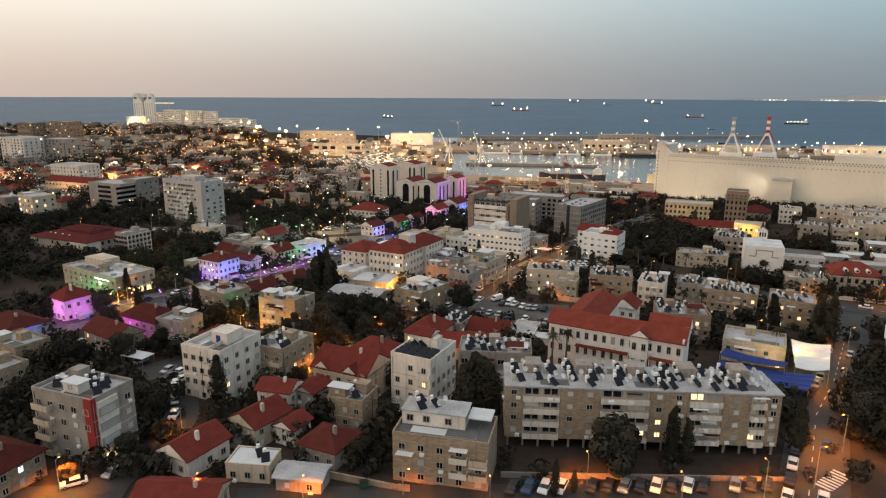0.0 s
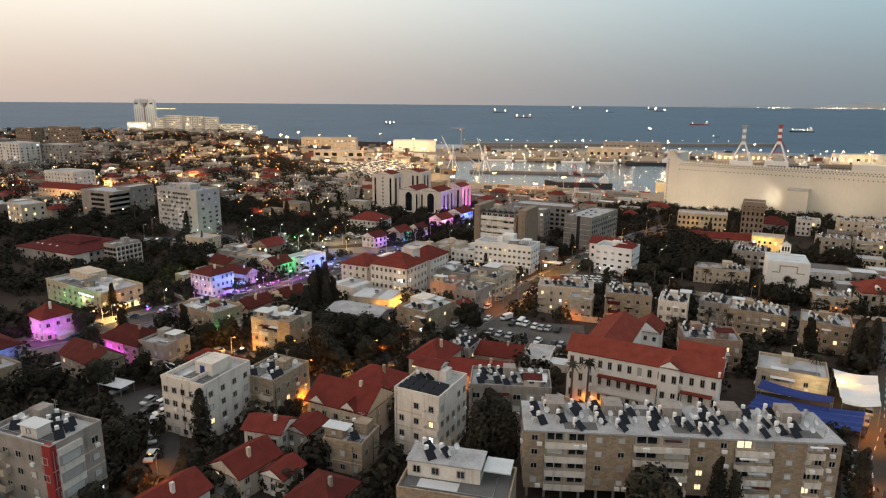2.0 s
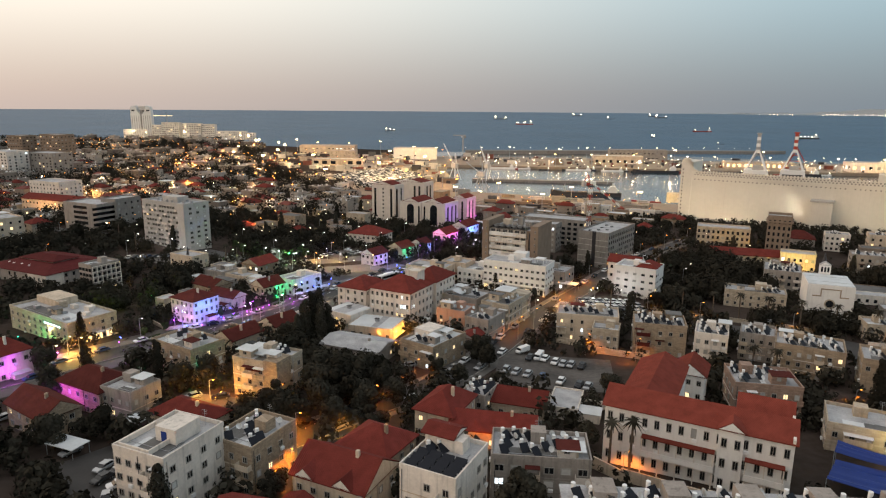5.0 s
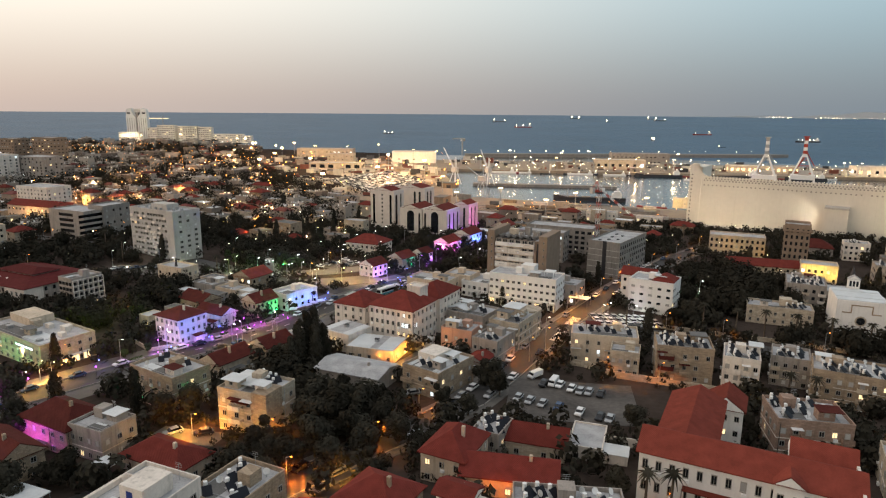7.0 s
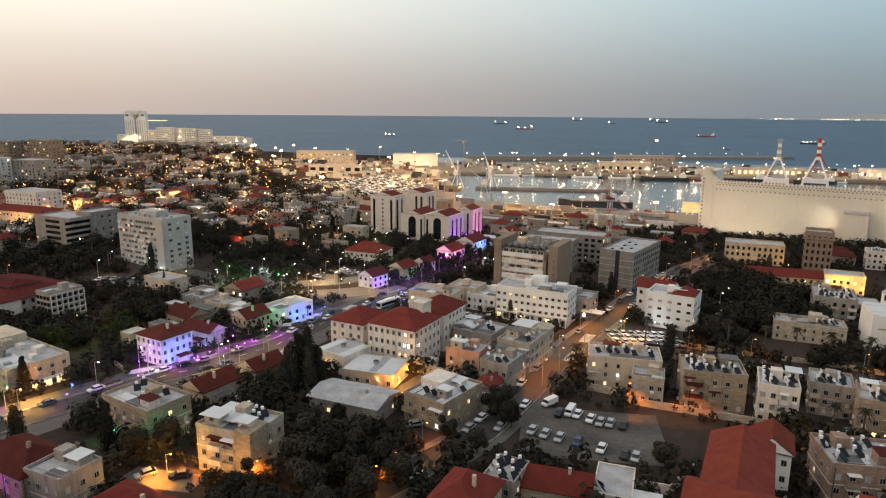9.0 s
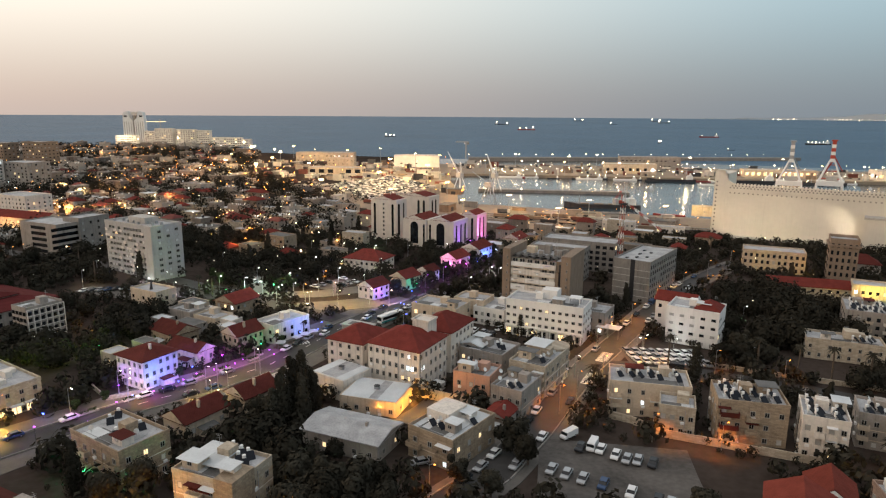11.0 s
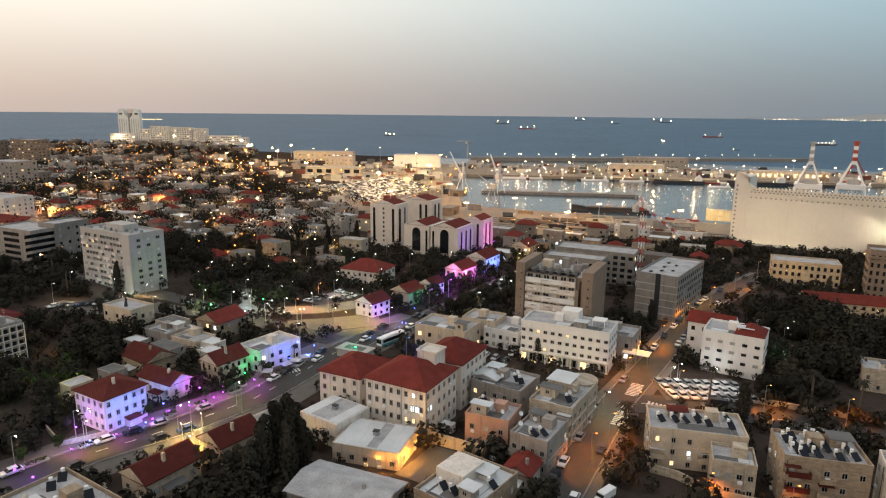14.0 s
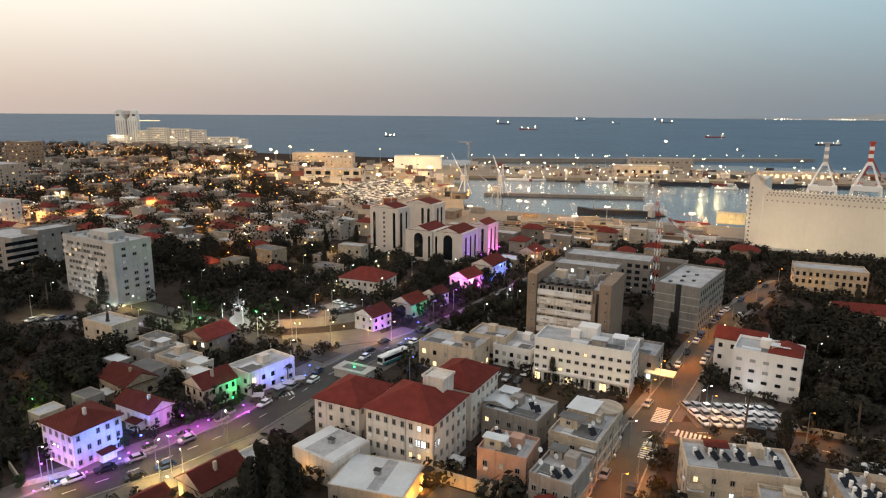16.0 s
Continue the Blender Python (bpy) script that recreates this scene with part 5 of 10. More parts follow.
add_tube(bm, (1.6, 8.4, 8.6), (1.6, 8.4, 9.4), 3.78, 3.78, 28)
part("curved_parapet", bm, stone_pale, CORNER)
for f in range(3):
    for k in range(4):
        a = radians(-30 + 40 * k)
        part("window", WIN["dark" if (f + k) % 3 else "shut"], None, CORNER, at=pose(1.6 + 3.7 * math.cos(a), 8.4 + 3.7 * math.sin(a), 1.0 + 2.7 * f, 0, 0, math.degrees(a) + 90) @ Matrix.Diagonal((1.1, 1, 1.4, 1)))
building("house", 14.0, 232.4, 5.5, 6.5, -30, 3.6, "low house with a dark red sheet roof", plaster_grey, "y", tile_red, 1.4, 1, (2, 2), **NEAR)
building("cafe_building", 0.5, 313.5, 18, 12, -28, 7.5, "cream corner building with a curved lit front", plaster_cream, floors=2, cols=(5, 3), lit=0.2)
building("house", 13.0, 322.0, 12, 10, -28, 7.5, "flat-roofed cream house near the crossing", plaster_cream, floors=2, cols=(4, 3), lit=0.1)


# civic offices --------------------------------------------------
def white_office():
    b = building("office_building", 37.6, 301.6, 27, 12.0, -27, 12.2, "white five-level office building with rows of small windows", terrace_white, "flat", floors=1, cols=(0, 0), deck=roof_grey, parapet=0.7)
    for f in range(3):
        for k in range(12):
            u = -12.6 + 25.2 * k / 11
            part("window", WIN["dark" if rng.random() < 0.9 else "lit"], None, b, at=pose(u, -6.0, 4.0 + f * 2.7) @ Matrix.Diagonal((1.2, 1, 1.0, 1)))
        for k in range(4):
            part("window", WIN["dark"], None, b, at=turned(1, 27, 12, -4.8 + 3.2 * k, 4.0 + f * 2.7, 1.2, 1.0))
    for k in range(9):
        u = -12.5 + 25 * k / 8
        part("shopfront", WIN["lit" if k % 3 == 0 else "dark"], None, b, at=pose(u, -6.0, 0.2) @ Matrix.Diagonal((2.4, 1, 2.5, 1)))
    part("stair_head", box(-3, 2.5, 1, 6, 12.3, 15.5), terrace_white, b)
    for k in range(11):
        u = -13.2 + 26.4 * k / 10
        part("pillar", box(u - 0.25, u + 0.25, -6.9, -6.4, -1, 3.3), terrace_white, b)
    part("arcade_roof", box(-13.5, 13.5, -7.0, -6.0, 3.3, 3.75), terrace_white, b)
    part("roof_frame", box(7, 11, -1, 3, 14.2, 14.4), white_enamel, b)
    for u, v in ((7.2, -0.8), (10.8, -0.8), (7.2, 2.8), (10.8, 2.8)):
        part("roof_post", box(u - 0.1, u + 0.1, v - 0.1, v + 0.1, 12.3, 14.2), white_enamel, b)


white_office()
building("house", 55.5, 307.5, 10, 12, -30, 7.4, "low grey house with a blue canopy", plaster_grey, floors=2, cols=(3, 3), lit=0.05)
building("house", 21.0, 317.0, 12, 14, -30, 6.0, "low white wing behind the offices", terrace_white, floors=2, cols=(5, 3), lit=0.0)

B = building("white_clinic", 86.2, 294.9, 16.5, 12.5, -33, 12.0, "white four-storey building with banded windows and red tiled corner", terrace_white, floors=4, cols=(5, 5), lit=0.02, shut=0.5, ww=1.4, wh=0.9)
part("tiled_cap", hip_bm(7.6, 9, 2.4, 0.3, None), [tile_red, terrace_white], B, at=pose(4.2, -1.2, 12.82))
building("house", 84.5, 307.5, 13, 8, -33, 11, "white rear wing with a red tiled roof", terrace_white, "x", rise=2.6, floors=3, cols=(4, 3), lit=0.0)


def panel_tower():
    b = building("apartment_tower", 40.5, 329.0, 25, 17.0, -28, 22.5, "eight-storey slab with white balcony bands between brown end towers", brown_render, "flat", floors=1, cols=(0, 0), parapet=0)
    rt = random.Random(44)
    part("front_wall", box(-10.2, 7.2, -8.9, -8.5, -1, 22.4), plaster_grey, b)
    for f in range(7):
        z = 1.2 + f * 3.05
        for x0, x1 in ((-10.2, -4.5), (-4.4, 1.3), (1.4, 7.1)):
            part("balcony_band", box(x0, x1, -9.7, -8.9, z, z + (2.05 if rt.random() < 0.45 else 1.55)), rt.choice([plaster_white, terrace_white, plaster_white]), b)
            for k in range(2):
                u = x0 + 1.45 + 2.8 * k
                part("window", WIN[rt.choice(["dark", "dark", "shut", "dark", "lit" if f < 2 else "dark"])], None, b, at=pose(u, -8.9, z + 1.3) @ Matrix.Diagonal((2.3, 1, 1.6, 1)))
            if rt.random() < 0.8:
                part("air_conditioner", AC_UNIT, None, b, at=pose(rt.uniform(x0 + 0.6, x1 - 0.6), -9.7, z + rt.uniform(0.2, 0.9)))
            if rt.random() < 0.5:
                part("drying_rack", box(-0.9, 0.9, -0.7, 0, 0, 0.06), steel, b, at=pose(rt.uniform(x0 + 1.2, x1 - 1.2), -9.7, z + 1.2))
        part("floor_slab", box(-10.2, 7.2, -9.75, -8.9, z - 0.32, z - 0.1), plaster_cream, b)
    for x0, x1, top in ((-13.4, -10.4, 26.0), (9.4, 13.0, 25.0)):
        part("end_tower", box(x0, x1, -10.2, 8.5, -1, top), brown_render, b)
        for f in range(8):
            part("slit_window", WIN["dark"], None, b, at=pose((x0 + x1) / 2 + 0.4, -10.2, 1.6 + 2.9 * f) @ Matrix.Diagonal((0.5, 1, 1.1, 1)))
    part("inset_pier", box(7.2, 8.3, -9.6, -8.5, -1, 18.5), brown_render, b)
    # a dark strip on the flat wall draws the shade of a recess
    part("dark_recess", box(8.3, 9.4, -8.7, -8.5, -1, 21.5), dark_metal, b)
    for k in range(6):
        u = -8.7 + 2.9 * k
        bm = bmesh.new()
        arc = [(1.42 * math.cos(a), 1.3 * math.sin(a)) for a in np.linspace(0, math.pi, 9)]
        lo = [bm.verts.new((u + px, -9.3, 22.5 + pz)) for px, pz in arc]
        hi = [bm.verts.new((u + px, -3.0, 22.5 + pz)) for px, pz in arc]
        for q in range(8):
            bm.faces.new((lo[q], lo[q + 1], hi[q + 1], hi[q]))
        bmesh.ops.solidify(bm, geom=bm.faces[:], thickness=0.18)
        part("roof_vault", bm, concrete, b)
        part("vault_back", box(u - 1.35, u + 1.35, -6.2, -6.0, 22.5, 23.6), dark_metal, b)
    for u, v, w_, d_, h_ in ((-6, 2, 3.5, 3, 2.6), (0, 3.5, 2.5, 2.5, 3.4), (5, 1, 3, 2.4, 2.2), (-1.5, -0.5, 1.6, 1.2, 1.6), (6.5, 5, 2, 2, 1.8)):
        part("roof_room", box(u - w_ / 2, u + w_ / 2, v - d_ / 2, v + d_ / 2, 22.6, 22.6 + h_), rt.choice([plaster_grey, concrete, plaster_cream]), b)
    bm = bmesh.new()
    for a, c in ((-1, -1), (1, -1), (1, 1), (-1, 1)):
        add_tube(bm, (5.8 + 1.3 * a, -5 + 1.3 * c, 22.6), (5.8, -5, 29.0), 0.07, 0.05, 5)
    part("aerial_mast", bm, steel, b)
    c = building("apartment_block", 89.6, 358.6, 35, 15.5, 53, 17.0, "bare weathered concrete apartment block with a blank end wall", concrete, "flat", floors=6, cols=(13, 0), lit=0.0, shut=0.0, ww=0.9, wh=1.9, deck=roof_grey)
    # the open stair slot is only its shade, as a dark strip on the wall
    part("stair_slot", box(-17.56, -17.2, -1.4, 0.5, 0, 17.9), dark_metal, c)
    for f in range(1, 6):
        for y0, y1 in ((-7.7, -1.4), (0.5, 7.7)):
            part("floor_band", box(-17.57, -17.4, y0, y1, 2.75 * f - 0.12, 2.75 * f + 0.12), concrete_pale, c)
    for u, v, k in ((-9, 1, 1.6), (-6.5, -2.5, 1.3), (-2, 2.2, 1.8), (3, -1, 1.4), (6, 3, 1.7), (-12.5, 4, 1.5)):
        part("roof_rubble", box(u - k / 2, u + k / 2, v - 0.5, v + 0.5, 17.12, 17.55), dark_metal, c)
    building("apartment_block", 73.0, 409.0, 37, 15, -27, 14.5, "unfinished concrete frame building", concrete, "flat", floors=5, cols=(11, 4), lit=0.02, shut=0.0, ww=2.0, wh=1.6)
    building("apartment_block", 58.0, 388.0, 26, 11, -27, 15.0, "weathered concrete flats with small windows", concrete, "flat", floors=5, cols=(8, 3), lit=0.04, shut=0.2)


panel_tower()

# blocks by the car park
B = building("police_building", 52.8, 242.0, 19.5, 11, -14, 8.6, "cream rendered building with a long flat roof of collectors", plaster_cream, floors=3, cols=(6, 3), lit=0.04, shut=0.05, ww=0.9)
roof_things(52.8, 243, 17, 6, -14, B.location.z + 8.7, 8, 2, 31)
B = building("house", 55.8, 230.0, 8.0, 7.5, -20, 7.0, "cream stone annex in warm street light", stone_pale, floors=2, cols=(4, 2), lit=0.0, shut=0.4, gap=0.0)
B = building("apartment_house", 71.3, 227.5, 15, 11, -15, 10.0, "stone apartment house with red balconies and collectors", stone, floors=3, cols=(5, 3), lit=0.08, shut=0.4)
for f in range(3):
    part("balcony", balcony_bm(4.0, 1.2), tile_brown if f else plaster_cream, B, at=pose(-4.8, -5.5, 0.9 + f * 3.1))
roof_things(71.3, 227.5, 14, 10, -15, B.location.z + 10.1, 14, 3, 32)
B = building("apartment_house", 84.2, 219.5, 9.0, 11, -25, 9.6, "white apartment house with a cluttered roof", plaster_white, floors=3, cols=(4, 3), lit=0.08)
roof_things(84.2, 219.5, 8.5, 10, -25, B.location.z + 9.7, 9, 3, 33)
B = building("apartment_house", 100.0, 223.5, 9.5, 10, -28, 8.0, "grey rendered apartment house with shutters", plaster_grey, floors=3, cols=(4, 3), lit=0.08)
roof_things(100, 223.5, 9, 9, -28, B.location.z + 8.1, 6, 3, 34)
B = building("apartment_house", 79.6, 181.2, 14.5, 11.5, -12, 9.0, "brick-toned apartment house with shuttered windows", brick_pink, floors=3, cols=(6, 4), lit=0.1, shut=0.4)
roof_things(78.6, 181.8, 13, 11, -16, B.location.z + 9.1, 9, 5, 35)
B = building("apartment_house", 107.5, 209.5, 17, 12, -29, 9.0, "long stone apartment house with a crowded roof", stone, floors=3, cols=(7, 4), lit=0.1, shut=0.35)
roof_things(107.5, 209.5, 16, 11, -29, B.location.z + 9.1, 14, 5, 36)
B = building("apartment_house", 121.5, 197.0, 13, 12, -29, 9.0, "stone apartment house with lit ground-floor shops", stone, floors=3, cols=(5, 4), lit=0.15, shut=0.35)
roof_things(121.5, 197.0, 12, 11, -29, B.location.z + 9.1, 5, 4, 37)


def arched_strip(b, u, z0, z1, w, side, bw, bd, mats=None):
    bm = bmesh.new()
    pts = [(-w / 2, z0), (w / 2, z0)] + [(w / 2 * math.cos(a), z1 - w / 2 + w / 2 * math.sin(a)) for a in np.linspace(0, math.pi, 9)]
    lo, hi = [bm.verts.new((x, -0.12, z)) for x, z in pts], [bm.verts.new((x, 0.02, z)) for x, z in pts]
    m = len(pts)
    for i in range(m):
        bm.faces.new((lo[i], lo[(i + 1) % m], hi[(i + 1) % m], hi[i]))
    bm.faces.new(lo)
    bmesh.ops.recalc_face_normals(bm, faces=bm.faces[:])
    return part("arched_window", bm, glass_dark, b, at=turned(side, bw, bd, u, 0))


# church and convent ---------------------------------------------
def church():
    b = building("church", 149.6, 271.0, 15.2, 17, -23, 12.5, "white blocky church front with a dark rose window and stepped relief", terrace_white, "flat", floors=1, cols=(0, 0), deck=roof_white, parapet=0)
    for k in range(4):
        part("roof_sheet", box(-7.4, 7.4, -8.2 + 4.1 * k, -4.3 + 4.1 * k, 12.62, 12.75 + 0.12 * (k % 2)), roof_white, b)
    bm = bmesh.new()
    add_tube(bm, (0, -8.75, 5.6), (0, -8.5, 5.6), 1.75, 1.75, 28)
    part("rose_frame", bm, stone_pale, b)
    bm = bmesh.new()
    add_tube(bm, (0, -8.8, 5.6), (0, -8.7, 5.6), 1.3, 1.3, 28)
    rose = part("rose_window", bm, glass_dark, b)
    for k in range(8):
        bm = bmesh.new()
        a = k * math.tau / 8
        add_tube(bm, (0, -8.83, 5.6), (1.25 * math.cos(a), -8.83, 5.6 + 1.25 * math.sin(a)), 0.03, 0.05, 5)
        part("rose_spoke", bm, dark_metal, rose)
    for x0, x1, z0, z1 in ((-5.8, -2.9, 7.6, 8.0), (2.9, 5.8, 7.6, 8.0), (-3.3, -2.9, 8.0, 10.3), (2.9, 3.3, 8.0, 10.3), (-3.3, 3.3, 10.3, 10.7)):
        part("relief_band", box(x0, x1, -8.62, -8.5, z0 + 0.5, z1 + 0.5), stone, b)
    part("belfry", box(-1.9, 1.9, 8.6, 10.2, 9.0, 16.2), terrace_white, b)
    part("belfry_gable", hip_bm(3.8, 1.6, 1.3, 0.1, "y"), [roof_grey, terrace_white], b, at=pose(0, 9.4, 16.204))
    for u in (-1.05, 0, 1.05):
        arched_strip(b, u, 13.6, 15.6, 0.7, 0, 3.8, -17.2)
    bm = bmesh.new()
    add_tube(bm, (0, 12.5, 8), (0, 12.5, 15.5), 1.2, 1.1, 8)
    add_tube(bm, (0, 12.5, 15.5), (0, 12.5, 20.5), 1.25, 0.05, 8)
    part("spire", bm, dark_metal, b)


church()
B = building("convent", 126.8, 279.3, 21.5, 9.5, -24, 6.0, "long cream two-storey convent with a roof hut", stone_pale, floors=2, cols=(8, 3), lit=0.0, shut=0.0, ww=0.9)
part("roof_hut", box(0, 4, -1, 3, 6.5, 9.0), stone_pale, B)
roof_things(131.5, 277.0, 8, 6, -26, B.location.z + 6.5, 5, 0, 41)
B = building("apartment_house", 151.0, 305.0, 14, 18, -28, 9.0, "grey apartment house with rows of collectors", plaster_grey, floors=3, cols=(5, 4), lit=0.05)
roof_things(151.0, 305, 13, 17, -28, B.location.z + 9.1, 16, 2, 42)
B = building("mansion", 169.8, 240.6, 17.6, 14, -19, 7.5, "stone mansion with a red mansard roof and white round dormers", stone_pale, "hip", tile_school, 4.2, 2, (7, 5), lit=0.04, shut=0.15, ww=1.1, wh=1.7)
for u in (-3.8, 0, 3.8):
    bm = bmesh.new()
    add_tube(bm, (u, -5.9, 9.3), (u, -3.5, 9.3), 0.8, 0.8, 14)
    part("dormer", bm, plaster_white, B)
    bm = bmesh.new()
    add_tube(bm, (u, -5.96, 9.3), (u, -5.85, 9.3), 0.45, 0.45, 12)
    part("dormer_window", bm, glass_dark, B)
part("cornice", box(-9.0, 9.0, -7.25, -7.0, 7.0, 7.4), plaster_white, B)
part("porch", box(-1.4, 1.4, -8.2, -7.0, -0.5, 3.2), stone, B)
B = building("house", 150.3, 239.0, 13.5, 9, -17, 5.8, "pale stone villa with a flat roof behind a gated fence", stone_pale, floors=2, cols=(5, 3), lit=0.0, shut=0.2)
roof_things(150.3, 239.0, 12, 8, -17, B.location.z + 5.9, 3, 2, 61)
# low sheds and flat houses between the church and the boulevard
for k, (x, y, w, d, h, a, wall, deck) in enumerate(((173.5, 283.5, 20, 6, 3.6, -20, plaster_white, roof_grey), (189.5, 282.0, 11, 8, 4.2, -20, plaster_grey, roof_white), (181.0, 296.0, 22, 12, 2.4, -22, brown_render, roof_dark), (201.0, 287.0, 10, 8, 3.8, -20, plaster_cream, roof_white), (196.0, 268.0, 14, 9, 4.0, -20, plaster_grey, roof_grey), (212.0, 279.0, 13, 9, 4.4, -22, plaster_white, roof_white), (175.0, 264.0, 15, 7, 3.4, -20, plaster_grey, roof_grey), (206.0, 305.0, 14, 8, 5.0, -24, plaster_cream, roof_grey), (222.0, 300.0, 12, 10, 6.0, -24, plaster_grey, roof_white), (236.0, 292.0, 12, 10, 6.4, -24, stone_pale, roof_grey), (166.5, 309.0, 9, 12, 4.6, -24, plaster_grey, roof_grey))):
    building("low_house", x, y, w, d, a, h, "low flat-roofed house with a pale sheet roof", wall, floors=1 if h < 5 else 2, cols=(max(3, int(w / 2.6)), 3), deck=deck, parapet=0.35, lit=0.03, shut=0.15)
for k, (x, y, w, d, h, wall) in enumerate(((207.0, 333.0, 15, 10, 9.0, plaster_grey), (222.0, 328.0, 12, 10, 8.4, stone_pale), (237.0, 333.0, 16, 10, 9.6, plaster_cream), (226.0, 388.0, 12, 9, 9.2, plaster_white), (252.0, 326.0, 13, 10, 8.0, stone_pale), (268.0, 334.0, 15, 11, 10.0, plaster_cream), (244.0, 352.0, 14, 10, 10.5, stone_pale), (262.0, 362.0, 16, 11, 9.0, plaster_white), (284.0, 350.0, 14, 11, 9.0, plaster_grey), (250.0, 382.0, 18, 11, 9.6, plaster_cream), (276.0, 388.0, 16, 11, 8.0, stone_pale), (300.0, 372.0, 15, 11, 9.0, plaster_cream))):
    B = building("corner_house" if k % 3 == 0 else "apartment_house", x, y, w, d, -26, h, "pale stone apartment house with small balconies and roof tanks", wall, floors=3, cols=(5, 3), lit=0.05, shut=0.3)
    roof_things(x, y, w - 1, d - 1, -26, B.location.z + h + 0.1, 5, 2, 70 + k)
building("house", 211.0, 399.0, 16, 12, -26, 5.4, "low hall under a dark red hipped roof", plaster_grey, "hip", tile_brown, 4.0, 1, (5, 3), lit=0.0)


def bulbs(name, spots, material, size, label):
    """Many distant lamps as one mass of small glowing bulbs."""
    vs, fs = [], []
    for x, y, z in spots:
        s = size * rng.uniform(0.5, 1.3) * (0.6 if y < 650 and size > 0.4 else 1)
        i = len(vs)
        vs += [(x + s, y, z), (x - s, y, z), (x, y + s, z), (x, y - s, z), (x, y, z + s), (x, y, z - s)]
        fs += [(i, i + 2, i + 4), (i + 2, i + 1, i + 4), (i + 1, i + 3, i + 4), (i + 3, i, i + 4), (i + 2, i, i + 5), (i + 1, i + 2, i + 5), (i + 3, i + 1, i + 5), (i, i + 3, i + 5)]
    me = bpy.data.meshes.new(name)
    me.from_pydata(vs, [], fs)
    me.materials.append(material)
    tagged(new(name, me), label, "lamps", kind="stuff")


# near the silo --------------------------------------------------
B = building("stone_office", 169.0, 403.0, 28, 13, -24, 10.4, "old stone office in warm street light", stone_pale, floors=3, cols=(11, 4), lit=0.05, shut=0.1, gap=0.0, ww=1.2, wh=1.7, balconies=2)
B = building("tower_house", 187.0, 377.0, 11.5, 13, -28, 20.5, "dark stone tower house with a crenellated cornice", brown_render, floors=6, cols=(5, 5), lit=0.0, shut=0.0, parapet=1.4, gap=0.0, ww=1.0, wh=1.9)
part("cornice", parapet_bm(13, 14.5, 1.0, 0.9), brown_render, B, at=pose(0, 0, 18.0))
building("depot", 157.0, 352.0, 31, 9, -18, 5.4, "low depot under a long red tiled roof", stone_pale, "x", rise=2.8, floors=2, cols=(10, 3), lit=0.02)
building("bank_house", 178.0, 341.0, 15, 10, -28, 8.0, "pale house with a bright yellow-lit arcade", plaster_cream, floors=2, cols=(6, 3), lit=0.55)


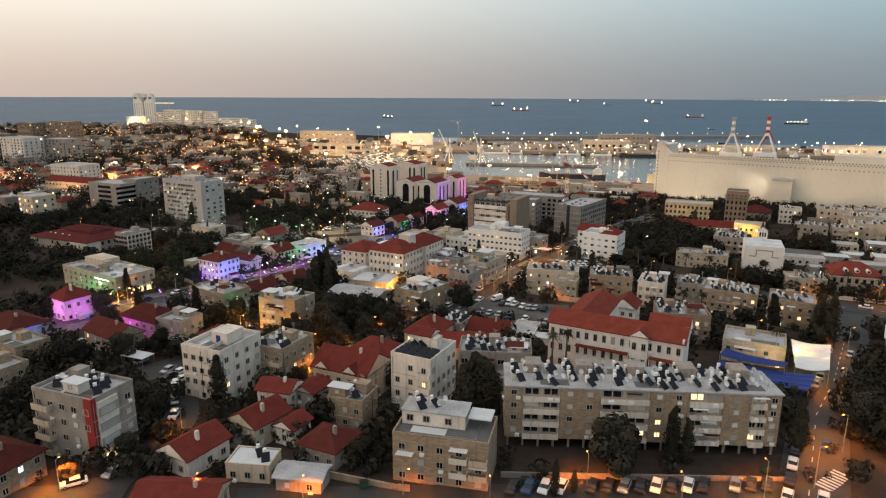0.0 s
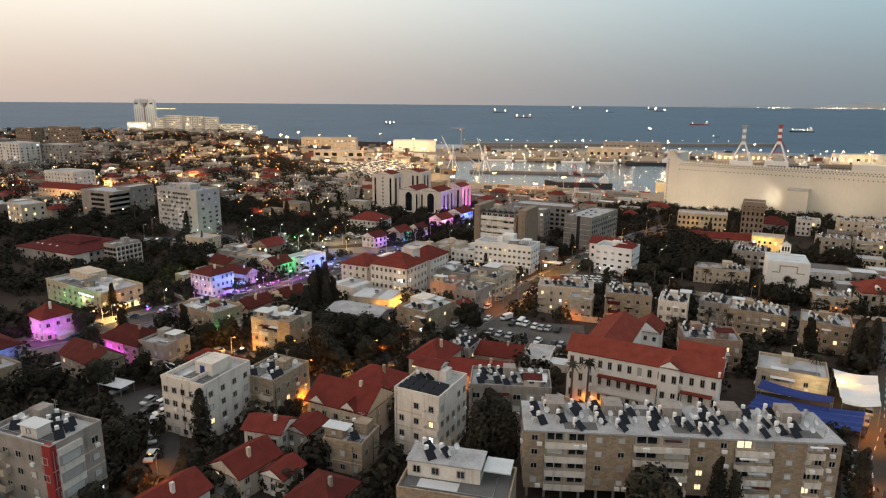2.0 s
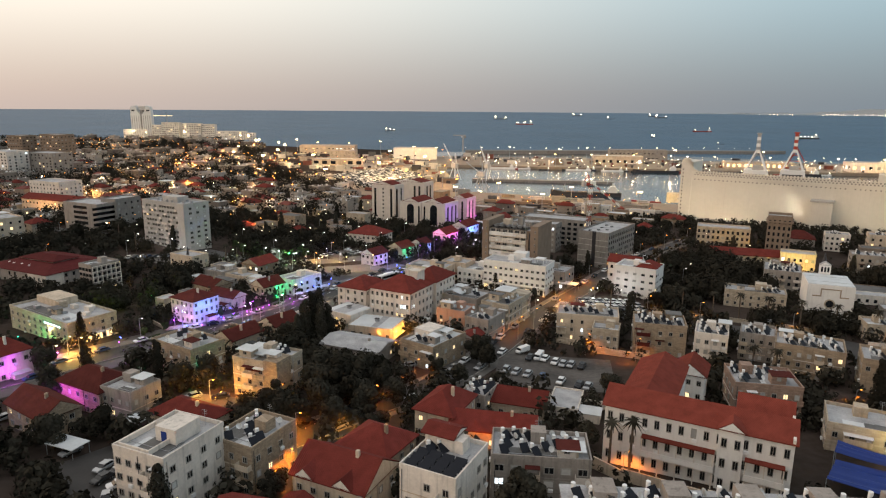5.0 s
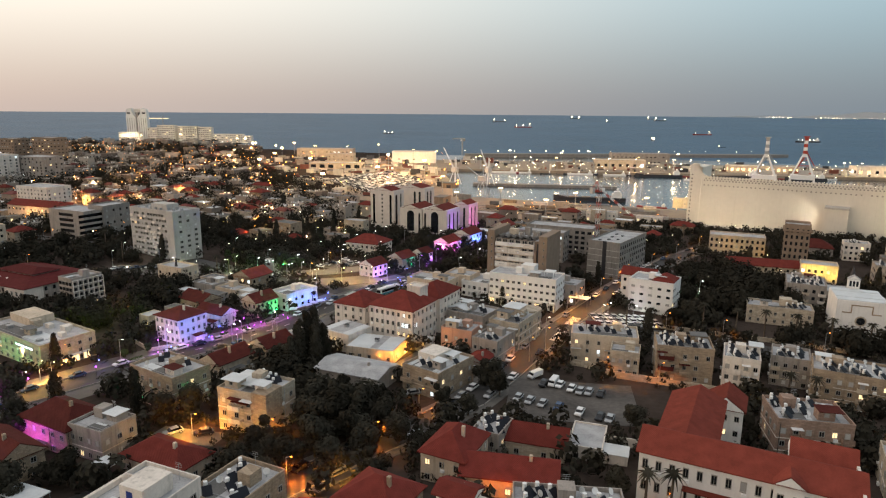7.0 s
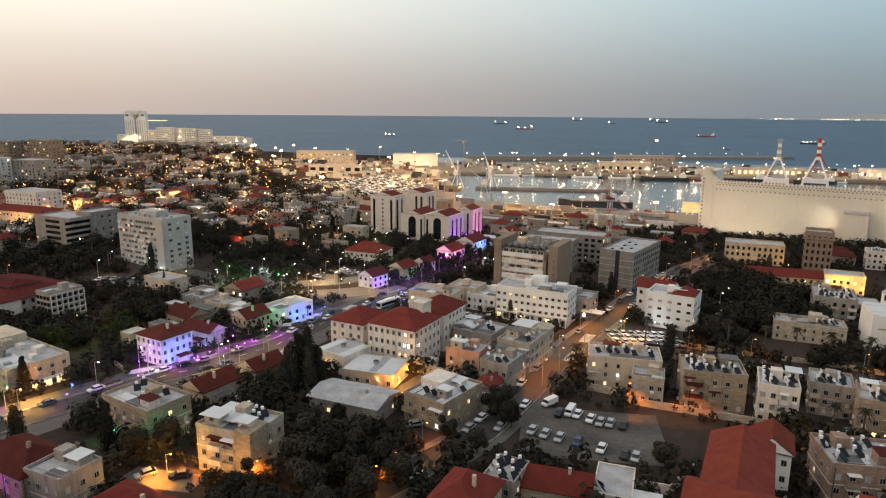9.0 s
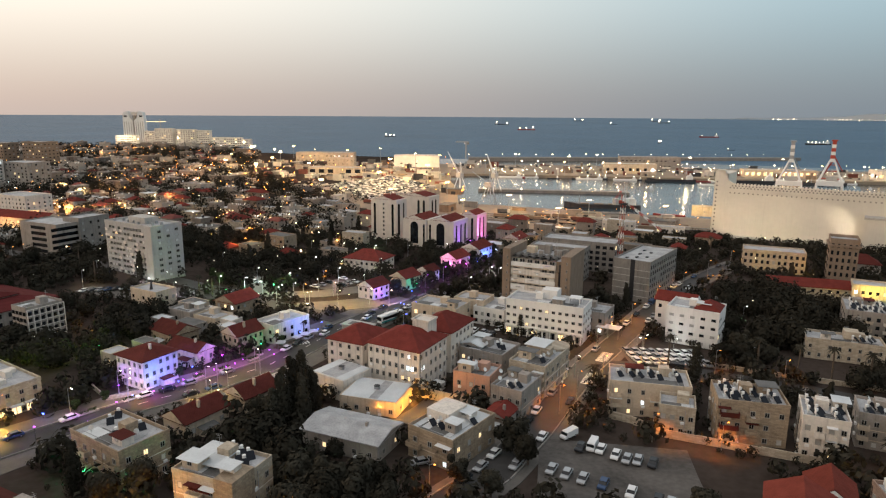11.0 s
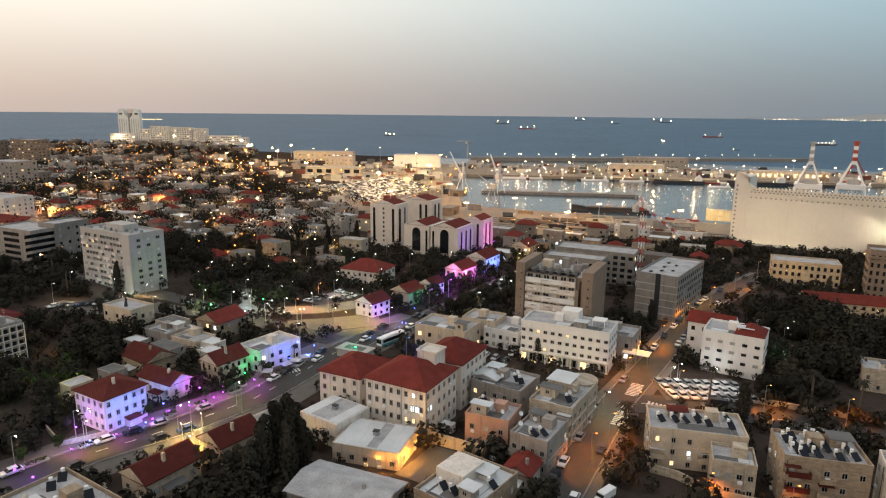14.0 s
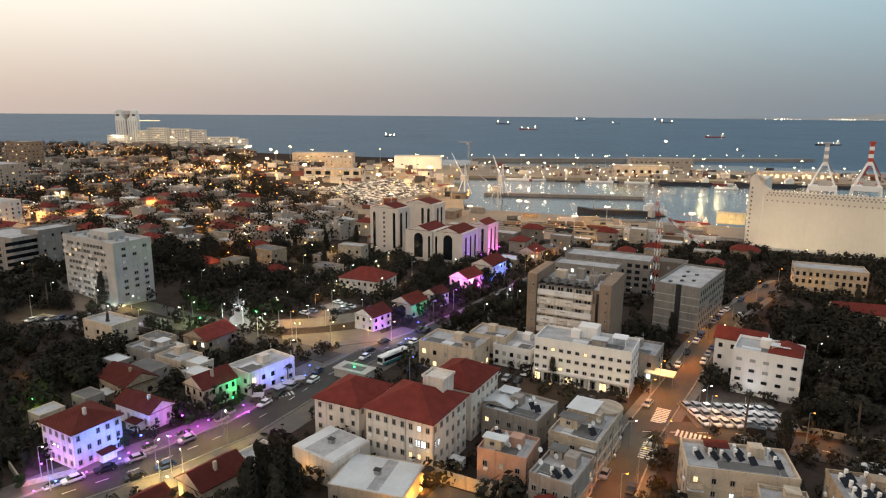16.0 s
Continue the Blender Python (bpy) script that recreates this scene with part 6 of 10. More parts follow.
def silo():
    """The grain silo: a windowless cream mass with a head tower, toothed parapet and a stair block."""
    x, y, ang, L_ = 182.5, 509.0, -35.0, 260.0
    b = thing("grain_silo", x, y, 3.4, ang, "huge floodlit cream grain silo with a toothed parapet", "silo")
    part("body", box(8.004, L_, 0, 30, -1, 33), silo_paint, b)
    bm = bmesh.new()
    add_prism(bm, [(0, -0.4), (8, -0.4), (8, 30), (0, 30)], -1, 43.0)
    part("head_tower", bm, silo_paint, b)
    # the head narrows in a curve to its flat top, and sweeps down to the parapet
    bm = bmesh.new()
    prof = [(0.0, 43.0), (0.5, 44.6), (1.6, 45.6), (5.6, 45.6), (6.4, 44.4), (7.4, 41.2), (9.0, 38.6), (12.0, 36.7), (8.0, 36.7), (8.0, 43.0)]
    lo, hi = [bm.verts.new((u, -0.4, z)) for u, z in prof], [bm.verts.new((u, 3.0, z)) for u, z in prof]
    for k in range(len(prof)):
        q = (k + 1) % len(prof)
        bm.faces.new((lo[k], lo[q], hi[q], hi[k]))
    bm.faces.new(lo[::-1])
    bm.faces.new(hi)
    bmesh.ops.recalc_face_normals(bm, faces=bm.faces[:])
    part("head_cap", bm, silo_paint, b)
    part("plinth", box(2, L_, -3, 0, -1, 3.2), concrete_pale, b)
    vent = mesh_of("vent", box(-0.42, 0.42, -0.08, 0.02, 0, 0.9), dark_metal)
    part("parapet_screen", box(8.004, L_, -0.35, 0.6, 32.2, 36.6), silo_paint, b)
    bm, bm2, bm3 = bmesh.new(), bmesh.new(), bmesh.new()
    for r in range(2):
        for k in range(120):
            u = 10 + (L_ - 14) * (k + 0.5 * (r % 2)) / 120
            add_box(bm, u - 0.45, u + 0.45, -0.42, -0.33, 33.9 + 1.25 * r, 34.75 + 1.25 * r)
    for k in range(90):
        u = 10 + (L_ - 16) * k / 89
        add_box(bm2, u - 0.42, u + 0.42, -0.09, 0.01, 30.6, 31.4)
    for k in range(120):
        u = 10 + (L_ - 14) * k / 120
        add_box(bm3, u - 0.55, u + 0.55, -0.3, 0.5, 36.6, 37.35)
    for nm, q, m in (("slotted_band", bm, concrete), ("vented_band", bm2, concrete), ("toothed_crest", bm3, silo_paint)):
        tagged(part(nm, q, m, b), "small repeated openings and teeth along the silo top", kind="stuff")
    for k in range(14):
        part("vent", vent, None, b, at=pose(1.6, -0.41, 3.5 + 2.6 * k))
    part("roof", box(12.1, L_, 0.6, 30, 33.004, 33.4), roof_grey, b)
    part("gallery_gap", box(104, 108, -0.3, 6, -1, 36.9), silo_paint, b)
    part("stair_block", box(85.5, 98, -9.7, 0, -1, 22.0), silo_paint, b)
    part("stair_block_cap", box(85.0, 98.5, -10.2, 0, 22.0, 23.2), concrete_pale, b)
    part("roof_house", box(120, 160, 12, 26, 33.4, 40), silo_paint, b)
    lamp(None, *(b.matrix_basis @ Vector((84.5, -7.5, 19.0))), (1.0, 0.88, 0.66), 9000, 0.5, 100, b.matrix_basis @ Vector((62, 0, 12)))
    bm = bmesh.new()
    for k in range(48):
        u = 30 + 4.6 * k
        add_box(bm, u, u + 3.4, -3.12, -2.98, -0.5, 2.6)
    tagged(part("base_openings", bm, dark_metal, b), "dark bays along the foot of the silo", kind="stuff")
    bulbs_at = [b.matrix_basis @ Vector((34 + 19 * k, -4.0, 3.6)) for k in range(11)]
    bulbs("silo_lamps", [(v.x, v.y, v.z + 1.0) for v in bulbs_at], bulb_amber, 0.4, "small lamps along the foot of the silo")
    for k, u in enumerate((22, 50, 110, 140, 175, 215, 245)):
        p = b.matrix_basis @ Vector((u, -26, 6))
        q = b.matrix_basis @ Vector((u, 0, 18))
        lamp(None, *p, (1.0, 0.80, 0.52), 5500 if u == 110 else 11000 if u > 100 else 12000 if u != 22 else 16000, 0.8, 130, q)
    TAKEN.append((200, 500, 20))


silo()


# courthouse towers ----------------------------------------------
def courthouse():
    def block(name, x, y, w, d, ang, h, strips, label, rise=2.2, side_strips=()):
        b = thing(name, x, y, land(x, y), ang, label, "office tower")
        TAKEN.append((x, y, 0.6 * max(w, d)))
        part("wall", box(-w / 2, w / 2, -d / 2, d / 2, -1.5, h), court_stone, b)
        part("roof", hip_bm(w * 0.8, d, rise, 0.15, "y"), [tile_red, court_stone], b, at=pose(0, 0, h + 0.004))
        for u, z0, z1, ww in strips:
            arched_strip(b, u, z0, z1, ww, 0, w, d)
        for u, z0, z1, ww in side_strips:
            arched_strip(b, u, z0, z1, ww, 1, w, d)
        return b
    t = block("court_tower", -31.0, 493.5, 18.5, 13, -27, 25.5, ((-6.5, 3, 23, 1.6), (6.5, 3, 23, 1.6)), "tall white office tower with slender arched window strips", 2.0, ((-3.5, 3, 23, 2.4), (2.5, 3, 23, 1.4)))
    for k in range(8):
        part("window", WIN["dark"], None, t, at=pose(0, -6.5, 3 + 2.7 * k) @ Matrix.Diagonal((1.3, 1, 1.4, 1)))
    block("court_tower", -12.0, 522.0, 22, 15, -27, 25.5, ((3, 3, 23, 1.6), (7, 3, 23, 1.6)), "tall white rear office tower with arched strips", 2.0, ((-3, 3, 23, 2.0), (2, 3, 23, 2.0)))
    part_x = block("court_hall", -9.5, 474.0, 16, 20, -27, 16.5, ((0, 2, 15.2, 5.2), (6.4, 2, 14, 1.2)), "white hall with one great arched window", 2.4)
    block("court_hall", 6.0, 466.5, 17, 20, -27, 16.5, ((0, 2, 15.2, 5.2), (-6.8, 2, 14, 1.2)), "white hall with one great arched window, its flank in violet light", 2.4, ((-6, 2, 14, 1.6), (0, 2, 14, 1.6), (6, 2, 14, 1.6)))
    block("court_hall", 22.5, 489.0, 12, 15, -27, 17.0, ((-2.5, 2, 15, 1.4), (2.5, 2, 15, 1.4)), "white corner block flooded in pink light", 2.2, ((-3.5, 2, 15, 1.4), (2.5, 2, 15, 1.4)))


courthouse()


# houses along the avenue ----------------------------------------
building("avenue_house", -82.9, 260.6, 11.6, 10.9, -31, 8.4, "white three-storey stone house with dark red roof in blue light", plaster_white, "hip", tile_brown, 2.4, 3, (5, 5), lit=0.03, shut=0.0, ww=0.85, gap=0.02)
building("avenue_house", -76.6, 276.6, 12.8, 6.6, -30, 4.4, "low stone house with dark red roof in magenta light", plaster_white, "x", tile_brown, 2.2, 1, (4, 2), lit=0.0, shut=0.0, ww=0.8, wh=1.6)
building("avenue_house", -64.2, 287.8, 8.0, 9.8, -36, 5.6, "cream house with red gable in green light", plaster_cream, "y", tile_brown, 2.8, 2, (3, 5), lit=0.0, shut=0.0, ww=0.8, gap=0.0)
building("restaurant", -54.0, 299.0, 9.8, 15.5, -37, 6.0, "white restaurant with terraces in blue light", plaster_white, "flat", floors=2, cols=(3, 5), lit=0.1, shut=0.0)
building("house", -77.0, 325.0, 10.5, 12, -30, 6.0, "grey stone house with a red gabled roof", stone, "y", rise=2.8, floors=2, cols=(3, 4), **NEAR)
for x, y, w, d, h, m, dk in ((-93.5, 324.5, 9, 7, 5.0, plaster_cream, roof_dark), (-87.1, 303.0, 10, 6.5, 3.6, plaster_grey, roof_dark), (-73.5, 305.5, 6, 5, 4.2, plaster_white, roof_white), (-85.0, 317.6, 6, 5, 4.2, plaster_cream, roof_white), (-71.5, 298.0, 6.5, 5, 4.0, plaster_white, roof_white),
                             (-94.0, 283.5, 6, 5, 3.8, plaster_grey, roof_dark), (-98.5, 273.5, 5, 6, 4.2, plaster_cream, roof_grey), (-99.0, 309.0, 7, 5, 3.4, plaster_grey, roof_white)):
    building("house", x, y, w, d, -31, h, "low old house with a pale flat sheet roof", m, floors=1, cols=(3, 2), deck=dk, parapet=0.25, lit=0.2, **NEAR)
building("house", -92.5, 317.0, 12, 9, -30, 4.2, "low house with flat grey roof", plaster_grey, floors=1, cols=(4, 3), **NEAR)
building("house", -81.0, 309.5, 11, 8, -30, 4.0, "low house with pale flat roofs", plaster_cream, floors=1, cols=(4, 3), **NEAR)
building("house", -88.0, 292.5, 13, 9, -36, 4.6, "barn with a dark red roof", stone, "x", tile_brown, 2.6, 1, (3, 2), **NEAR)
building("house", -27.5, 350.0, 8.5, 10, -36, 5.4, "white house in violet light", plaster_white, "y", tile_brown, 2.6, 2, (3, 3), **NEAR)
building("house", -15.0, 366.0, 9, 10, -36, 5.4, "house with red roof and green light", plaster_cream, "y", tile_red, 2.8, 2, (3, 3), **NEAR)
building("house", -5.0, 379.0, 7, 8, -36, 5.0, "small white house in blue light", plaster_white, "y", tile_brown, 2.4, 2, (2, 3), **NEAR)
building("house", 8.5, 404.0, 9, 13, -33, 6.4, "gabled house flooded in pink light", plaster_white, "y", tile_red, 3.0, 2, (3, 4), **NEAR)
building("house", 21.0, 432.0, 11, 16, -30, 6.4, "house with red roof in blue light", plaster_white, "y", tile_red, 3.0, 2, (3, 4), **NEAR)
building("house", 46.0, 462.0, 10, 13, -30, 6.4, "house with red roof and a lit sign", plaster_cream, "y", tile_red, 3.0, 2, (3, 4), lit=0.3, **NEAR)
building("villa", -34.5, 401.0, 20, 15, -24, 6.6, "white villa with a large red hipped roof", plaster_white, "hip", rise=4.0, floors=2, cols=(7, 4), lit=0.03, **NEAR)
building("house", -49.3, 245.2, 8, 10.2, -37, 4.2, "cream cottage with a red gabled roof", plaster_cream, "y", tile_brown, 2.6, 1, (2, 3), lit=0.1, **NEAR)
building("house", -58.8, 231.6, 8.2, 12, -33, 4.2, "cottage with a dark red gabled roof", plaster_cream, "y", tile_brown, 2.6, 1, (2, 3), **NEAR)
building("house", -42.0, 252.0, 6, 7, -37, 4.6, "white house splashed with magenta light", plaster_white, "flat", floors=2, cols=(2, 3), **NEAR)


# slab on the hill -----------------------------------------------
def slab_tower():
    b = building("apartment_tower", -137.5, 384.5, 35, 15.0, -31, 24.5, "nine-storey pale concrete apartment tower with ranks of shuttered windows", concrete_pale, "flat", floors=1, cols=(0, 0), parapet=1.0)
    for f in range(9):
        for k in range(13):
            u = -15.5 + 26 * k / 12
            r = rng.random()
            if r < 0.8:
                part("window", WIN["lit" if r < 0.025 else "dark" if r < 0.5 else "shut"], None, b, at=pose(u, -7.5, 1.6 + 2.55 * f) @ Matrix.Diagonal((1.85, 1.4, 1.35, 1)))
            else:
                part("balcony", balcony_bm(2.0, 0.8, 1.0), plaster_white, b, at=pose(u, -7.5, 0.6 + 2.55 * f))
        for k in range(3):
            part("window", WIN["dark" if rng.random() < 0.6 else "shut"], None, b, at=turned(1, 35, 15, -4.5 + 4.5 * k, 1.6 + 2.55 * f, 1.9, 1.3))
    part("corner_pier", box(12.4, 17.5, -8.6, -7.4, -1, 25.5), concrete_pale, b)
    part("roof_house", box(-6, 6, -3, 4, 24.6, 27.6), concrete_pale, b)
    for k in range(12):
        part("duct", box(-15 + 2.5 * k, -14 + 2.5 * k, -5 + (k * 3) % 7, -4 + (k * 3) % 7, 24.6, 25.9), steel, b)


slab_tower()
B = building("terraced_office", -206, 431, 30, 18, -26, 16.0, "grey office with long balcony bands", plaster_grey, floors=5, cols=(1, 3), ww=12, wh=1.7, lit=0.0, shut=0.0, gap=0)
building("apartment_house", -192, 437, 13, 18, -26, 18.0, "grey concrete stair wing of an office", concrete, floors=5, cols=(3, 4), lit=0.03)
building("apartment_block", -299, 553, 34, 20, -24, 18, "white hillside apartment block", plaster_white, floors=6, cols=(9, 5), lit=0.05, shut=0.4)
building("apartment_tower", -455, 735, 38, 24, -24, 29, "pale vertical-ribbed apartment tower", plaster_white, floors=9, cols=(7, 4), ww=1.8, wh=1.6)
building("apartment_tower", -415, 745, 40, 24, -24, 27, "grey vertical-ribbed apartment tower", plaster_grey, floors=9, cols=(7, 4), ww=1.8, wh=1.6)
building("barracks", -272, 507, 58, 13, -22, 8.5, "long building under a red tiled roof", plaster_cream, "x", tile_red, 3.6, 2, (16, 3), lit=0.03)
building("apartment_house", -233, 388, 19, 13, -36, 13, "cream apartment house with lit stair windows", plaster_cream, floors=4, cols=(5, 3), lit=0.3)
building("apartment_house", -248, 345, 17, 12, -33, 9, "cream flat-roofed house on the slope", plaster_cream, floors=3, cols=(5, 3), lit=0.1)

# ---------------------------------------------------------------- trees
def inside(x, y, poly):
    hit = False
    for (x0, y0), (x1, y1) in zip(poly, poly[1:] + poly[:1]):
        if (y0 > y) != (y1 > y) and x < (x1 - x0) * (y - y0) / (y1 - y0) + x0:
            hit = not hit
    return hit


TREE_ROWS_STREET = [(-24, 178, 10, 10), (-18, 184, 11, 11), (-13, 177, 9, 9), (-28, 170, 9, 9), (-7, 184, 8, 9), (-34, 178, 9, 9), (-31, 165, 7, 8), (-20, 171, 8, 8), (-38, 170, 8, 8)]
TREE_ROWS_A = [(-20, 188, 12, 12), (-13, 193, 11, 11), (-26, 196, 12, 11), (-15, 182, 9, 9), (94, 120, 9, 9), (98, 124, 9, 10), (97, 114, 8, 9), (-18, 191, 13, 13), (-23, 190, 12, 12), (-11, 188, 10, 10), (-26, 187, 11, 11), (-62, 196, 8, 8), (37.5, 103.5, 12.5, 11.5), (40.5, 104.5, 10, 8), (-7.2, 107.5, 6, 7), (-3, 106.5, 5, 5), (-51, 122, 9, 9), (-56, 129, 8, 8)]
TREE_ROWS_B = [(-50.5, 110, 6, 6), (15, 219, 9, 9), (18, 213, 8, 7), (-105, 207, 9, 9), (47.4, 192.5, 6, 8), (-23.7, 214, 6, 6), (-57, 200, 9, 8), (-48, 208, 8, 8), (-90, 184, 8, 8), (-96, 195, 7, 7), (-75, 160, 9, 9), (-68, 166, 8, 8), (-84, 155, 8, 9), (86, 272, 8, 9), (92, 274, 8, 8), (96, 281, 9, 8), (3, 205, 7, 6), (9, 200, 6, 6), (95, 112, 9, 10), (82, 128, 7, 7)]
TREE_ROWS_D = [(2, 345, 8, 8), (7, 351, 7, 7), (12, 358, 8, 8), (17, 366, 9, 9), (23, 376, 8, 8), (30, 386, 9, 9), (37, 396, 8, 8), (42, 405, 8, 8), (48, 415, 8, 8), (-18, 356, 7, 7), (-9, 369, 6, 6), (-4, 371, 7, 7), (3, 391, 7, 7), (12, 400, 6, 6), (18, 419, 7, 7), (30, 441, 7, 7), (38, 449, 7, 7), (56, 430, 8, 8), (64, 443, 8, 8)]
TREE_ROWS_C = [(-10, 166, 8, 8), (2, 178, 7, 7), (-32, 172, 8, 7), (34, 162, 6, 6), (-26, 142, 6, 6), (-1, 326, 7, 7), (8, 352, 9, 9), (14, 346, 8, 8), (22, 358, 9, 9), (28, 350, 8, 8), (16, 338, 7, 7), (30, 372, 8, 8), (64, 335, 9, 9), (66, 322, 8, 8), (56, 345, 9, 8), (-33, 240, 10, 7), (-44, 232, 9, 7)]
for x, y, h, s in TREE_ROWS_STREET + TREE_ROWS_A + TREE_ROWS_B + TREE_ROWS_C + TREE_ROWS_D:
    tree(x, y, h, s)
TREE_ROWS_G = [(-41.5, 133.0, 12, 12), (50.0, 107.5, 11.5, 9), (53.0, 107.8, 9, 8), (-34.0, 234.5, 18.5, 16), (-35.8, 231.5, 18, 16), (-37.5, 229, 16, 14), (-33.0, 229.5, 14.5, 13), (-39.5, 227, 12, 12), (-31.5, 235.5, 13, 12), (-71, 201, 12, 12), (-88, 198, 12, 12), (72.5, 260, 11, 12), (104.5, 176, 15, 14), (28, 300, 8, 9), (-108, 232, 11, 10), (-135, 372, 13, 12), (-120, 205, 11, 11), (96, 236, 10, 9), (75, 336, 10, 10), (165, 360, 13, 10), (158, 366, 12, 10)]
TREE_ROWS_H = [(-92, 430, 14, 13), (-95, 405, 12, 11), (-64, 470, 15, 13), (-52, 505, 13, 12), (190, 318, 12, 11), (-60, 440, 13, 12), (26.5, 97.0, 7, 5), (30.0, 98.0, 4.5, 4)]
TREE_ROWS_H += [(121, 175, 15, 15), (123.5, 184, 13, 13), (119.5, 179, 12, 13), (13.0, 125.0, 13.5, 17), (15.5, 126.0, 15, 19), (18.0, 125.5, 13, 17), (14.5, 128.5, 13, 16), (76.0, 111.5, 11, 9)]
for x, y, h, s in TREE_ROWS_G + TREE_ROWS_H:
    tree(x, y, h, s, "cypress")
PALM_ROWS_A = [(-3.5, 121, 6, 1.3), (36.0, 152.5, 10, 1.0), (38.6, 148.5, 12, 1.0), (94.5, 268, 10, 1.1), (103, 262, 10, 1.0), (112, 260, 10, 1.0), (120, 256, 10, 1.1), (129, 251, 10, 1.0), (138, 246, 10, 1.0), (67.5, 268, 11, 1.0), (148, 240, 10, 1.1), (90, 206, 9, 1.0), (95, 203, 9, 1.0), (108, 205, 9, 1.0), (100, 165, 8, 1.0), (155, 236, 10, 1.1), (-150, 362, 12, 1.1), (-100, 348, 9, 1.0), (-96, 352, 8, 1.0), (-172, 390, 10, 1.1), (160, 455, 8, 1.0)]
PALM_ROWS_B = [(176, 440, 8, 1.0), (110, 228, 10, 1.0), (160, 228, 10, 1.0), (168, 222, 10, 1.0), (44, 262, 4, 1.3), (-53, 286, 5, 0.8), (-47, 300, 5, 0.8)]
for x, y, h, k in PALM_ROWS_A + PALM_ROWS_B:
    palm(x, y, h, k)
for x, y in ((-120, 304.5), (-110.5, 285.2), (-113, 283), (-64.5, 273), (-68.5, 277.5), (-60.5, 278), (-56.5, 283.5), (-52.5, 290), (-88, 246), (-92, 240), (-75, 262)):
    tree(x, y, 3.4, 3.4, "park", "small clipped round street tree on the promenade")

GROVES = [([(100, 287), (138, 283), (142, 300), (158, 318), (160, 340), (134, 360), (106, 332)], 46, 7, 11, "round"), ([(110, 430), (185, 412), (196, 470), (150, 490), (100, 470)], 26, 4, 6.5, "round"),
          ([(-145, 255), (-96, 262), (-100, 318), (-150, 330)], 24, 6, 9, "round"), ([(-240, 230), (-150, 240), (-165, 420), (-250, 400)], 46, 6, 10, "round")]
GROVES += [
          ([(-150, 335), (-62, 350), (-40, 470), (-120, 500), (-200, 470)], 60, 6, 10, "round"), ([(-62, 352), (0, 385), (-2, 455), (-60, 470)], 34, 6, 9, "round"), ([(-100, 338), (-58, 342), (-64, 372), (-108, 384)], 10, 4, 6, "park"),
          ([(104, 246), (134, 236), (140, 252), (110, 262)], 7, 6, 9, "round"), ([(134, 246), (158, 242), (160, 252), (140, 258)], 7, 3, 4.2, "round"), ([(196, 300), (330, 300), (330, 400), (230, 410)], 14, 6, 9, "round"), ([(186, 296), (200, 292), (206, 312), (190, 316)], 5, 8, 11, "round"),
          ([(-130, 240), (-112, 262), (-118, 285), (-150, 270)], 6, 4, 6, "park"), ([(-110, 110), (-80, 110), (-78, 150), (-115, 170)], 12, 6, 9, "round"), ([(-45, 205), (-25, 200), (-25, 212), (-45, 228)], 7, 6, 9, "round"), ([(105, 105), (120, 105), (125, 130), (108, 128)], 8, 5, 7, "round")]
r_tree = random.Random(21)
GROVE_SPOTS = [(92.5, 112, 8), (96, 118, 9), (98, 126, 9.5), (101, 131, 9), (104, 122, 9), (109, 136, 10), (112, 143, 10), (107, 130, 8), (93, 105, 8), (99, 110, 9), (107, 114, 8), (113, 126, 9), (118, 138, 9), (103, 104, 8)]
for poly, n, h0, h1, kind in GROVES:
    for _ in range(n):
        for _ in range(25):
            x, y = r_tree.uniform(min(p[0] for p in poly), max(p[0] for p in poly)), r_tree.uniform(min(p[1] for p in poly), max(p[1] for p in poly))
            if inside(x, y, poly) and not taken(x, y, 2.0):
                h = r_tree.uniform(h0, h1)
                if kind == "park":
                    tree(x, y, h, h, kind)
                else:
                    GROVE_SPOTS.append((x, y, h))
                break


def leaf_mass(name, spots, per, material, label, seed, leaf=(0.09, 0.15)):
    """Crowns or shrubs that nobody could count, as one mass of leaf clumps."""
    r = np.random.RandomState(seed)
    S = np.array(spots, float)
    n = len(S) * per
    base = np.repeat(S, per, axis=0)
    nrm = r.normal(size=(n, 3))
    nrm /= np.linalg.norm(nrm, axis=1, keepdims=True)
    lump = 1 + 0.25 * np.sin(nrm[:, 0] * 5 + base[:, 0]) * np.cos(nrm[:, 1] * 6 + base[:, 1])
    h = base[:, 2:3]
    zb = np.repeat(np.array([land(x, y) for x, y, _ in spots]), per)[:, None]
    c = np.concatenate([base[:, :2], zb + 0.52 * h], 1) + nrm * h * np.array([0.5, 0.5, 0.48]) * (r.uniform(0.55, 1.05, (n, 1)) * lump[:, None])
    t = np.cross(nrm, r.normal(size=(n, 3)))
    t /= np.linalg.norm(t, axis=1, keepdims=True)
    u = np.cross(nrm + r.normal(size=(n, 3)) * 0.5, t)
    u /= np.linalg.norm(u, axis=1, keepdims=True)
    s = np.clip(h * r.uniform(leaf[0], leaf[1], (n, 1)), 0.12, 1.0)
    v = np.stack([c - t * s, c - u * s * 0.6, c + t * s, c + u * s * 0.6], 1).reshape(-1, 3)
    me = bpy.data.meshes.new(name)
    me.from_pydata(v.tolist(), [], np.arange(n * 4).reshape(-1, 4).tolist())
    me.materials.append(material)
    tagged(new(name, me), label, "trees", kind="stuff")


leaf_mass("grove_trees", GROVE_SPOTS, 640, foliage, "dark crowns of groves and gardens between the houses", 4, (0.045, 0.085))


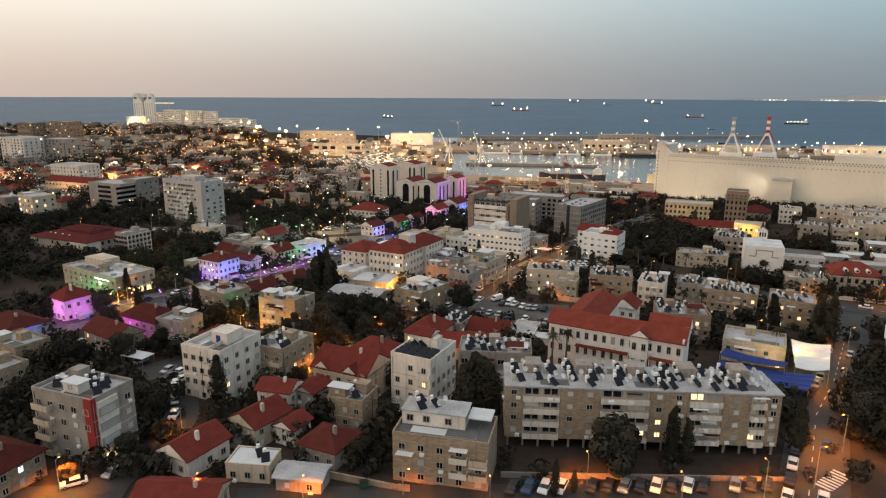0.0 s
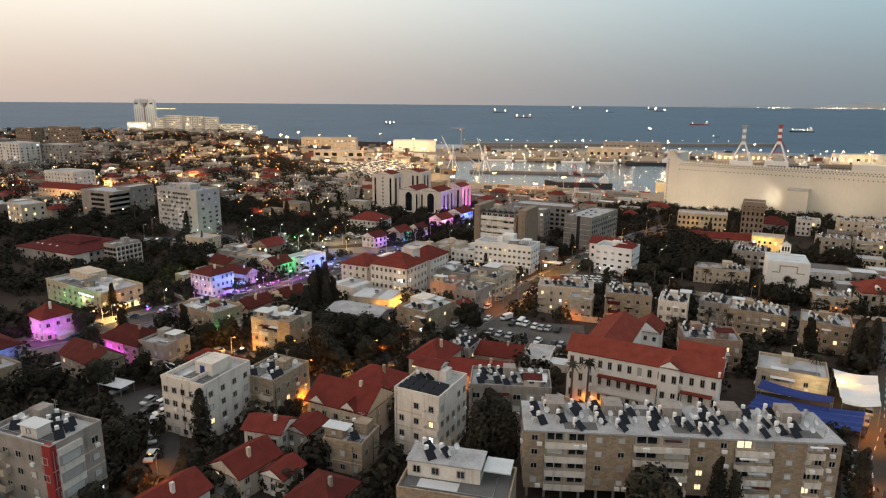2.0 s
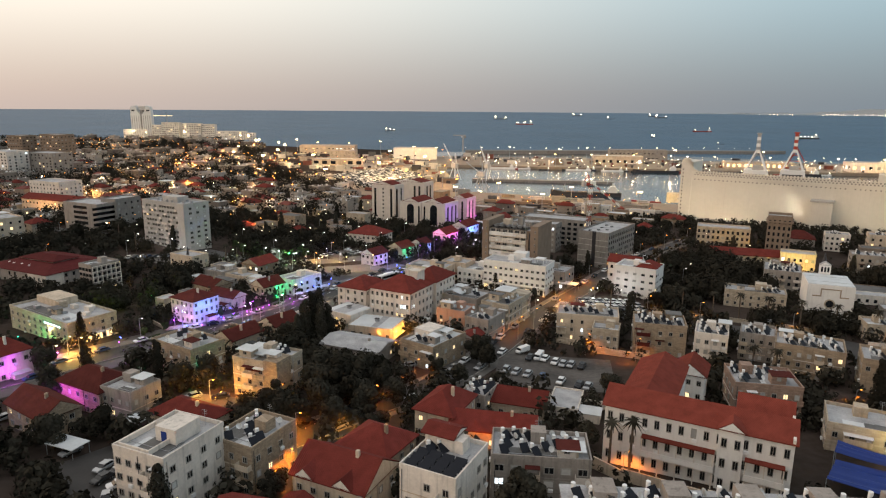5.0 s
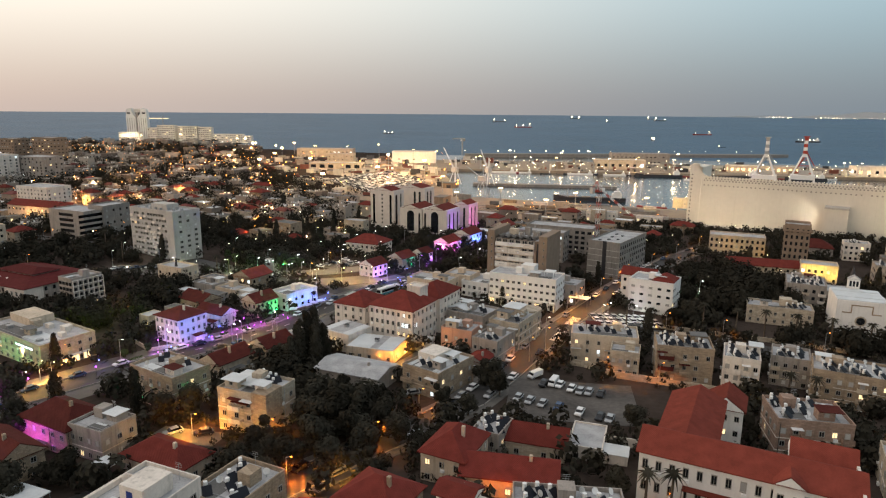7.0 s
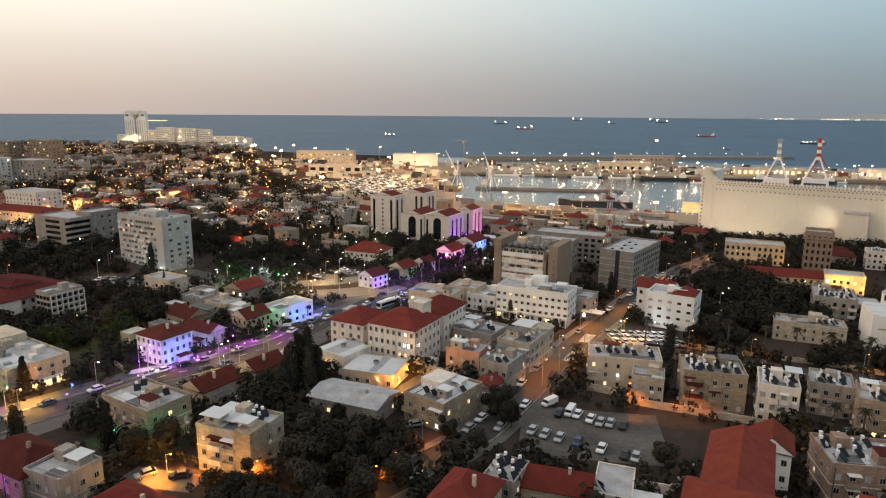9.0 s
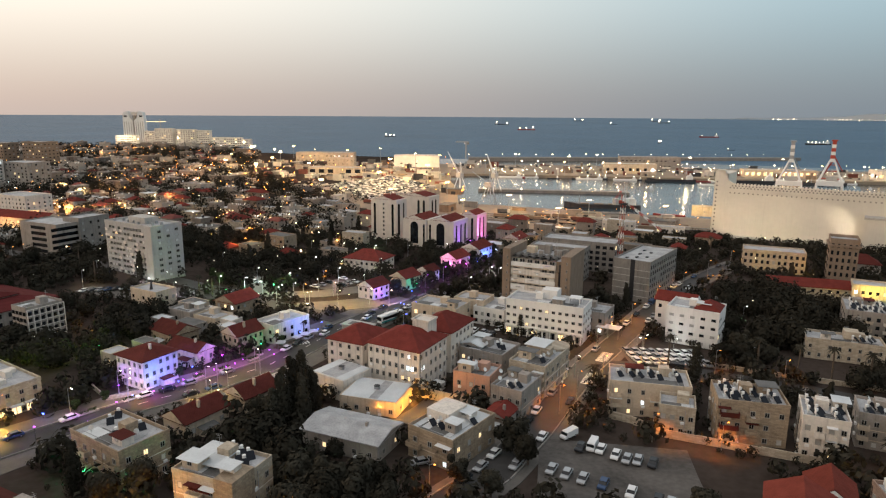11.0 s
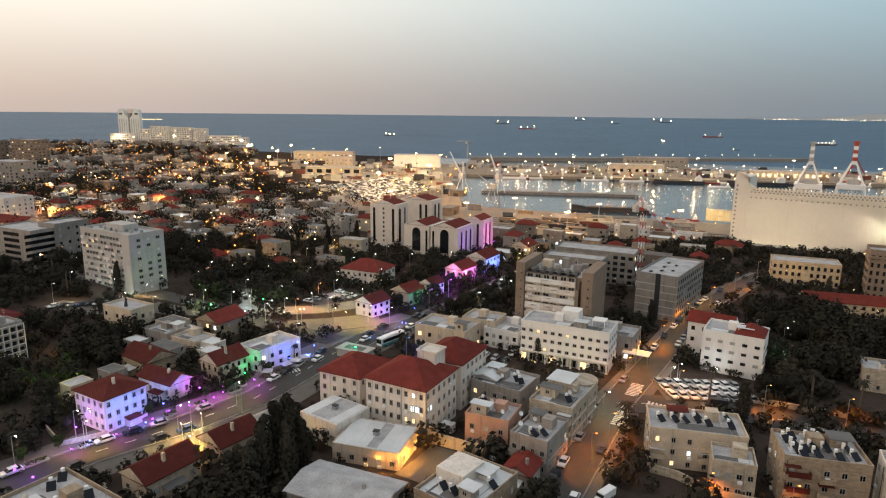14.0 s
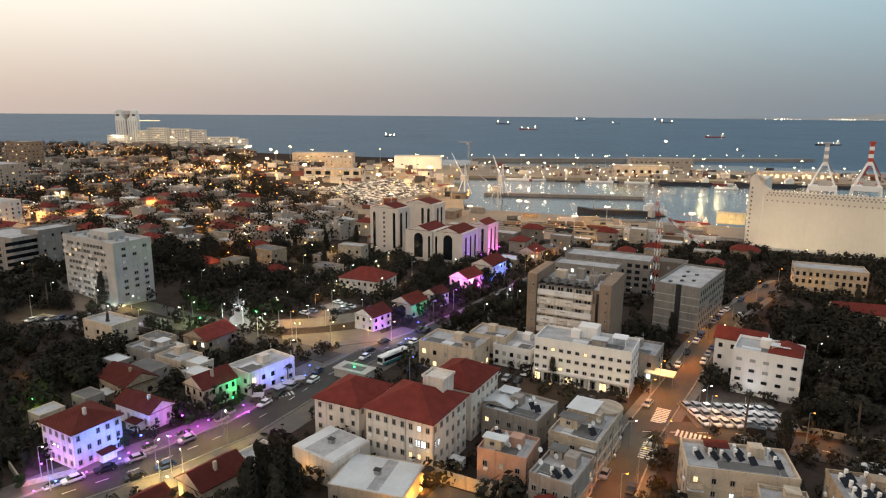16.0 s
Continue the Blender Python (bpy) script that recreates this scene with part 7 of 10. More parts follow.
# ---------------------------------------------------------------- the town beyond
def far_house(x, y, r, big=False):
    w, d, h = r.uniform(8, 15), r.uniform(7, 11), r.choice([3.6, 4.5, 6.2, 7.0, 9.0])
    if big:
        w, d, h = r.uniform(16, 34), r.uniform(11, 15), r.choice([9, 12, 12, 15])
    fl = max(1, int(h / 3.1))
    tiled_roof = r.random() < (0.28 if not big else 0.12)
    wall = r.choice([plaster_far, plaster_far, plaster_far, stone_pale, stone])
    building("house" if not big else "apartment_block", x, y, w, d, -28 + r.uniform(-6, 6), h, "weathered town house with a red tiled roof" if tiled_roof else "weathered flat-roofed town house among trees", wall,
             "hip" if tiled_roof else "flat", rise=2.6, floors=fl, cols=(max(2, int(w / 4.5)), 2), lit=0.10, shut=0.2, ww=1.3, wh=1.4, parapet=0.5 if y < 560 else 0, gap=0.3, deck=r.choice([roof_grey, roof_grey, roof_dark, roof_white]))
    return h


def far_town():
    global FAR_WINDOWS
    r = random.Random(5)
    zones = [([(-330, 330), (-215, 250), (-100, 120), (-130, 90), (-230, 120), (-340, 220)], 26, 15, False), ([(-420, 420), (-245, 400), (-150, 480), (-60, 500), (-60, 610), (-190, 700), (-420, 640)], 118, 12, False)]
    zones += [
             ([(190, 200), (260, 160), (380, 330), (280, 400), (200, 350)], 34, 13, False), ([(140, 165), (230, 120), (260, 160), (175, 205)], 12, 13, False), ([(30, 440), (110, 420), (180, 480), (120, 530), (40, 540)], 20, 13, False),
             ([(-60, 500), (20, 510), (20, 545), (-60, 560)], 6, 12, False), ([(-120, 395), (-50, 420), (-45, 480), (-130, 470)], 8, 12, False)]
    for poly, n, gap, big in zones:
        for _ in range(n):
            for _ in range(40):
                x, y = r.uniform(min(p[0] for p in poly), max(p[0] for p in poly)), r.uniform(min(p[1] for p in poly), max(p[1] for p in poly))
                if inside(x, y, poly) and not taken(x, y, gap * 0.55):
                    FAR_WINDOWS = FAR_PANES if y > 330 or abs(x) > 150 else None
                    h = far_house(x, y, r, big and r.random() < 0.6)
                    if y < 560:
                        roof_things(x, y, 7, 6, -28, land(x, y) + h + 0.1, 2, 0, int(x * 7 + y)) if r.random() < 0.2 else None
                    break


far_town()
FAR_WINDOWS = None


def town_mass():
    """The crowded slopes farther out: hundreds of small houses with roof rooms, tanks and windows, as one mass."""
    r = random.Random(15)
    vs, fs, ms = [], [], []
    cells = {}

    def mark(x, y, rad):
        cells.setdefault((int(x // 30), int(y // 30)), []).append((x, y, rad))

    def free(x, y, rad):
        i, j = int(x // 30), int(y // 30)
        return all((x - a) ** 2 + (y - b) ** 2 > (rad + q) ** 2 for di in (-1, 0, 1) for dj in (-1, 0, 1) for a, b, q in cells.get((i + di, j + dj), ()))

    for a, b, q in TAKEN:
        mark(a, b, q * 0.8)

    def put(x, y, z, ang, x0, x1, y0, y1, z0, z1, mi):
        c, s_ = math.cos(ang), math.sin(ang)
        i = len(vs)
        vs.extend((x + c * u - s_ * v, y + s_ * u + c * v, z + w) for w in (z0, z1) for u, v in ((x0, y0), (x1, y0), (x1, y1), (x0, y1)))
        fs.extend(((i + 4, i + 5, i + 6, i + 7), (i, i + 1, i + 5, i + 4), (i + 1, i + 2, i + 6, i + 5), (i + 2, i + 3, i + 7, i + 6), (i + 3, i, i + 4, i + 7)))
        ms.extend([mi] * 5)

    zones = [([(-420, 420), (-245, 400), (-150, 480), (-60, 500), (-60, 610), (-190, 700), (-420, 640)], 110, 0.1), ([(-820, 620), (-420, 630), (-190, 690), (-235, 900), (-330, 1100), (-860, 1150)], 470, 0.15), ([(-980, 1150), (-330, 1100), (-330, 1330), (-480, 1560), (-1050, 1560)], 230, 0.2)]
    for poly, n, big in zones:
        x0, x1, y0, y1 = min(p[0] for p in poly), max(p[0] for p in poly), min(p[1] for p in poly), max(p[1] for p in poly)
        for _ in range(n * 9):
            if n <= 0:
                break
            x, y = r.uniform(x0, x1), r.uniform(y0, y1)
            grown = r.random() < big
            w, d = (r.uniform(14, 26), r.uniform(10, 14)) if grown else (r.uniform(8, 15), r.uniform(7, 12))
            if not inside(x, y, poly) or not free(x, y, 0.42 * max(w, d)):
                continue
            n -= 1
            mark(x, y, 0.42 * max(w, d))
            h = r.choice([8.5, 11.5, 14.0]) if grown else r.choice([3.4, 4.2, 6.2, 6.6, 9.0])
            a = radians(-28 + 22 * noise.noise(Vector((x * 0.006, y * 0.006, 3))) + (90 if r.random() < 0.3 else 0))
            z = land(x, y)
            put(x, y, z, a, -w / 2, w / 2, -d / 2, d / 2, -2, h, 0 if r.random() < 0.6 else 1)
            if r.random() < 0.26 and not grown:
                c, s_ = math.cos(a), math.sin(a)
                i = len(vs)
                q, k = 0.5, 2.2
                for u, v, e in ((-w / 2 - q, -d / 2 - q, 0), (w / 2 + q, -d / 2 - q, 0), (w / 2 + q, d / 2 + q, 0), (-w / 2 - q, d / 2 + q, 0), (-w * 0.2, 0, k), (w * 0.2, 0, k)):
                    vs.append((x + c * u - s_ * v, y + s_ * u + c * v, z + h + e))
                fs.extend(((i, i + 1, i + 5, i + 4), (i + 2, i + 3, i + 4, i + 5), (i + 3, i, i + 4), (i + 1, i + 2, i + 5)))
                ms.extend([3] * 4)
            else:
                put(x, y, z, a, -w / 2 + 0.3, w / 2 - 0.3, -d / 2 + 0.3, d / 2 - 0.3, h, h + 0.12, 2)
                for u0 in (-w / 2, w / 2 - 0.3):
                    put(x, y, z, a, u0, u0 + 0.3, -d / 2, d / 2, h, h + 0.7, 1)
                put(x, y, z, a, -w / 2 + 0.3, w / 2 - 0.3, -d / 2, -d / 2 + 0.3, h, h + 0.7, 1)
                if r.random() < 0.7:
                    u, v = r.uniform(-0.25, 0.25) * w, r.uniform(-0.1, 0.25) * d
                    put(x, y, z, a, u - 1.6, u + 1.6, v - 1.4, v + 1.4, h + 0.12, h + 2.5, r.choice([0, 1]))
                for _k in range(r.choice([0, 2, 3, 5])):
                    u, v = r.uniform(-0.42, 0.42) * w, r.uniform(-0.4, 0.4) * d
                    put(x, y, z, a, u - 0.35, u + 0.35, v - 0.35, v + 0.35, h + 0.12, h + 1.5, 4)
            if r.random() < 0.5:
                u = r.choice([-1, 1]) * (w / 2 + 2.0)
                put(x, y, z, a, u - 2.0, u + 2.0, -d * 0.3, d * 0.35, -2, h * 0.55, r.choice([0, 1]))
                put(x, y, z, a, u - 1.8, u + 1.8, -d * 0.28, d * 0.33, h * 0.55, h * 0.55 + 0.12, 2)
            for side in (0, 1) if y < 900 else (0,):
                run = w if side == 0 else d
                m = pose(x, y, z, 0, 0, math.degrees(a))
                for f in range(max(1, int(h / 3.1))):
                    for k in range(max(2, int(run / 3.4))):
                        if r.random() < 0.25:
                            continue
                        q = r.random()
                        kind = "lit" if q < 0.07 else "cool" if q < 0.09 else "shut" if q < 0.3 else "dark"
                        t = m @ turned(side, w, d, -run / 2 + run * (k + 0.5) / max(2, int(run / 3.4)), 1.0 + 3.0 * f, 1.2, 1.3)
                        FAR_PANES[kind].append([tuple(t @ Vector(p)) for p in ((-0.5, -0.06, 0), (0.5, -0.06, 0), (0.5, -0.06, 1), (-0.5, -0.06, 1), (-0.5, 0, 0), (0.5, 0, 0), (0.5, 0, 1), (-0.5, 0, 1))])
            TAKEN.append((x, y, 0.42 * max(w, d)))
    me = bpy.data.meshes.new("far_town_houses")
    me.from_pydata(vs, [], fs)
    me.polygons.foreach_set("material_index", ms)
    for m in (town_plaster, town_white, town_roof, town_tile, white_enamel):
        me.materials.append(m)
    tagged(new("far_town_houses", me), "crowded pale town houses covering the far slopes", "houses", kind="stuff")


town_mass()


def far_woods():
    r = np.random.RandomState(8)
    poly = [(-1000, 420), (-420, 400), (-140, 480), (-60, 520), (-70, 620), (-230, 900), (-330, 1300), (-480, 1560), (-1050, 1560)]
    spots = []
    spots += [(-118, 735, 12), (-100, 705, 11), (-92, 700, 9), (-75, 680, 11), (-132, 762, 11), (-66, 672, 9), (-138, 700, 12), (-112, 668, 10)]
    while len(spots) < 3200:
        x, y = r.uniform(-1000, -60), r.uniform(420, 1560)
        if inside(x, y, poly) and not taken(x, y, -2.0) and r.rand() < (1.0 if y < 800 else 0.6):
            spots.append((x, y, r.uniform(7, 15)))
    leaf_mass("far_trees", spots, 76, foliage, "dark tree crowns between distant town houses", 8, (0.075, 0.13))
    # shrubs and young trees in every yard nearby
    spots = []
    for _ in range(36000):
        x, y = r.uniform(-330, 330), r.uniform(95, 500)
        if abs(x) < 0.72 * y + 10 and not taken(x, y, -0.6):
            k = noise.noise(Vector((x * 0.03, y * 0.03, 0)))
            if r.rand() < 0.5 + 1.0 * k:
                spots.append((x, y, r.uniform(1.2, 3.6) if r.rand() < 0.7 else r.uniform(4, 6.5)))
    spots = [q for q in spots if q[1] > 102 or q[0] < -75 or q[0] > 72][:7600]
    leaf_mass("yard_shrubs", spots, 50, foliage, "dark shrubs and small trees crowding yards and gardens", 9, (0.12, 0.19))


far_woods()


# the first is a bright market yard; the others are added to brighten the town
TOWN_YARD_FILLS = [(-66, 571, 60000), (-76, 494, 16000), (-91, 459, 16000), (-127, 540, 26000), (-71, 413, 9000), (-160, 560, 26000), (-200, 540, 26000), (-110, 610, 30000), (-150, 640, 30000), (-240, 640, 30000), (-290, 600, 26000), (-330, 690, 36000), (-200, 720, 36000), (-260, 790, 40000), (-118, 505, 14000), (-95, 540, 18000)]


def town_lights():
    r = random.Random(3)
    poly = [(-1050, 560), (-420, 520), (-150, 500), (-70, 600), (-230, 900), (-330, 1300), (-480, 1550), (-1050, 1550)]
    spots, white = [], []
    for k in range(84):
        # strings of street lamps along far streets
        x, y, a = r.uniform(-950, -120), r.uniform(560, 1520), radians(r.choice([-27, 63]) + r.uniform(-8, 8))
        for s in range(r.randint(7, 16)):
            px, py = x + s * 22 * math.cos(a), y + s * 22 * math.sin(a)
            if inside(px, py, poly):
                (spots if r.random() < 0.86 else white).append((px, py, land(px, py) + r.uniform(8, 11)))
    for _ in range(150):
        x, y = r.uniform(-420, -60), r.uniform(380, 760)
        if inside(x, y, [(-420, 420), (-150, 380), (-60, 480), (-70, 620), (-420, 700)]):
            (spots if r.random() < 0.75 else white).append((x, y, land(x, y) + r.uniform(6, 10)))
    for k in range(100):
        x, y, z = spots[(k * 17) % len(spots)]
        down_lamp(x, y, z + 1.5, (1.0, 0.42, 0.12), 62000 if y > 750 else 32000, 0.6, 165)
    for k in range(20):
        # warm lamps added at random spots to brighten the nearer streets
        x, y = r.uniform(-400, -70), r.uniform(400, 720)
        if inside(x, y, poly) or y < 520:
            spots.append((x, y, land(x, y) + 9))
            down_lamp(x, y, land(x, y) + 13, (1.0, 0.50, 0.19), 38000, 0.5, 165)
    for x, y, w in TOWN_YARD_FILLS:
        white.append((x, y, land(x, y) + 7))
        down_lamp(x, y, land(x, y) + 8, (1.0, 0.74, 0.42), w, 0.5, 165)
    bulbs("town_lamps", spots, bulb_far, 0.46, "orange street lamps scattered over the far town")
    bulbs("town_white_lamps", white, bulb_far_white, 0.40, "white lamps scattered over the far town")
    near, green = [], []
    for _ in range(26):
        x, y = r.uniform(-200, -20), r.uniform(330, 480)
        near.append((x, y, land(x, y) + r.uniform(4, 8)))
    for _ in range(36):
        x, y = r.uniform(60, 320), r.uniform(180, 470)
        near.append((x, y, land(x, y) + r.uniform(4, 9)))
    bulbs("garden_lamps", near, bulb_far_white, 0.13, "small lamps in gardens and yards")


town_lights()

# ---------------------------------------------------------------- street lamps and coloured floodlights
STREET_LAMP_ROWS_GARDEN = [(-98, 354, 6, "cool", 3200, -90), (-75, 353, 6, "cool", 3600, -90), (-52, 357, 6, "white", 3600, -90), (-33, 365, 6, "white", 3200, -90), (-46, 374, 7, "cool", 4200, 0), (-84, 378, 6, "cool", 3000, 0)]
STREET_LAMP_ROWS_AVENUE = [(-56.6, 248.5, 7, "yellow", 5200, 120), (-60.6, 252.3, 8, "white", 4200, 120), (-59.9, 245.3, 6, "yellow", 4200, 120), (-52.2, 263.5, 8, "yellow", 3200, 120), (-83.5, 249.6, 8, "yellow", 1500, 0), (-81.6, 245.3, 7, "yellow", 1700, 0), (-107.0, 222.5, 6, "yellow", 6200, 0), (-106.4, 240.3, 6, "yellow", 4200, 0), (-58.2, 355.2, 4, "orange", 3200, 0), (27.4, 374.6, 7, "cool", 9000, 0), (22, 366, 5, "white", 4200, 0), (-61, 349, 6, "white", 3200, 0), (-20, 334, 7, "yellow", 5200, 0), (-68, 371, 5, "cool", 3600, 0), (-112, 352, 5, "cool", 3600, 0), (-122, 368, 5, "white", 3600, 0), (-54, 338, 5, "yellow", 4200, 0)]
STREET_LAMP_ROWS_NORTH = [(-48, 394, 6, "white", 2600, 0), (-28, 386, 9, "white", 4500, 0), (-16, 420, 9, "white", 6000, 0), (-62, 402, 6, "cool", 2600, 0), (-45, 425, 6, "white", 3000, 0), (2, 372, 8, "violet", 4200, 0), (14, 392, 8, "violet", 4200, 0), (-6, 356, 8, "violet", 3600, 0), (26, 410, 8, "violet", 2600, 0), (38, 428, 8, "yellow", 4200, 0), (50, 444, 8, "yellow", 5200, 0), (66, 466, 8, "yellow", 5200, 0), (-85, 430, 6, "white", 3000, 0), (-110, 410, 6, "white", 3000, 0), (4, 440, 6, "white", 3200, 0), (-30, 455, 6, "white", 4200, 0), (-95, 455, 6, "white", 4200, 0)]
STREET_LAMP_ROWS_A = [(-57.5, 99, 6, "orange", 2600, 90), (-66.0, 98.5, 5, "orange", 2200, 90), (-44, 118, 6, "orange", 2600, 180), (-33, 95.5, 5, "orange", 1600, 90), (32.3, 98.5, 7, "orange", 3200, 90), (61.7, 96.0, 7, "orange", 3800, 90), (46, 92, 7, "orange", 2600, 90), (15, 91, 7, "orange", 1500, 90), (-15, 93, 6, "orange", 2200, 90), (0.9, 97.5, 5, "orange", 700, 0), (-25.0, 149, 6, "orange", 2600, 0), (-27.0, 166, 6, "orange", 2200, 0), (-12, 180, 7, "orange", 2200, 0), (84.5, 111.0, 8, "orange", 6500, 180), (99, 134, 8, "orange", 4500, 180), (72, 99, 8, "orange", 2200, 0)]
STREET_LAMP_ROWS_B = [(120, 165, 8, "orange", 2500, 0), (-53.3, 189, 5, "orange", 2600, 0), (-35.5, 186, 5, "orange", 2600, 0), (-2.9, 200, 7, "orange", 2000, 0), (29.4, 238, 8, "orange", 2200, 0), (48, 223.5, 7, "orange", 1200, 0), (62, 219, 7, "orange", 1100, 0), (60.5, 271, 9, "orange", 3000, 0), (50, 283, 8, "orange", 2300, 0), (46.5, 262, 7, "orange", 2000, 0), (36, 248, 8, "orange", 2200, 0), (80, 264, 8, "orange", 1500, 0), (38.6, 262, 7, "white", 2600, 0), (57, 296, 8, "orange", 3200, 0), (70, 312, 8, "orange", 3600, 0), (88, 338, 8, "orange", 5200, 0)]
STREET_LAMP_ROWS_C = [(108, 362, 8, "orange", 5200, 0), (130, 388, 8, "orange", 4200, 0), (152, 412, 8, "orange", 4200, 0), (96, 256, 8, "orange", 1100, 0), (122, 243, 8, "orange", 1300, 0), (146, 228, 8, "orange", 3600, -60), (166, 219, 8, "orange", 3600, -60), (186, 208, 8, "orange", 3600, -60), (136, 214, 8, "orange", 2400, 100), (-103, 221.4, 6, "yellow", 2600, 0), (-106, 214, 6, "yellow", 1800, 0), (-86.5, 250.5, 7, "white", 700, 0), (-153, 370, 8, "white", 2600, 0), (-93, 353, 8, "white", 2600, 0), (-64.7, 335, 8, "white", 1600, 0), (-120, 345, 8, "white", 1800, 0), (66.1, 286.0, 5, "cool", 1000, 0), (108, 299, 5, "cool", 5000, 0)]
STREET_LAMP_ROWS_D = [(-64.2, 253.5, 7, "white", 1400, 0), (-54.6, 267, 7, "white", 1000, 0), (-92.5, 238, 7, "white", 500, 0), (-108.6, 236.3, 6, "orange", 2800, 0), (-116, 233, 6, "orange", 2800, 0), (-51, 331.5, 7, "yellow", 6200, 0), (-40.1, 333, 7, "yellow", 6200, 0), (-28, 336.5, 7, "yellow", 6200, 0), (-58, 242.2, 5, "yellow", 5200, 0), (-12.5, 298.6, 8, "blue", 2600, 0), (-9.7, 313.8, 8, "blue", 2600, 0), (-66, 346, 6, "cool", 3200, 0), (-84, 358, 6, "cool", 3200, 0), (-72, 332, 6, "white", 2600, 0), (-30, 356, 6, "white", 2200, 0), (-50, 318, 6, "white", 2200, 0)]
STREET_LAMP_ROWS_E = [(-52.2, 372, 6, "orange", 1400, 0), (63.0, 283.2, 5, "cool", 900, 0), (74.6, 282.5, 5, "cool", 250, 0), (113, 316, 6, "cool", 3000, 0), (124, 304, 6, "cool", 3000, 0), (-150, 352, 8, "white", 2600, 0), (-134, 366, 7, "cool", 3000, 0), (-210, 400, 8, "orange", 2500, 0), (-185, 345, 7, "orange", 1800, 0), (-129, 283, 5, "white", 700, 0), (-138, 195, 7, "orange", 2600, 0), (118, 200, 6, "orange", 1800, 0), (104, 183, 5, "orange", 2200, 0), (38, 150, 5, "orange", 1200, 0)]
# forecourt of the courthouse and the garden side of the avenue
STREET_LAMP_ROWS_COURT = [(-70, 438, 8, "yellow", 6500, 0), (-52, 430, 8, "white", 4500, 0), (-34, 424, 8, "white", 4500, 0), (-60, 462, 8, "yellow", 6000, 0), (-85, 455, 8, "white", 5000, 0), (23.1, 372.7, 8, "cool", 5500, 0), (12.5, 352, 8, "white", 3000, 0), (-44.7, 350.4, 6, "yellow", 3200, 0), (46, 452, 9, "yellow", 6000, 0), (62, 470, 9, "orange", 3000, 0), (84, 480, 9, "orange", 3000, 0), (50, 490, 9, "white", 5000, 0)]
for x, y, h, col, w, a in STREET_LAMP_ROWS_COURT + STREET_LAMP_ROWS_GARDEN + STREET_LAMP_ROWS_NORTH + STREET_LAMP_ROWS_AVENUE + STREET_LAMP_ROWS_A + STREET_LAMP_ROWS_B + STREET_LAMP_ROWS_C + STREET_LAMP_ROWS_D + STREET_LAMP_ROWS_E:
    street_lamp(x, y, h, col, w, a)
YELLOW, DEEP = (1.0, 0.42, 0.07), (1.0, 0.33, 0.04)
BLUE, VIOLET, MAGENTA, GREEN, PINK = (0.07, 0.17, 1.0), (0.33, 0.08, 1.0), (0.66, 0.07, 0.85), (0.01, 1.0, 0.22), (1.0, 0.13, 0.60)
THING_ROWS_A = [(-71.4, 252.9, 3.0, BLUE, 1500), (-80.5, 245.5, 2.2, BLUE, 450), (-72.6, 259.0, 0.9, MAGENTA, 800), (-77.6, 251.2, 0.9, MAGENTA, 800), (-84, 244.0, 0.9, MAGENTA, 420), (-90.5, 236.5, 0.9, MAGENTA, 160), (-66.5, 266.5, 0.9, MAGENTA, 900), (-60.5, 274.5, 0.9, MAGENTA, 900), (-54.5, 283.0, 0.9, MAGENTA, 700), (-71.0, 262.0, 3.5, BLUE, 700), (-66.4, 273.8, 2.5, MAGENTA, 900), (-62.0, 271.5, 0.8, MAGENTA, 700), (-70.5, 263.5, 0.8, MAGENTA, 600), (-57.0, 282.8, 3.0, GREEN, 1300), (-47.0, 294.0, 3.0, BLUE, 620), (-41.2, 302.5, 4.0, BLUE, 1100), (-53, 291, 0.8, MAGENTA, 500), (-109.5, 200.0, 3.0, MAGENTA, 800), (-115.5, 199.0, 3.5, MAGENTA, 600), (-85.0, 179.5, 2.5, MAGENTA, 1100), (-108, 171.5, 3.0, BLUE, 1200)]
THING_ROWS_B = [(-92.0, 223.2, 4.0, VIOLET, 200), (-63.7, 268.8, 0.9, MAGENTA, 800), (-75.9, 252.5, 0.9, MAGENTA, 900), (-52.1, 279.0, 0.9, MAGENTA, 700), (-45.0, 250.5, 0.9, MAGENTA, 700), (-11.1, 336.8, 6.0, BLUE, 700), (-14.6, 319.6, 6.0, BLUE, 900), (-41.5, 297.5, 3.0, BLUE, 700), (-3.5, 388.0, 2.0, BLUE, 1200), (27.2, 439.9, 3.0, VIOLET, 1800), (-119, 186.0, 2.5, BLUE, 900), (-123.0, 181.0, 2.5, PINK, 700), (-114, 168, 3, BLUE, 900), (-59.5, 202.5, 2.5, GREEN, 500), (-72.5, 207.0, 2.0, GREEN, 600), (-23.5, 344.0, 3.0, VIOLET, 1300), (-10.0, 361.0, 3.0, GREEN, 700), (-1.5, 373.5, 3.0, BLUE, 1200), (13.5, 396.5, 4.0, PINK, 2600), (6.0, 396.0, 4.0, PINK, 1800), (27.5, 424.0, 4.0, BLUE, 2400), (19.0, 457.0, 5.0, VIOLET, 2000), (17.0, 470.0, 5.0, VIOLET, 1500), (30.5, 478.5, 5.0, PINK, 1500), (-17.0, 356, 3, VIOLET, 600), (2, 385, 3, VIOLET, 900), (-42.5, 262.5, 1.5, MAGENTA, 600), (-85.0, 232, 1.0, VIOLET, 160), (-98, 236, 1.2, BLUE, 250), (-110, 222, 1.0, MAGENTA, 300), (-14, 330, 2.5, BLUE, 900), (20, 410, 2.5, BLUE, 900), (-112, 240, 3.0, GREEN, 400), (-127, 231, 3.0, GREEN, 1100), (-87.5, 252.5, 2.0, VIOLET, 700)]
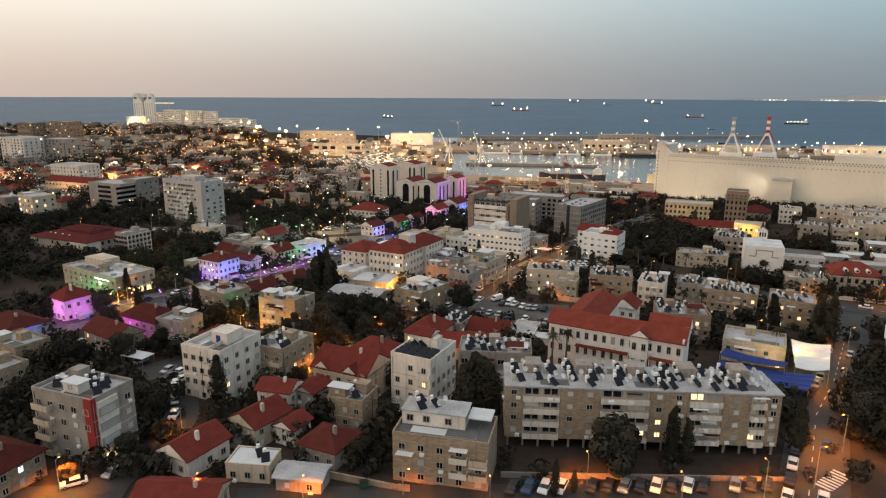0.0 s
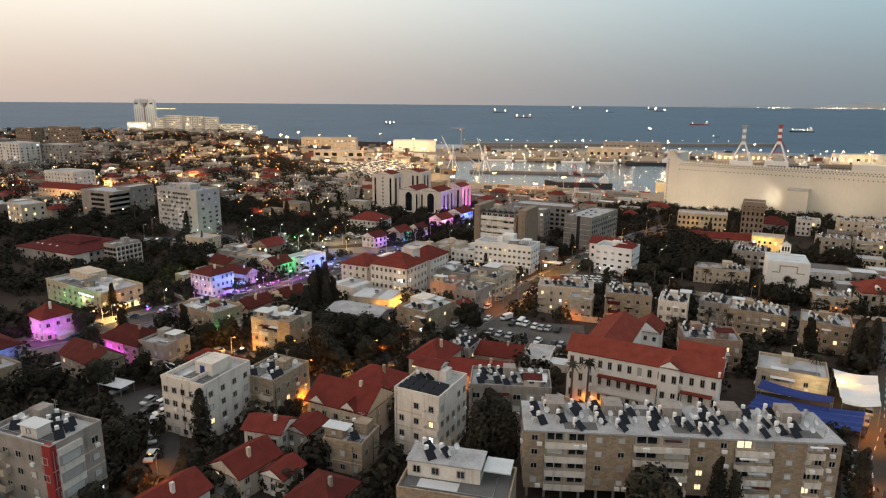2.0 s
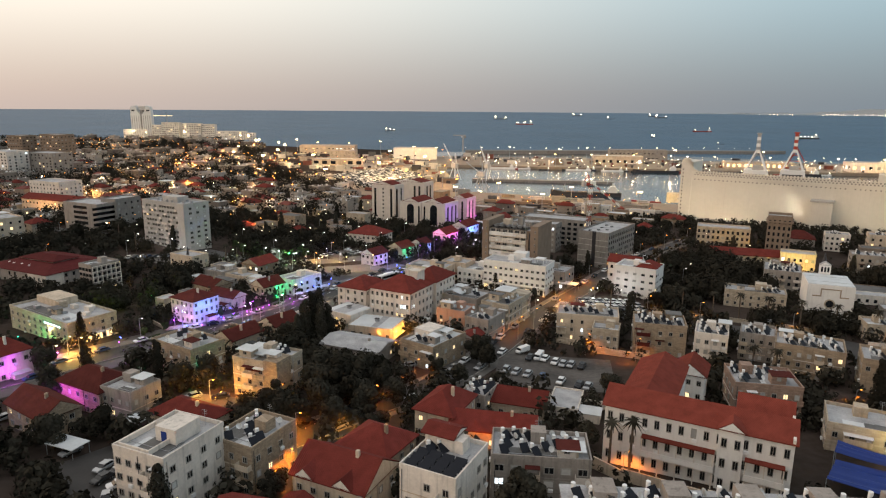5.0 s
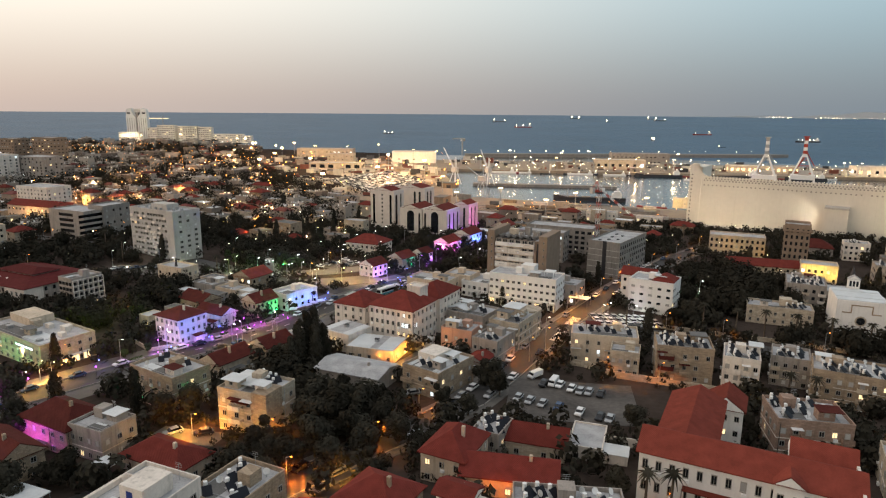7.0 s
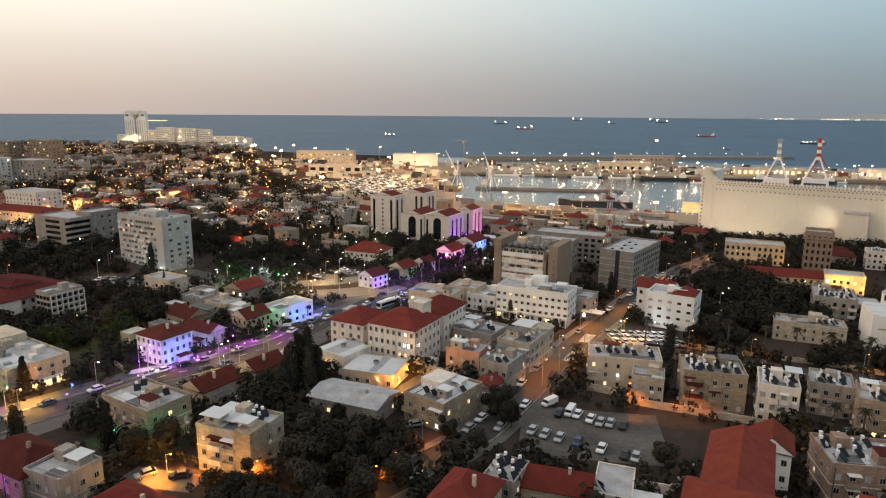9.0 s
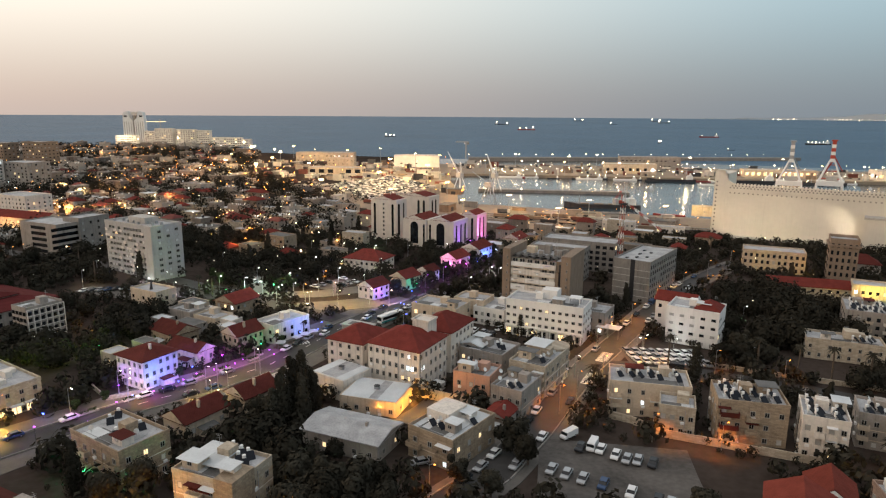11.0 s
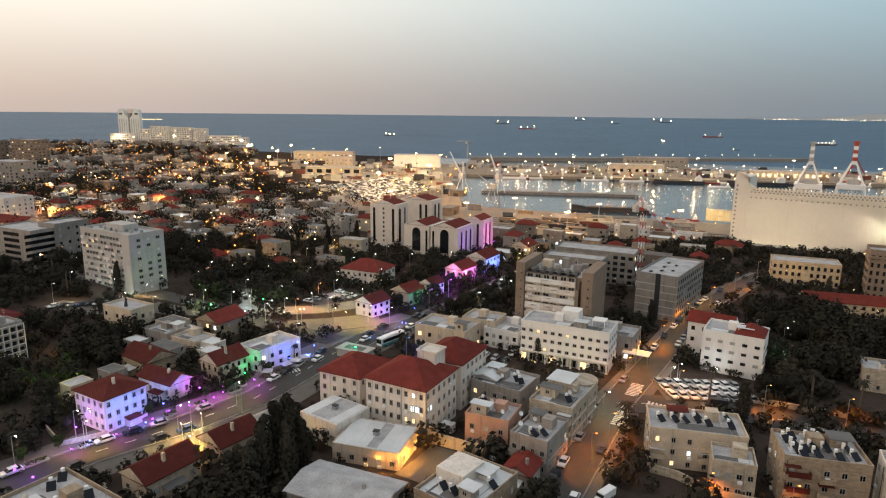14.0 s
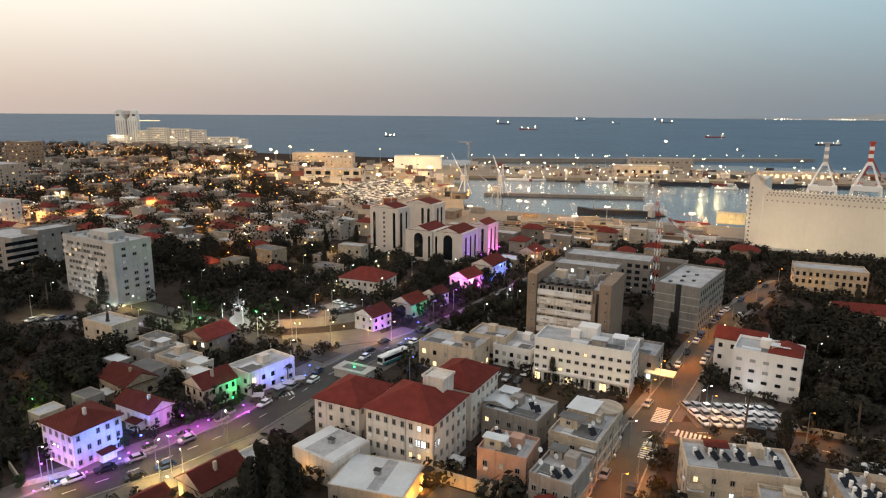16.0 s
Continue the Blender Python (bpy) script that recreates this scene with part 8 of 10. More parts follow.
THING_ROWS_C = [(-90, 352, 2.5, (0.3, 1.0, 0.2), 2200), (-72, 360, 2.5, (0.3, 1.0, 0.2), 1800), (-121, 262, 2.5, (0.6, 1.0, 0.1), 1500), (-113, 274, 2.5, (0.6, 1.0, 0.1), 1500), (-109.2, 284.8, 1.4, (0.5, 1.0, 0.1), 1100), (-104.0, 279.0, 1.4, (0.5, 1.0, 0.1), 800), (105, 305, 3, (0.4, 1.0, 0.5), 2400)]
for x, y, z, col, w in THING_ROWS_A + THING_ROWS_B + THING_ROWS_C:
    e = thing("floodlight", x, y, land(x, y), 0, "small coloured garden floodlight", "floodlight", "coloured floodlights")
    bm = bmesh.new()
    add_tube(bm, (0, 0, -0.3), (0, 0, z - 0.15), 0.05, 0.05, 6)
    part("post", bm, dark_metal, e)
    bm = bmesh.new()
    add_box(bm, -0.18, 0.18, -0.12, 0.12, z - 0.15, z + 0.1)
    part("housing", bm, {BLUE: bulb_blue, VIOLET: bulb_violet, MAGENTA: bulb_violet, PINK: bulb_violet, GREEN: bulb_green}.get(col, bulb_green), e)
    if col in (BLUE, GREEN, PINK) and y > 242:
        # turned to the facade behind
        lamp(None, x, y, land(x, y) + z + 0.35, col, w * 6.5, 0.2, 150, (x - 3.9, y + 3.2, land(x, y) + z + 0.8))
    elif 0.5 < z < 1:
        down_lamp(x, y, land(x, y) + z + 1.7, col, w * 1.8, 0.2, 150)
    else:
        lamp(None, x, y, land(x, y) + z + 0.35, col, w * 2.2, 0.2)
# lamps under eaves and in lit yards
LAMP_ROWS_K = [(-25.2, 241.5, 2.4, YELLOW, 1500), (-34.5, 248.0, 2.4, YELLOW, 1200), (-7.0, 245.0, 1.9, YELLOW, 1500), (-9.2, 239.6, 1.9, YELLOW, 1500), (-11.2, 234.4, 3.2, YELLOW, 1100), (-1.5, 240.0, 3.6, YELLOW, 900), (-55, 187.5, 2.6, YELLOW, 3800), (-51, 190.5, 2.2, DEEP, 3200), (-36.7, 182.8, 2.2, YELLOW, 2400), (-31, 175, 2.2, DEEP, 2200), (-16.1, 166.7, 2.2, YELLOW, 1500), (-24.5, 162.0, 2.2, DEEP, 1200), (78.5, 288.0, 3.5, COOL, 300), (-104.9, 223.8, 3.0, YELLOW, 4200), (-103.0, 229.5, 3.0, YELLOW, 3200), (-15.6, 237.6, 2.4, YELLOW, 1500), (-27.4, 203.7, 1.6, (0.45, 1.0, 0.55), 700), (-42.5, 119, 2.6, YELLOW, 300), (-26.2, 152.5, 2.5, YELLOW, 420), (-122.0, 303.0, 2.0, YELLOW, 1500), (-105.5, 239.6, 3.5, YELLOW, 1300), (92, 153.0, 4.0, WARM, 800), (98.8, 153.5, 6.4, YELLOW, 1900), (102, 148, 4.0, WARM, 700), (172, 334, 5, (1.0, 0.62, 0.12), 3200), (183, 330, 5, (1.0, 0.62, 0.12), 2400), (32, 289, 3, WARM, 420)]
LAMP_ROWS_L = [(22, 294.5, 3, WARM, 420), (44, 283, 3, WARM, 420), (26, 292, 3, WARM, 300), (38, 286, 3, WARM, 300), (-108, 238, 4, WARM, 1800), (-120, 236, 4, WARM, 1500), (12, 158, 3, ORANGE, 900), (11, 126, 3, WARM, 700), (-40, 286, 4, WARM, 500), (84, 203, 3, YELLOW, 900), (-131, 376, 4, COOL, 1800), (-144, 370, 4, COOL, 1400), (160, 394, 5, YELLOW, 1300), (178, 387, 5, YELLOW, 900)]
for x, y, z, col, w in LAMP_ROWS_K + LAMP_ROWS_L:
    lamp(None, x, y, land(x, y) + z, col, w, 0.25)

# ---------------------------------------------------------------- port, hospital, ships
def port():
    building("warehouse", -183, 1172, 96, 26, -3, 15, "long white port warehouse under floodlights", plaster_cream, floors=2, cols=(14, 3), lit=0.3, ww=3, z=3.3)
    building("warehouse", -29, 1078, 68, 26, -3, 17, "white floodlit port shed", terrace_white, floors=1, cols=(3, 2), ww=3, z=3.4, lit=0.0)
    building("warehouse", -132, 948, 72, 24, -5, 9, "low cream shed with dark doors", plaster_cream, floors=1, cols=(6, 2), ww=7, wh=5, z=3.4, lit=0.0, shut=0)
    building("warehouse", -140, 1050, 40, 20, -3, 14, "grey port store on the yard", plaster_cream, floors=3, cols=(6, 2), z=3.4)
    building("warehouse", 455, 940, 90, 22, -10, 9, "low pale quay shed with lit bays", plaster_cream, floors=1, cols=(12, 3), ww=3.5, wh=4, z=3.4, lit=0.7)
    building("warehouse", 270, 985, 70, 24, -10, 13, "pale quay shed in lamplight", plaster_cream, floors=1, cols=(7, 3), ww=4, wh=4, z=3.4, lit=0.15, shut=0)
    building("warehouse", 330, 1085, 90, 24, -6, 16, "grey port terminal on the quay", plaster_grey, floors=2, cols=(14, 3), ww=3, z=3.4, lit=0.1)
    building("warehouse", 222, 613, 20, 8, -23, 6, "small yellow-lit quay store on the apron", plaster_cream, floors=1, cols=(1, 1), z=3.3, lit=0)
    building("warehouse", 600, 900, 80, 24, -10, 12, "white quay shed with lit bays", plaster_white, floors=1, cols=(8, 3), ww=4, wh=4, z=3.4, lit=0.5)
    lamp(None, 216, 600, 9, (1.0, 0.72, 0.30), 9000, 0.6)
    # rows of new cars on the yard, too small to tell apart
    r = random.Random(9)
    bm = bmesh.new()
    for j in range(15):
        for i in range(44):
            if r.random() < 0.10 or (i % 15) == 14:
                continue
            x, y = -122 + 1.48 * i + 4.1 * j, 806 + 2.55 * i - 8.3 * j + (2.6 if j % 2 else 0)
            m = pose(x, y, 3.4, 0, 0, -30 + r.uniform(-2, 2))
            k = r.choice([0, 0, 0, 1, 1, 2, 1])
            add_box(bm, -2.1, 2.1, -0.85, 0.85, 0.3, 0.95, k, m)
            add_box(bm, -1.1, 1.5, -0.75, 0.75, 0.95, 1.45, 2 if r.random() < 0.5 else k, m)
    me = mesh_of("export_cars", bm, *CAR_PAINTS[:3])
    tagged(new("export_cars", me), "rows of new cars parked on the port yard", "cars", kind="stuff")
    # goods tracks behind the quay, with rakes of wagons
    tracks = tagged(new("rail_track"), "steel goods tracks on dark ballast", "railway", kind="structure")
    tracks.matrix_basis = pose(40, 612, 3.3, 0, 0, -24)
    for k in range(4):
        part("ballast", box(0, 190, -2.0 - 9 * k, 1.2 - 9 * k, 0, 0.12), asphalt, tracks)
        for q in (-1.1, 0.35):
            part("rail", box(0, 190, q - 0.06 - 9 * k, q + 0.06 - 9 * k, 0.12, 0.28), steel, tracks)
    for k, start, count in ((0, 34, 5), (1, 66, 7), (2, 20, 3), (2, 96, 5), (3, 60, 6)):
        for n in range(count):
            w = thing("goods_wagon", 0, 0, 0, 0, "flat goods wagon with a worn covered load", "wagon", "goods wagons")
            w.matrix_basis = tracks.matrix_basis @ pose(start + 14.2 * n, -0.4 - 9 * k, 0.28)
            part("chassis", box(-6.4, 6.4, -1.2, 1.2, 0.7, 1.1), dark_metal, w)
            part("load", box(-6.2, 6.2, -1.25, 1.25, 1.1, r.choice([1.6, 3.0, 3.4, 3.4])), r.choice([freight_red, concrete, plaster_grey, dark_metal, brown_render, concrete_pale]), w)
            for q in (-4.4, 4.4):
                part("bogie", box(q - 1.1, q + 1.1, -1.0, 1.0, 0.0, 0.7), rubber, w)
    for x, y, a, n in ((92, 596, -24, 2), (138, 572, -24, 1), (175, 560, -24, 2), (70, 628, -24, 1), (30, 646, -24, 2), (-20, 655, 66, 2), (155, 548, -24, 1), (-45, 700, 20, 2), (-15, 742, 20, 1), (0, 905, -5, 3), (25, 935, -5, 3), (-20, 965, -5, 2), (-70, 985, -5, 2), (-110, 1000, -5, 2), (12, 880, -5, 2), (-80, 965, 85, 3)):
        c = tagged(new("freight_container", mesh_of("freight_container", box(-6, 6, -1.25, 1.25, 0, 2.6 * n), r.choice([freight_red, plaster_grey, plaster_white, brown_render, concrete]))), "steel freight containers stacked on the quay", "container", "freight containers")
        c.matrix_basis = pose(x, y, 3.36, 0, 0, a)
    for x, y, w, d, h, wall, dk in ((128, 533, 22, 10, 7, plaster_white, roof_grey), (158, 515, 18, 9, 6, plaster_white, roof_grey), (-95, 640, 26, 12, 6, plaster_grey, roof_grey)):
        building("port_office", x, y, w, d, -24, h, "low pale port office beside the goods tracks", wall, floors=2, cols=(max(3, int(w / 3)), 2), z=3.3, lit=0.12, deck=dk)

    def mast(x, y, h, watts, col=WARM, z=3.4, heads=3):
        e = thing("floodlight_mast", x, y, z, 0, "tall steel floodlight mast of the port", "floodlight mast", "port masts")
        bm = bmesh.new()
        add_tube(bm, (0, 0, -0.5), (0, 0, h), 0.35, 0.2, 8)
        part("pole", bm, steel, e)
        for k in range(heads):
            bm = bmesh.new()
            # heads of the strongest masts are enlarged to stand in for glare
            bmesh.ops.create_icosphere(bm, subdivisions=1, radius=0.95 if watts > 25000 else 0.55, matrix=pose(1.3 * (k - 1), 0, h))
            part("lamp_head", bm, bulb_amber if col is not WARM else bulb_far_white, e)
        if watts:
            lamp(None, x, y, z + h - 2, col, watts * (1.9 if col is not WARM else 1.4), 0.8)
    AMBER, APRON = (1.0, 0.60, 0.26), (1.0, 0.48, 0.17)
    # some of the western masts are added only to brighten dull yard ground
    for x, y, h, w in ((-195, 1135, 22, 28000), (-140, 1115, 22, 26000), (-90, 1140, 24, 60000), (-30, 1040, 22, 60000), (5, 1010, 22, 50000), (-60, 930, 22, 90000), (-150, 850, 22, 60000), (-10, 830, 22, 80000), (-60, 760, 20, 40000), (-110, 700, 18, 26000), (10, 700, 16, 16000), (-40, 640, 16, 9000),
                       (60, 620, 14, 9000), (120, 590, 14, 9000), (170, 560, 14, 8000), (90, 560, 12, 12000), (20, 590, 14, 12000), (-250, 1230, 22, 60000), (-215, 860, 20, 50000), (-240, 1090, 20, 60000), (-300, 1040, 20, 40000), (-280, 950, 18, 30000), (-310, 1180, 22, 40000), (-230, 1000, 18, 30000)):
        mast(x, y, h, w * (0.25 if y > 1000 and x > -100 else 0.45 if y > 1000 else 2.0 if x < -55 else 1.25), AMBER if y > 720 else APRON)
    for k in range(17):
        x = 72 + 35 * k + (9 if k % 3 == 1 else -5)
        mast(x, (966 - 0.173 * (x - 62) if x < 363 else 914 - 0.157 * (x - 363)), 18, 9500 if k % 4 else 13000, WARM if k % 3 else AMBER, heads=2)
    for x, y in ((360, 1000), (120, 1060), (240, 1050), (190, 1010), (480, 975)):
        mast(x, y, 21, 13000, WARM)
    spots = [(60 + 31 * k, 1265 + 2 * k, 11) for k in range(19)]
    bulbs("breakwater_lamps", spots, bulb_far_white, 0.8, "string of lamps along the breakwater")
    r = random.Random(4)
    bulbs("quay_lamps", [(x, 1000 - 0.15 * x + r.uniform(-40, 70), r.uniform(6, 16)) for x in [r.uniform(20, 700) for _ in range(70)]], bulb_far_white, 0.6, "work lamps along the far quay")
    edge = [(x, (963 - 0.173 * (x - 62) if x < 363 else 911 - 0.157 * (x - 363)) + r.uniform(1, 6), r.uniform(8, 13)) for x in [70 + 11 * k + r.uniform(-4, 4) for k in range(52)]]
    bulbs("quay_edge_lamps", edge[::2], bulb_quay, 0.42, "bright white lamps along the far quay edge")
    bulbs("quay_edge_amber_lamps", edge[1::2], bulb_quay_amber, 0.42, "amber lamps along the far quay edge")
    for k in range(30):
        # stacked freight on the far quay
        x = r.uniform(70, 620)
        y = 990 - 0.165 * x + r.uniform(0, 50)
        c = tagged(new("freight_container", mesh_of("freight_container", box(-6, 6, -1.25, 1.25, 0, 2.6 * r.choice([1, 2, 2, 3])), r.choice([freight_red, plaster_grey, plaster_white, dark_metal, concrete]))), "steel freight containers stacked on the quay", "container", "freight containers")
        c.matrix_basis = pose(x, y, 3.4, 0, 0, r.choice([-10, 80]))
    bulbs("yard_lamps", [(r.uniform(-300, 30), r.uniform(640, 1180), r.uniform(7, 16)) for _ in range(80)], bulb_far, 0.8, "orange work lamps over the port yard")
    bulbs("rail_lamps", [(r.uniform(20, 190), r.uniform(520, 620) - 0.3 * 60, r.uniform(8, 12)) for _ in range(30)], bulb_far, 0.5, "orange lamps beside the tracks")

    def portal_crane(x, y, h, ang, paint, label, jib=(18, 14)):
        e = thing("harbour_crane", x, y, 3.4, ang, label, "crane", "harbour cranes")
        bm = bmesh.new()
        for a in (-1, 1):
            for c in (-1, 1):
                add_tube(bm, (5 * a, 5 * c, 0), (1.6 * a, 1.6 * c, h * 0.45), 0.55, 0.45, 6)
        part("portal", bm, paint, e)
        part("machine_house", box(-3, 4, -2.4, 2.4, h * 0.45, h * 0.62), plaster_white, e)
        bm = bmesh.new()
        for a in (-1, 1):
            add_tube(bm, (-1.2, 1.1 * a, h * 0.62), (-0.4, 0.5 * a, h), 0.35, 0.3, 6)
        for k in range(5):
            z = h * (0.66 + 0.07 * k)
            add_tube(bm, (-1, -1, z), (-0.8, 1, z + h * 0.06), 0.2, 0.2, 5)
        part("tower", bm, paint, e)
        bm = bmesh.new()
        for a in (-1, 1):
            add_tube(bm, (2.5, 0.9 * a, h * 0.6), (jib[0], 0.2 * a, h * 0.6 + jib[1]), 0.35, 0.25, 6)
        for k in range(7):
            q = k / 7
            add_tube(bm, (2.5 + (jib[0] - 2.5) * q, 0.9 * (1 - q) + 0.1, h * 0.6 + jib[1] * q), (2.5 + (jib[0] - 2.5) * (q + 0.14), -0.9 * (1 - q) - 0.1, h * 0.6 + jib[1] * (q + 0.14)), 0.15, 0.15, 5)
        part("jib", bm, paint, e)

    def tall_crane(x, y, h, paint):
        e = thing("silo_crane", x, y, 3.4, -30, "tall unloading crane with splayed legs behind the silo", "crane", "silo cranes")
        for a in (-1, 1):
            for c in (-1, 1):
                bm = bmesh.new()
                add_tube(bm, (11 * a, 7 * c, 0), (9.0 * a, 6 * c, h * 0.42), 0.9, 0.8, 6)
                add_tube(bm, (9.0 * a, 6 * c, h * 0.42), (1.6 * a, 1.5 * c, h * 0.74), 0.75, 0.55, 6)
                part("leg", bm, white_enamel, e)
        for z in (0.5, 0.6, 0.68):
            q = 1.6 + 7.4 * (0.74 - z) / 0.32
            bm = bmesh.new()
            add_tube(bm, (-q, -q * 0.6, h * z), (q, q * 0.6, h * z), 0.3, 0.3, 5)
            add_tube(bm, (-q, q * 0.6, h * z), (q, -q * 0.6, h * z), 0.3, 0.3, 5)
            part("cross_tie", bm, paint, e)
        for k in range(6):
            z0, z1 = h * (0.72 + 0.046 * k), h * (0.72 + 0.046 * (k + 1))
            part("tower_section", box(-1.7 + 0.06 * k, 1.7 - 0.06 * k, -1.7, 1.7, z0, z1), paint if k % 2 else white_enamel, e)
        part("mast_head", box(-2.3, 2.3, -2.3, 2.3, h * 0.995, h * 1.01), paint, e)
        part("machine_house", box(-9.5, 9.5, -6.5, 6.5, h * 0.41, h * 0.47), white_enamel, e)
        part("counterweight", box(-3, 6, -3, 3, h * 0.47, h * 0.53), concrete_pale, e)
        bm = bmesh.new()
        add_tube(bm, (0, 0, h * 0.72), (-7, -3, h * 0.50), 0.6, 0.4, 6)
        add_tube(bm, (1, 0, h * 0.80), (8, 3, h * 0.60), 0.5, 0.4, 6)
        part("boom", bm, paint, e)

    portal_crane(25, 772, 30, 130, white_enamel, "white harbour crane with a raised jib", (20, 22))
    portal_crane(62, 770, 30, 120, white_enamel, "white harbour crane with a folded jib", (16, 20))
    portal_crane(50, 700, 26, 150, steel, "grey harbour crane on the apron", (18, 10))
    e = thing("hammerhead_crane", 55, 1268, 3.0, 0, "grey hammerhead crane standing behind the breakwater", "crane")
    part("mast", box(-1.3, 1.3, -1.3, 1.3, 0, 30), steel, e)
    part("jib", box(-19, 5, -1.0, 1.0, 29, 31), steel, e)
    part("counterweight", box(2, 5.4, -1.4, 1.4, 25.5, 29), concrete, e)
    part("cab", box(-3.2, -1.3, -1.2, 1.2, 26, 28.6), white_enamel, e)
    tall_crane(289, 612, 60, steel)
    tall_crane(319, 606, 61, rust_red)
    # construction crane by the concrete frames
    e = thing("tower_crane", 88, 392, land(88, 392), 20, "red and white lattice tower crane", "crane")
    for k in range(13):
        bm = bmesh.new()
        for a, c in ((-1, -1), (1, -1), (1, 1), (-1, 1)):
            add_tube(bm, (0.8 * a, 0.8 * c, 3 * k), (0.8 * a, 0.8 * c, 3 * k + 3), 0.14, 0.14, 4)
        add_tube(bm, (-0.8, -0.8, 3 * k), (0.8, -0.8, 3 * k + 3), 0.1, 0.1, 4)
        add_tube(bm, (0.8, 0.8, 3 * k), (-0.8, 0.8, 3 * k + 3), 0.1, 0.1, 4)
        part("mast_section", bm, rust_red if k % 2 else white_enamel, e)
    part("cab", box(0.9, 2.6, -1.2, 0.6, 35.0, 37.2), white_enamel, e)
    part("turntable", box(-1.6, 1.6, -1.6, 1.6, 34.4, 35.2), dark_metal, e)
    part("counterweight", box(-5.2, -3.6, -1.3, 1.3, 34.6, 37.6), concrete_pale, e)
    part("winch", box(-3.4, -1.2, -1.0, 1.0, 35.2, 36.6), rust_red, e)
    bm = bmesh.new()
    for c in (-0.7, 0.7):
        add_tube(bm, (0, c, 35.2), (-1.8, c * 0.4, 41.0), 0.16, 0.12, 5)
        add_tube(bm, (-4.6, c, 37.0), (-1.8, c * 0.4, 41.0), 0.12, 0.1, 5)
    part("a_frame", bm, rust_red, e)
    for k in range(8):
        # lattice of the lowered jib, striped
        a, c = Vector((1.5, 0, 35.6)), Vector((16.0, -9.0, 22.5))
        p0, p1 = a.lerp(c, k / 8), a.lerp(c, (k + 1) / 8)
        bm = bmesh.new()
        for q in ((0, 0.55, 0.3), (0.3, -0.45, 0.3), (0, 0, -0.5)):
            add_tube(bm, p0 + Vector(q), p1 + Vector(q), 0.13, 0.13, 4)
        add_tube(bm, p0 + Vector((0, 0.55, 0.3)), p1 + Vector((0, 0, -0.5)), 0.09, 0.09, 4)
        add_tube(bm, p0 + Vector((0, 0, -0.5)), p1 + Vector((0.3, -0.45, 0.3)), 0.09, 0.09, 4)
        part("jib_section", bm, rust_red if k % 2 else white_enamel, e)
    # crates, lorries, sheds and stacked freight standing about the quays
    yard = [(-126, 806), (-53, 926), (-2, 765), (-70, 690)]
    bm = bmesh.new()
    stuffs = (freight_red, plaster_white, plaster_grey, dark_metal, brown_render, concrete_pale, roof_dark)
    for poly, n in (([(-200, 690), (-60, 660), (20, 690), (18, 800), (5, 955), (-60, 1140), (-320, 1140)], 330), ([(70, 975), (360, 922), (880, 842), (880, 950), (560, 1030), (200, 1110), (-40, 1130)], 430), ([(-55, 640), (46, 655), (205, 588), (180, 540), (20, 600)], 24)):
        for _ in range(n):
            x, y = r.uniform(min(q[0] for q in poly), max(q[0] for q in poly)), r.uniform(min(q[1] for q in poly), max(q[1] for q in poly))
            if not inside(x, y, poly) or inside(x, y, yard):
                continue
            m = pose(x, y, 3.38, 0, 0, r.choice([-8, -8, 82, -24, 66]) + r.uniform(-4, 4))
            kind, c = r.random(), r.randrange(len(stuffs))
            if kind < 0.4:
                add_box(bm, -6, 6, -1.25, 1.25, 0, 2.6 * r.choice([1, 1, 2, 3]), c, m)
            elif kind < 0.65:
                add_box(bm, -5, 3, -1.25, 1.25, 1.0, 3.6, c, m)
                add_box(bm, 3.3, 5.4, -1.2, 1.2, 0.5, 3.0, 1, m)
                add_box(bm, -4.8, 5.2, -1.1, 1.1, 0.0, 0.9, 3, m)
            elif kind < 0.85:
                w, d, h = r.uniform(3, 9), r.uniform(3, 6), r.uniform(2.5, 6)
                add_box(bm, -w, w, -d, d, 0, h, r.choice([1, 2, 4, 5]), m)
                add_box(bm, -w - 0.4, w + 0.4, -d - 0.4, d + 0.4, h, h + 0.3, r.choice([5, 6, 2]), m)
                add_box(bm, -w * 0.3, w * 0.3, -d - 0.06, -d, 0, h * 0.6, 3, m)
            else:
                for k in range(4):
                    u, v = r.uniform(-5, 5), r.uniform(-5, 5)
                    add_box(bm, u - 1.2, u + 1.2, v - 1, v + 1, 0, r.uniform(1, 2.4), r.randrange(len(stuffs)), m)
    me = mesh_of("port_cargo", bm, *stuffs)
    tagged(new("port_cargo", me), "crates, lorries, sheds and stacked freight strewn over the quays", "cargo", kind="stuff")


port()


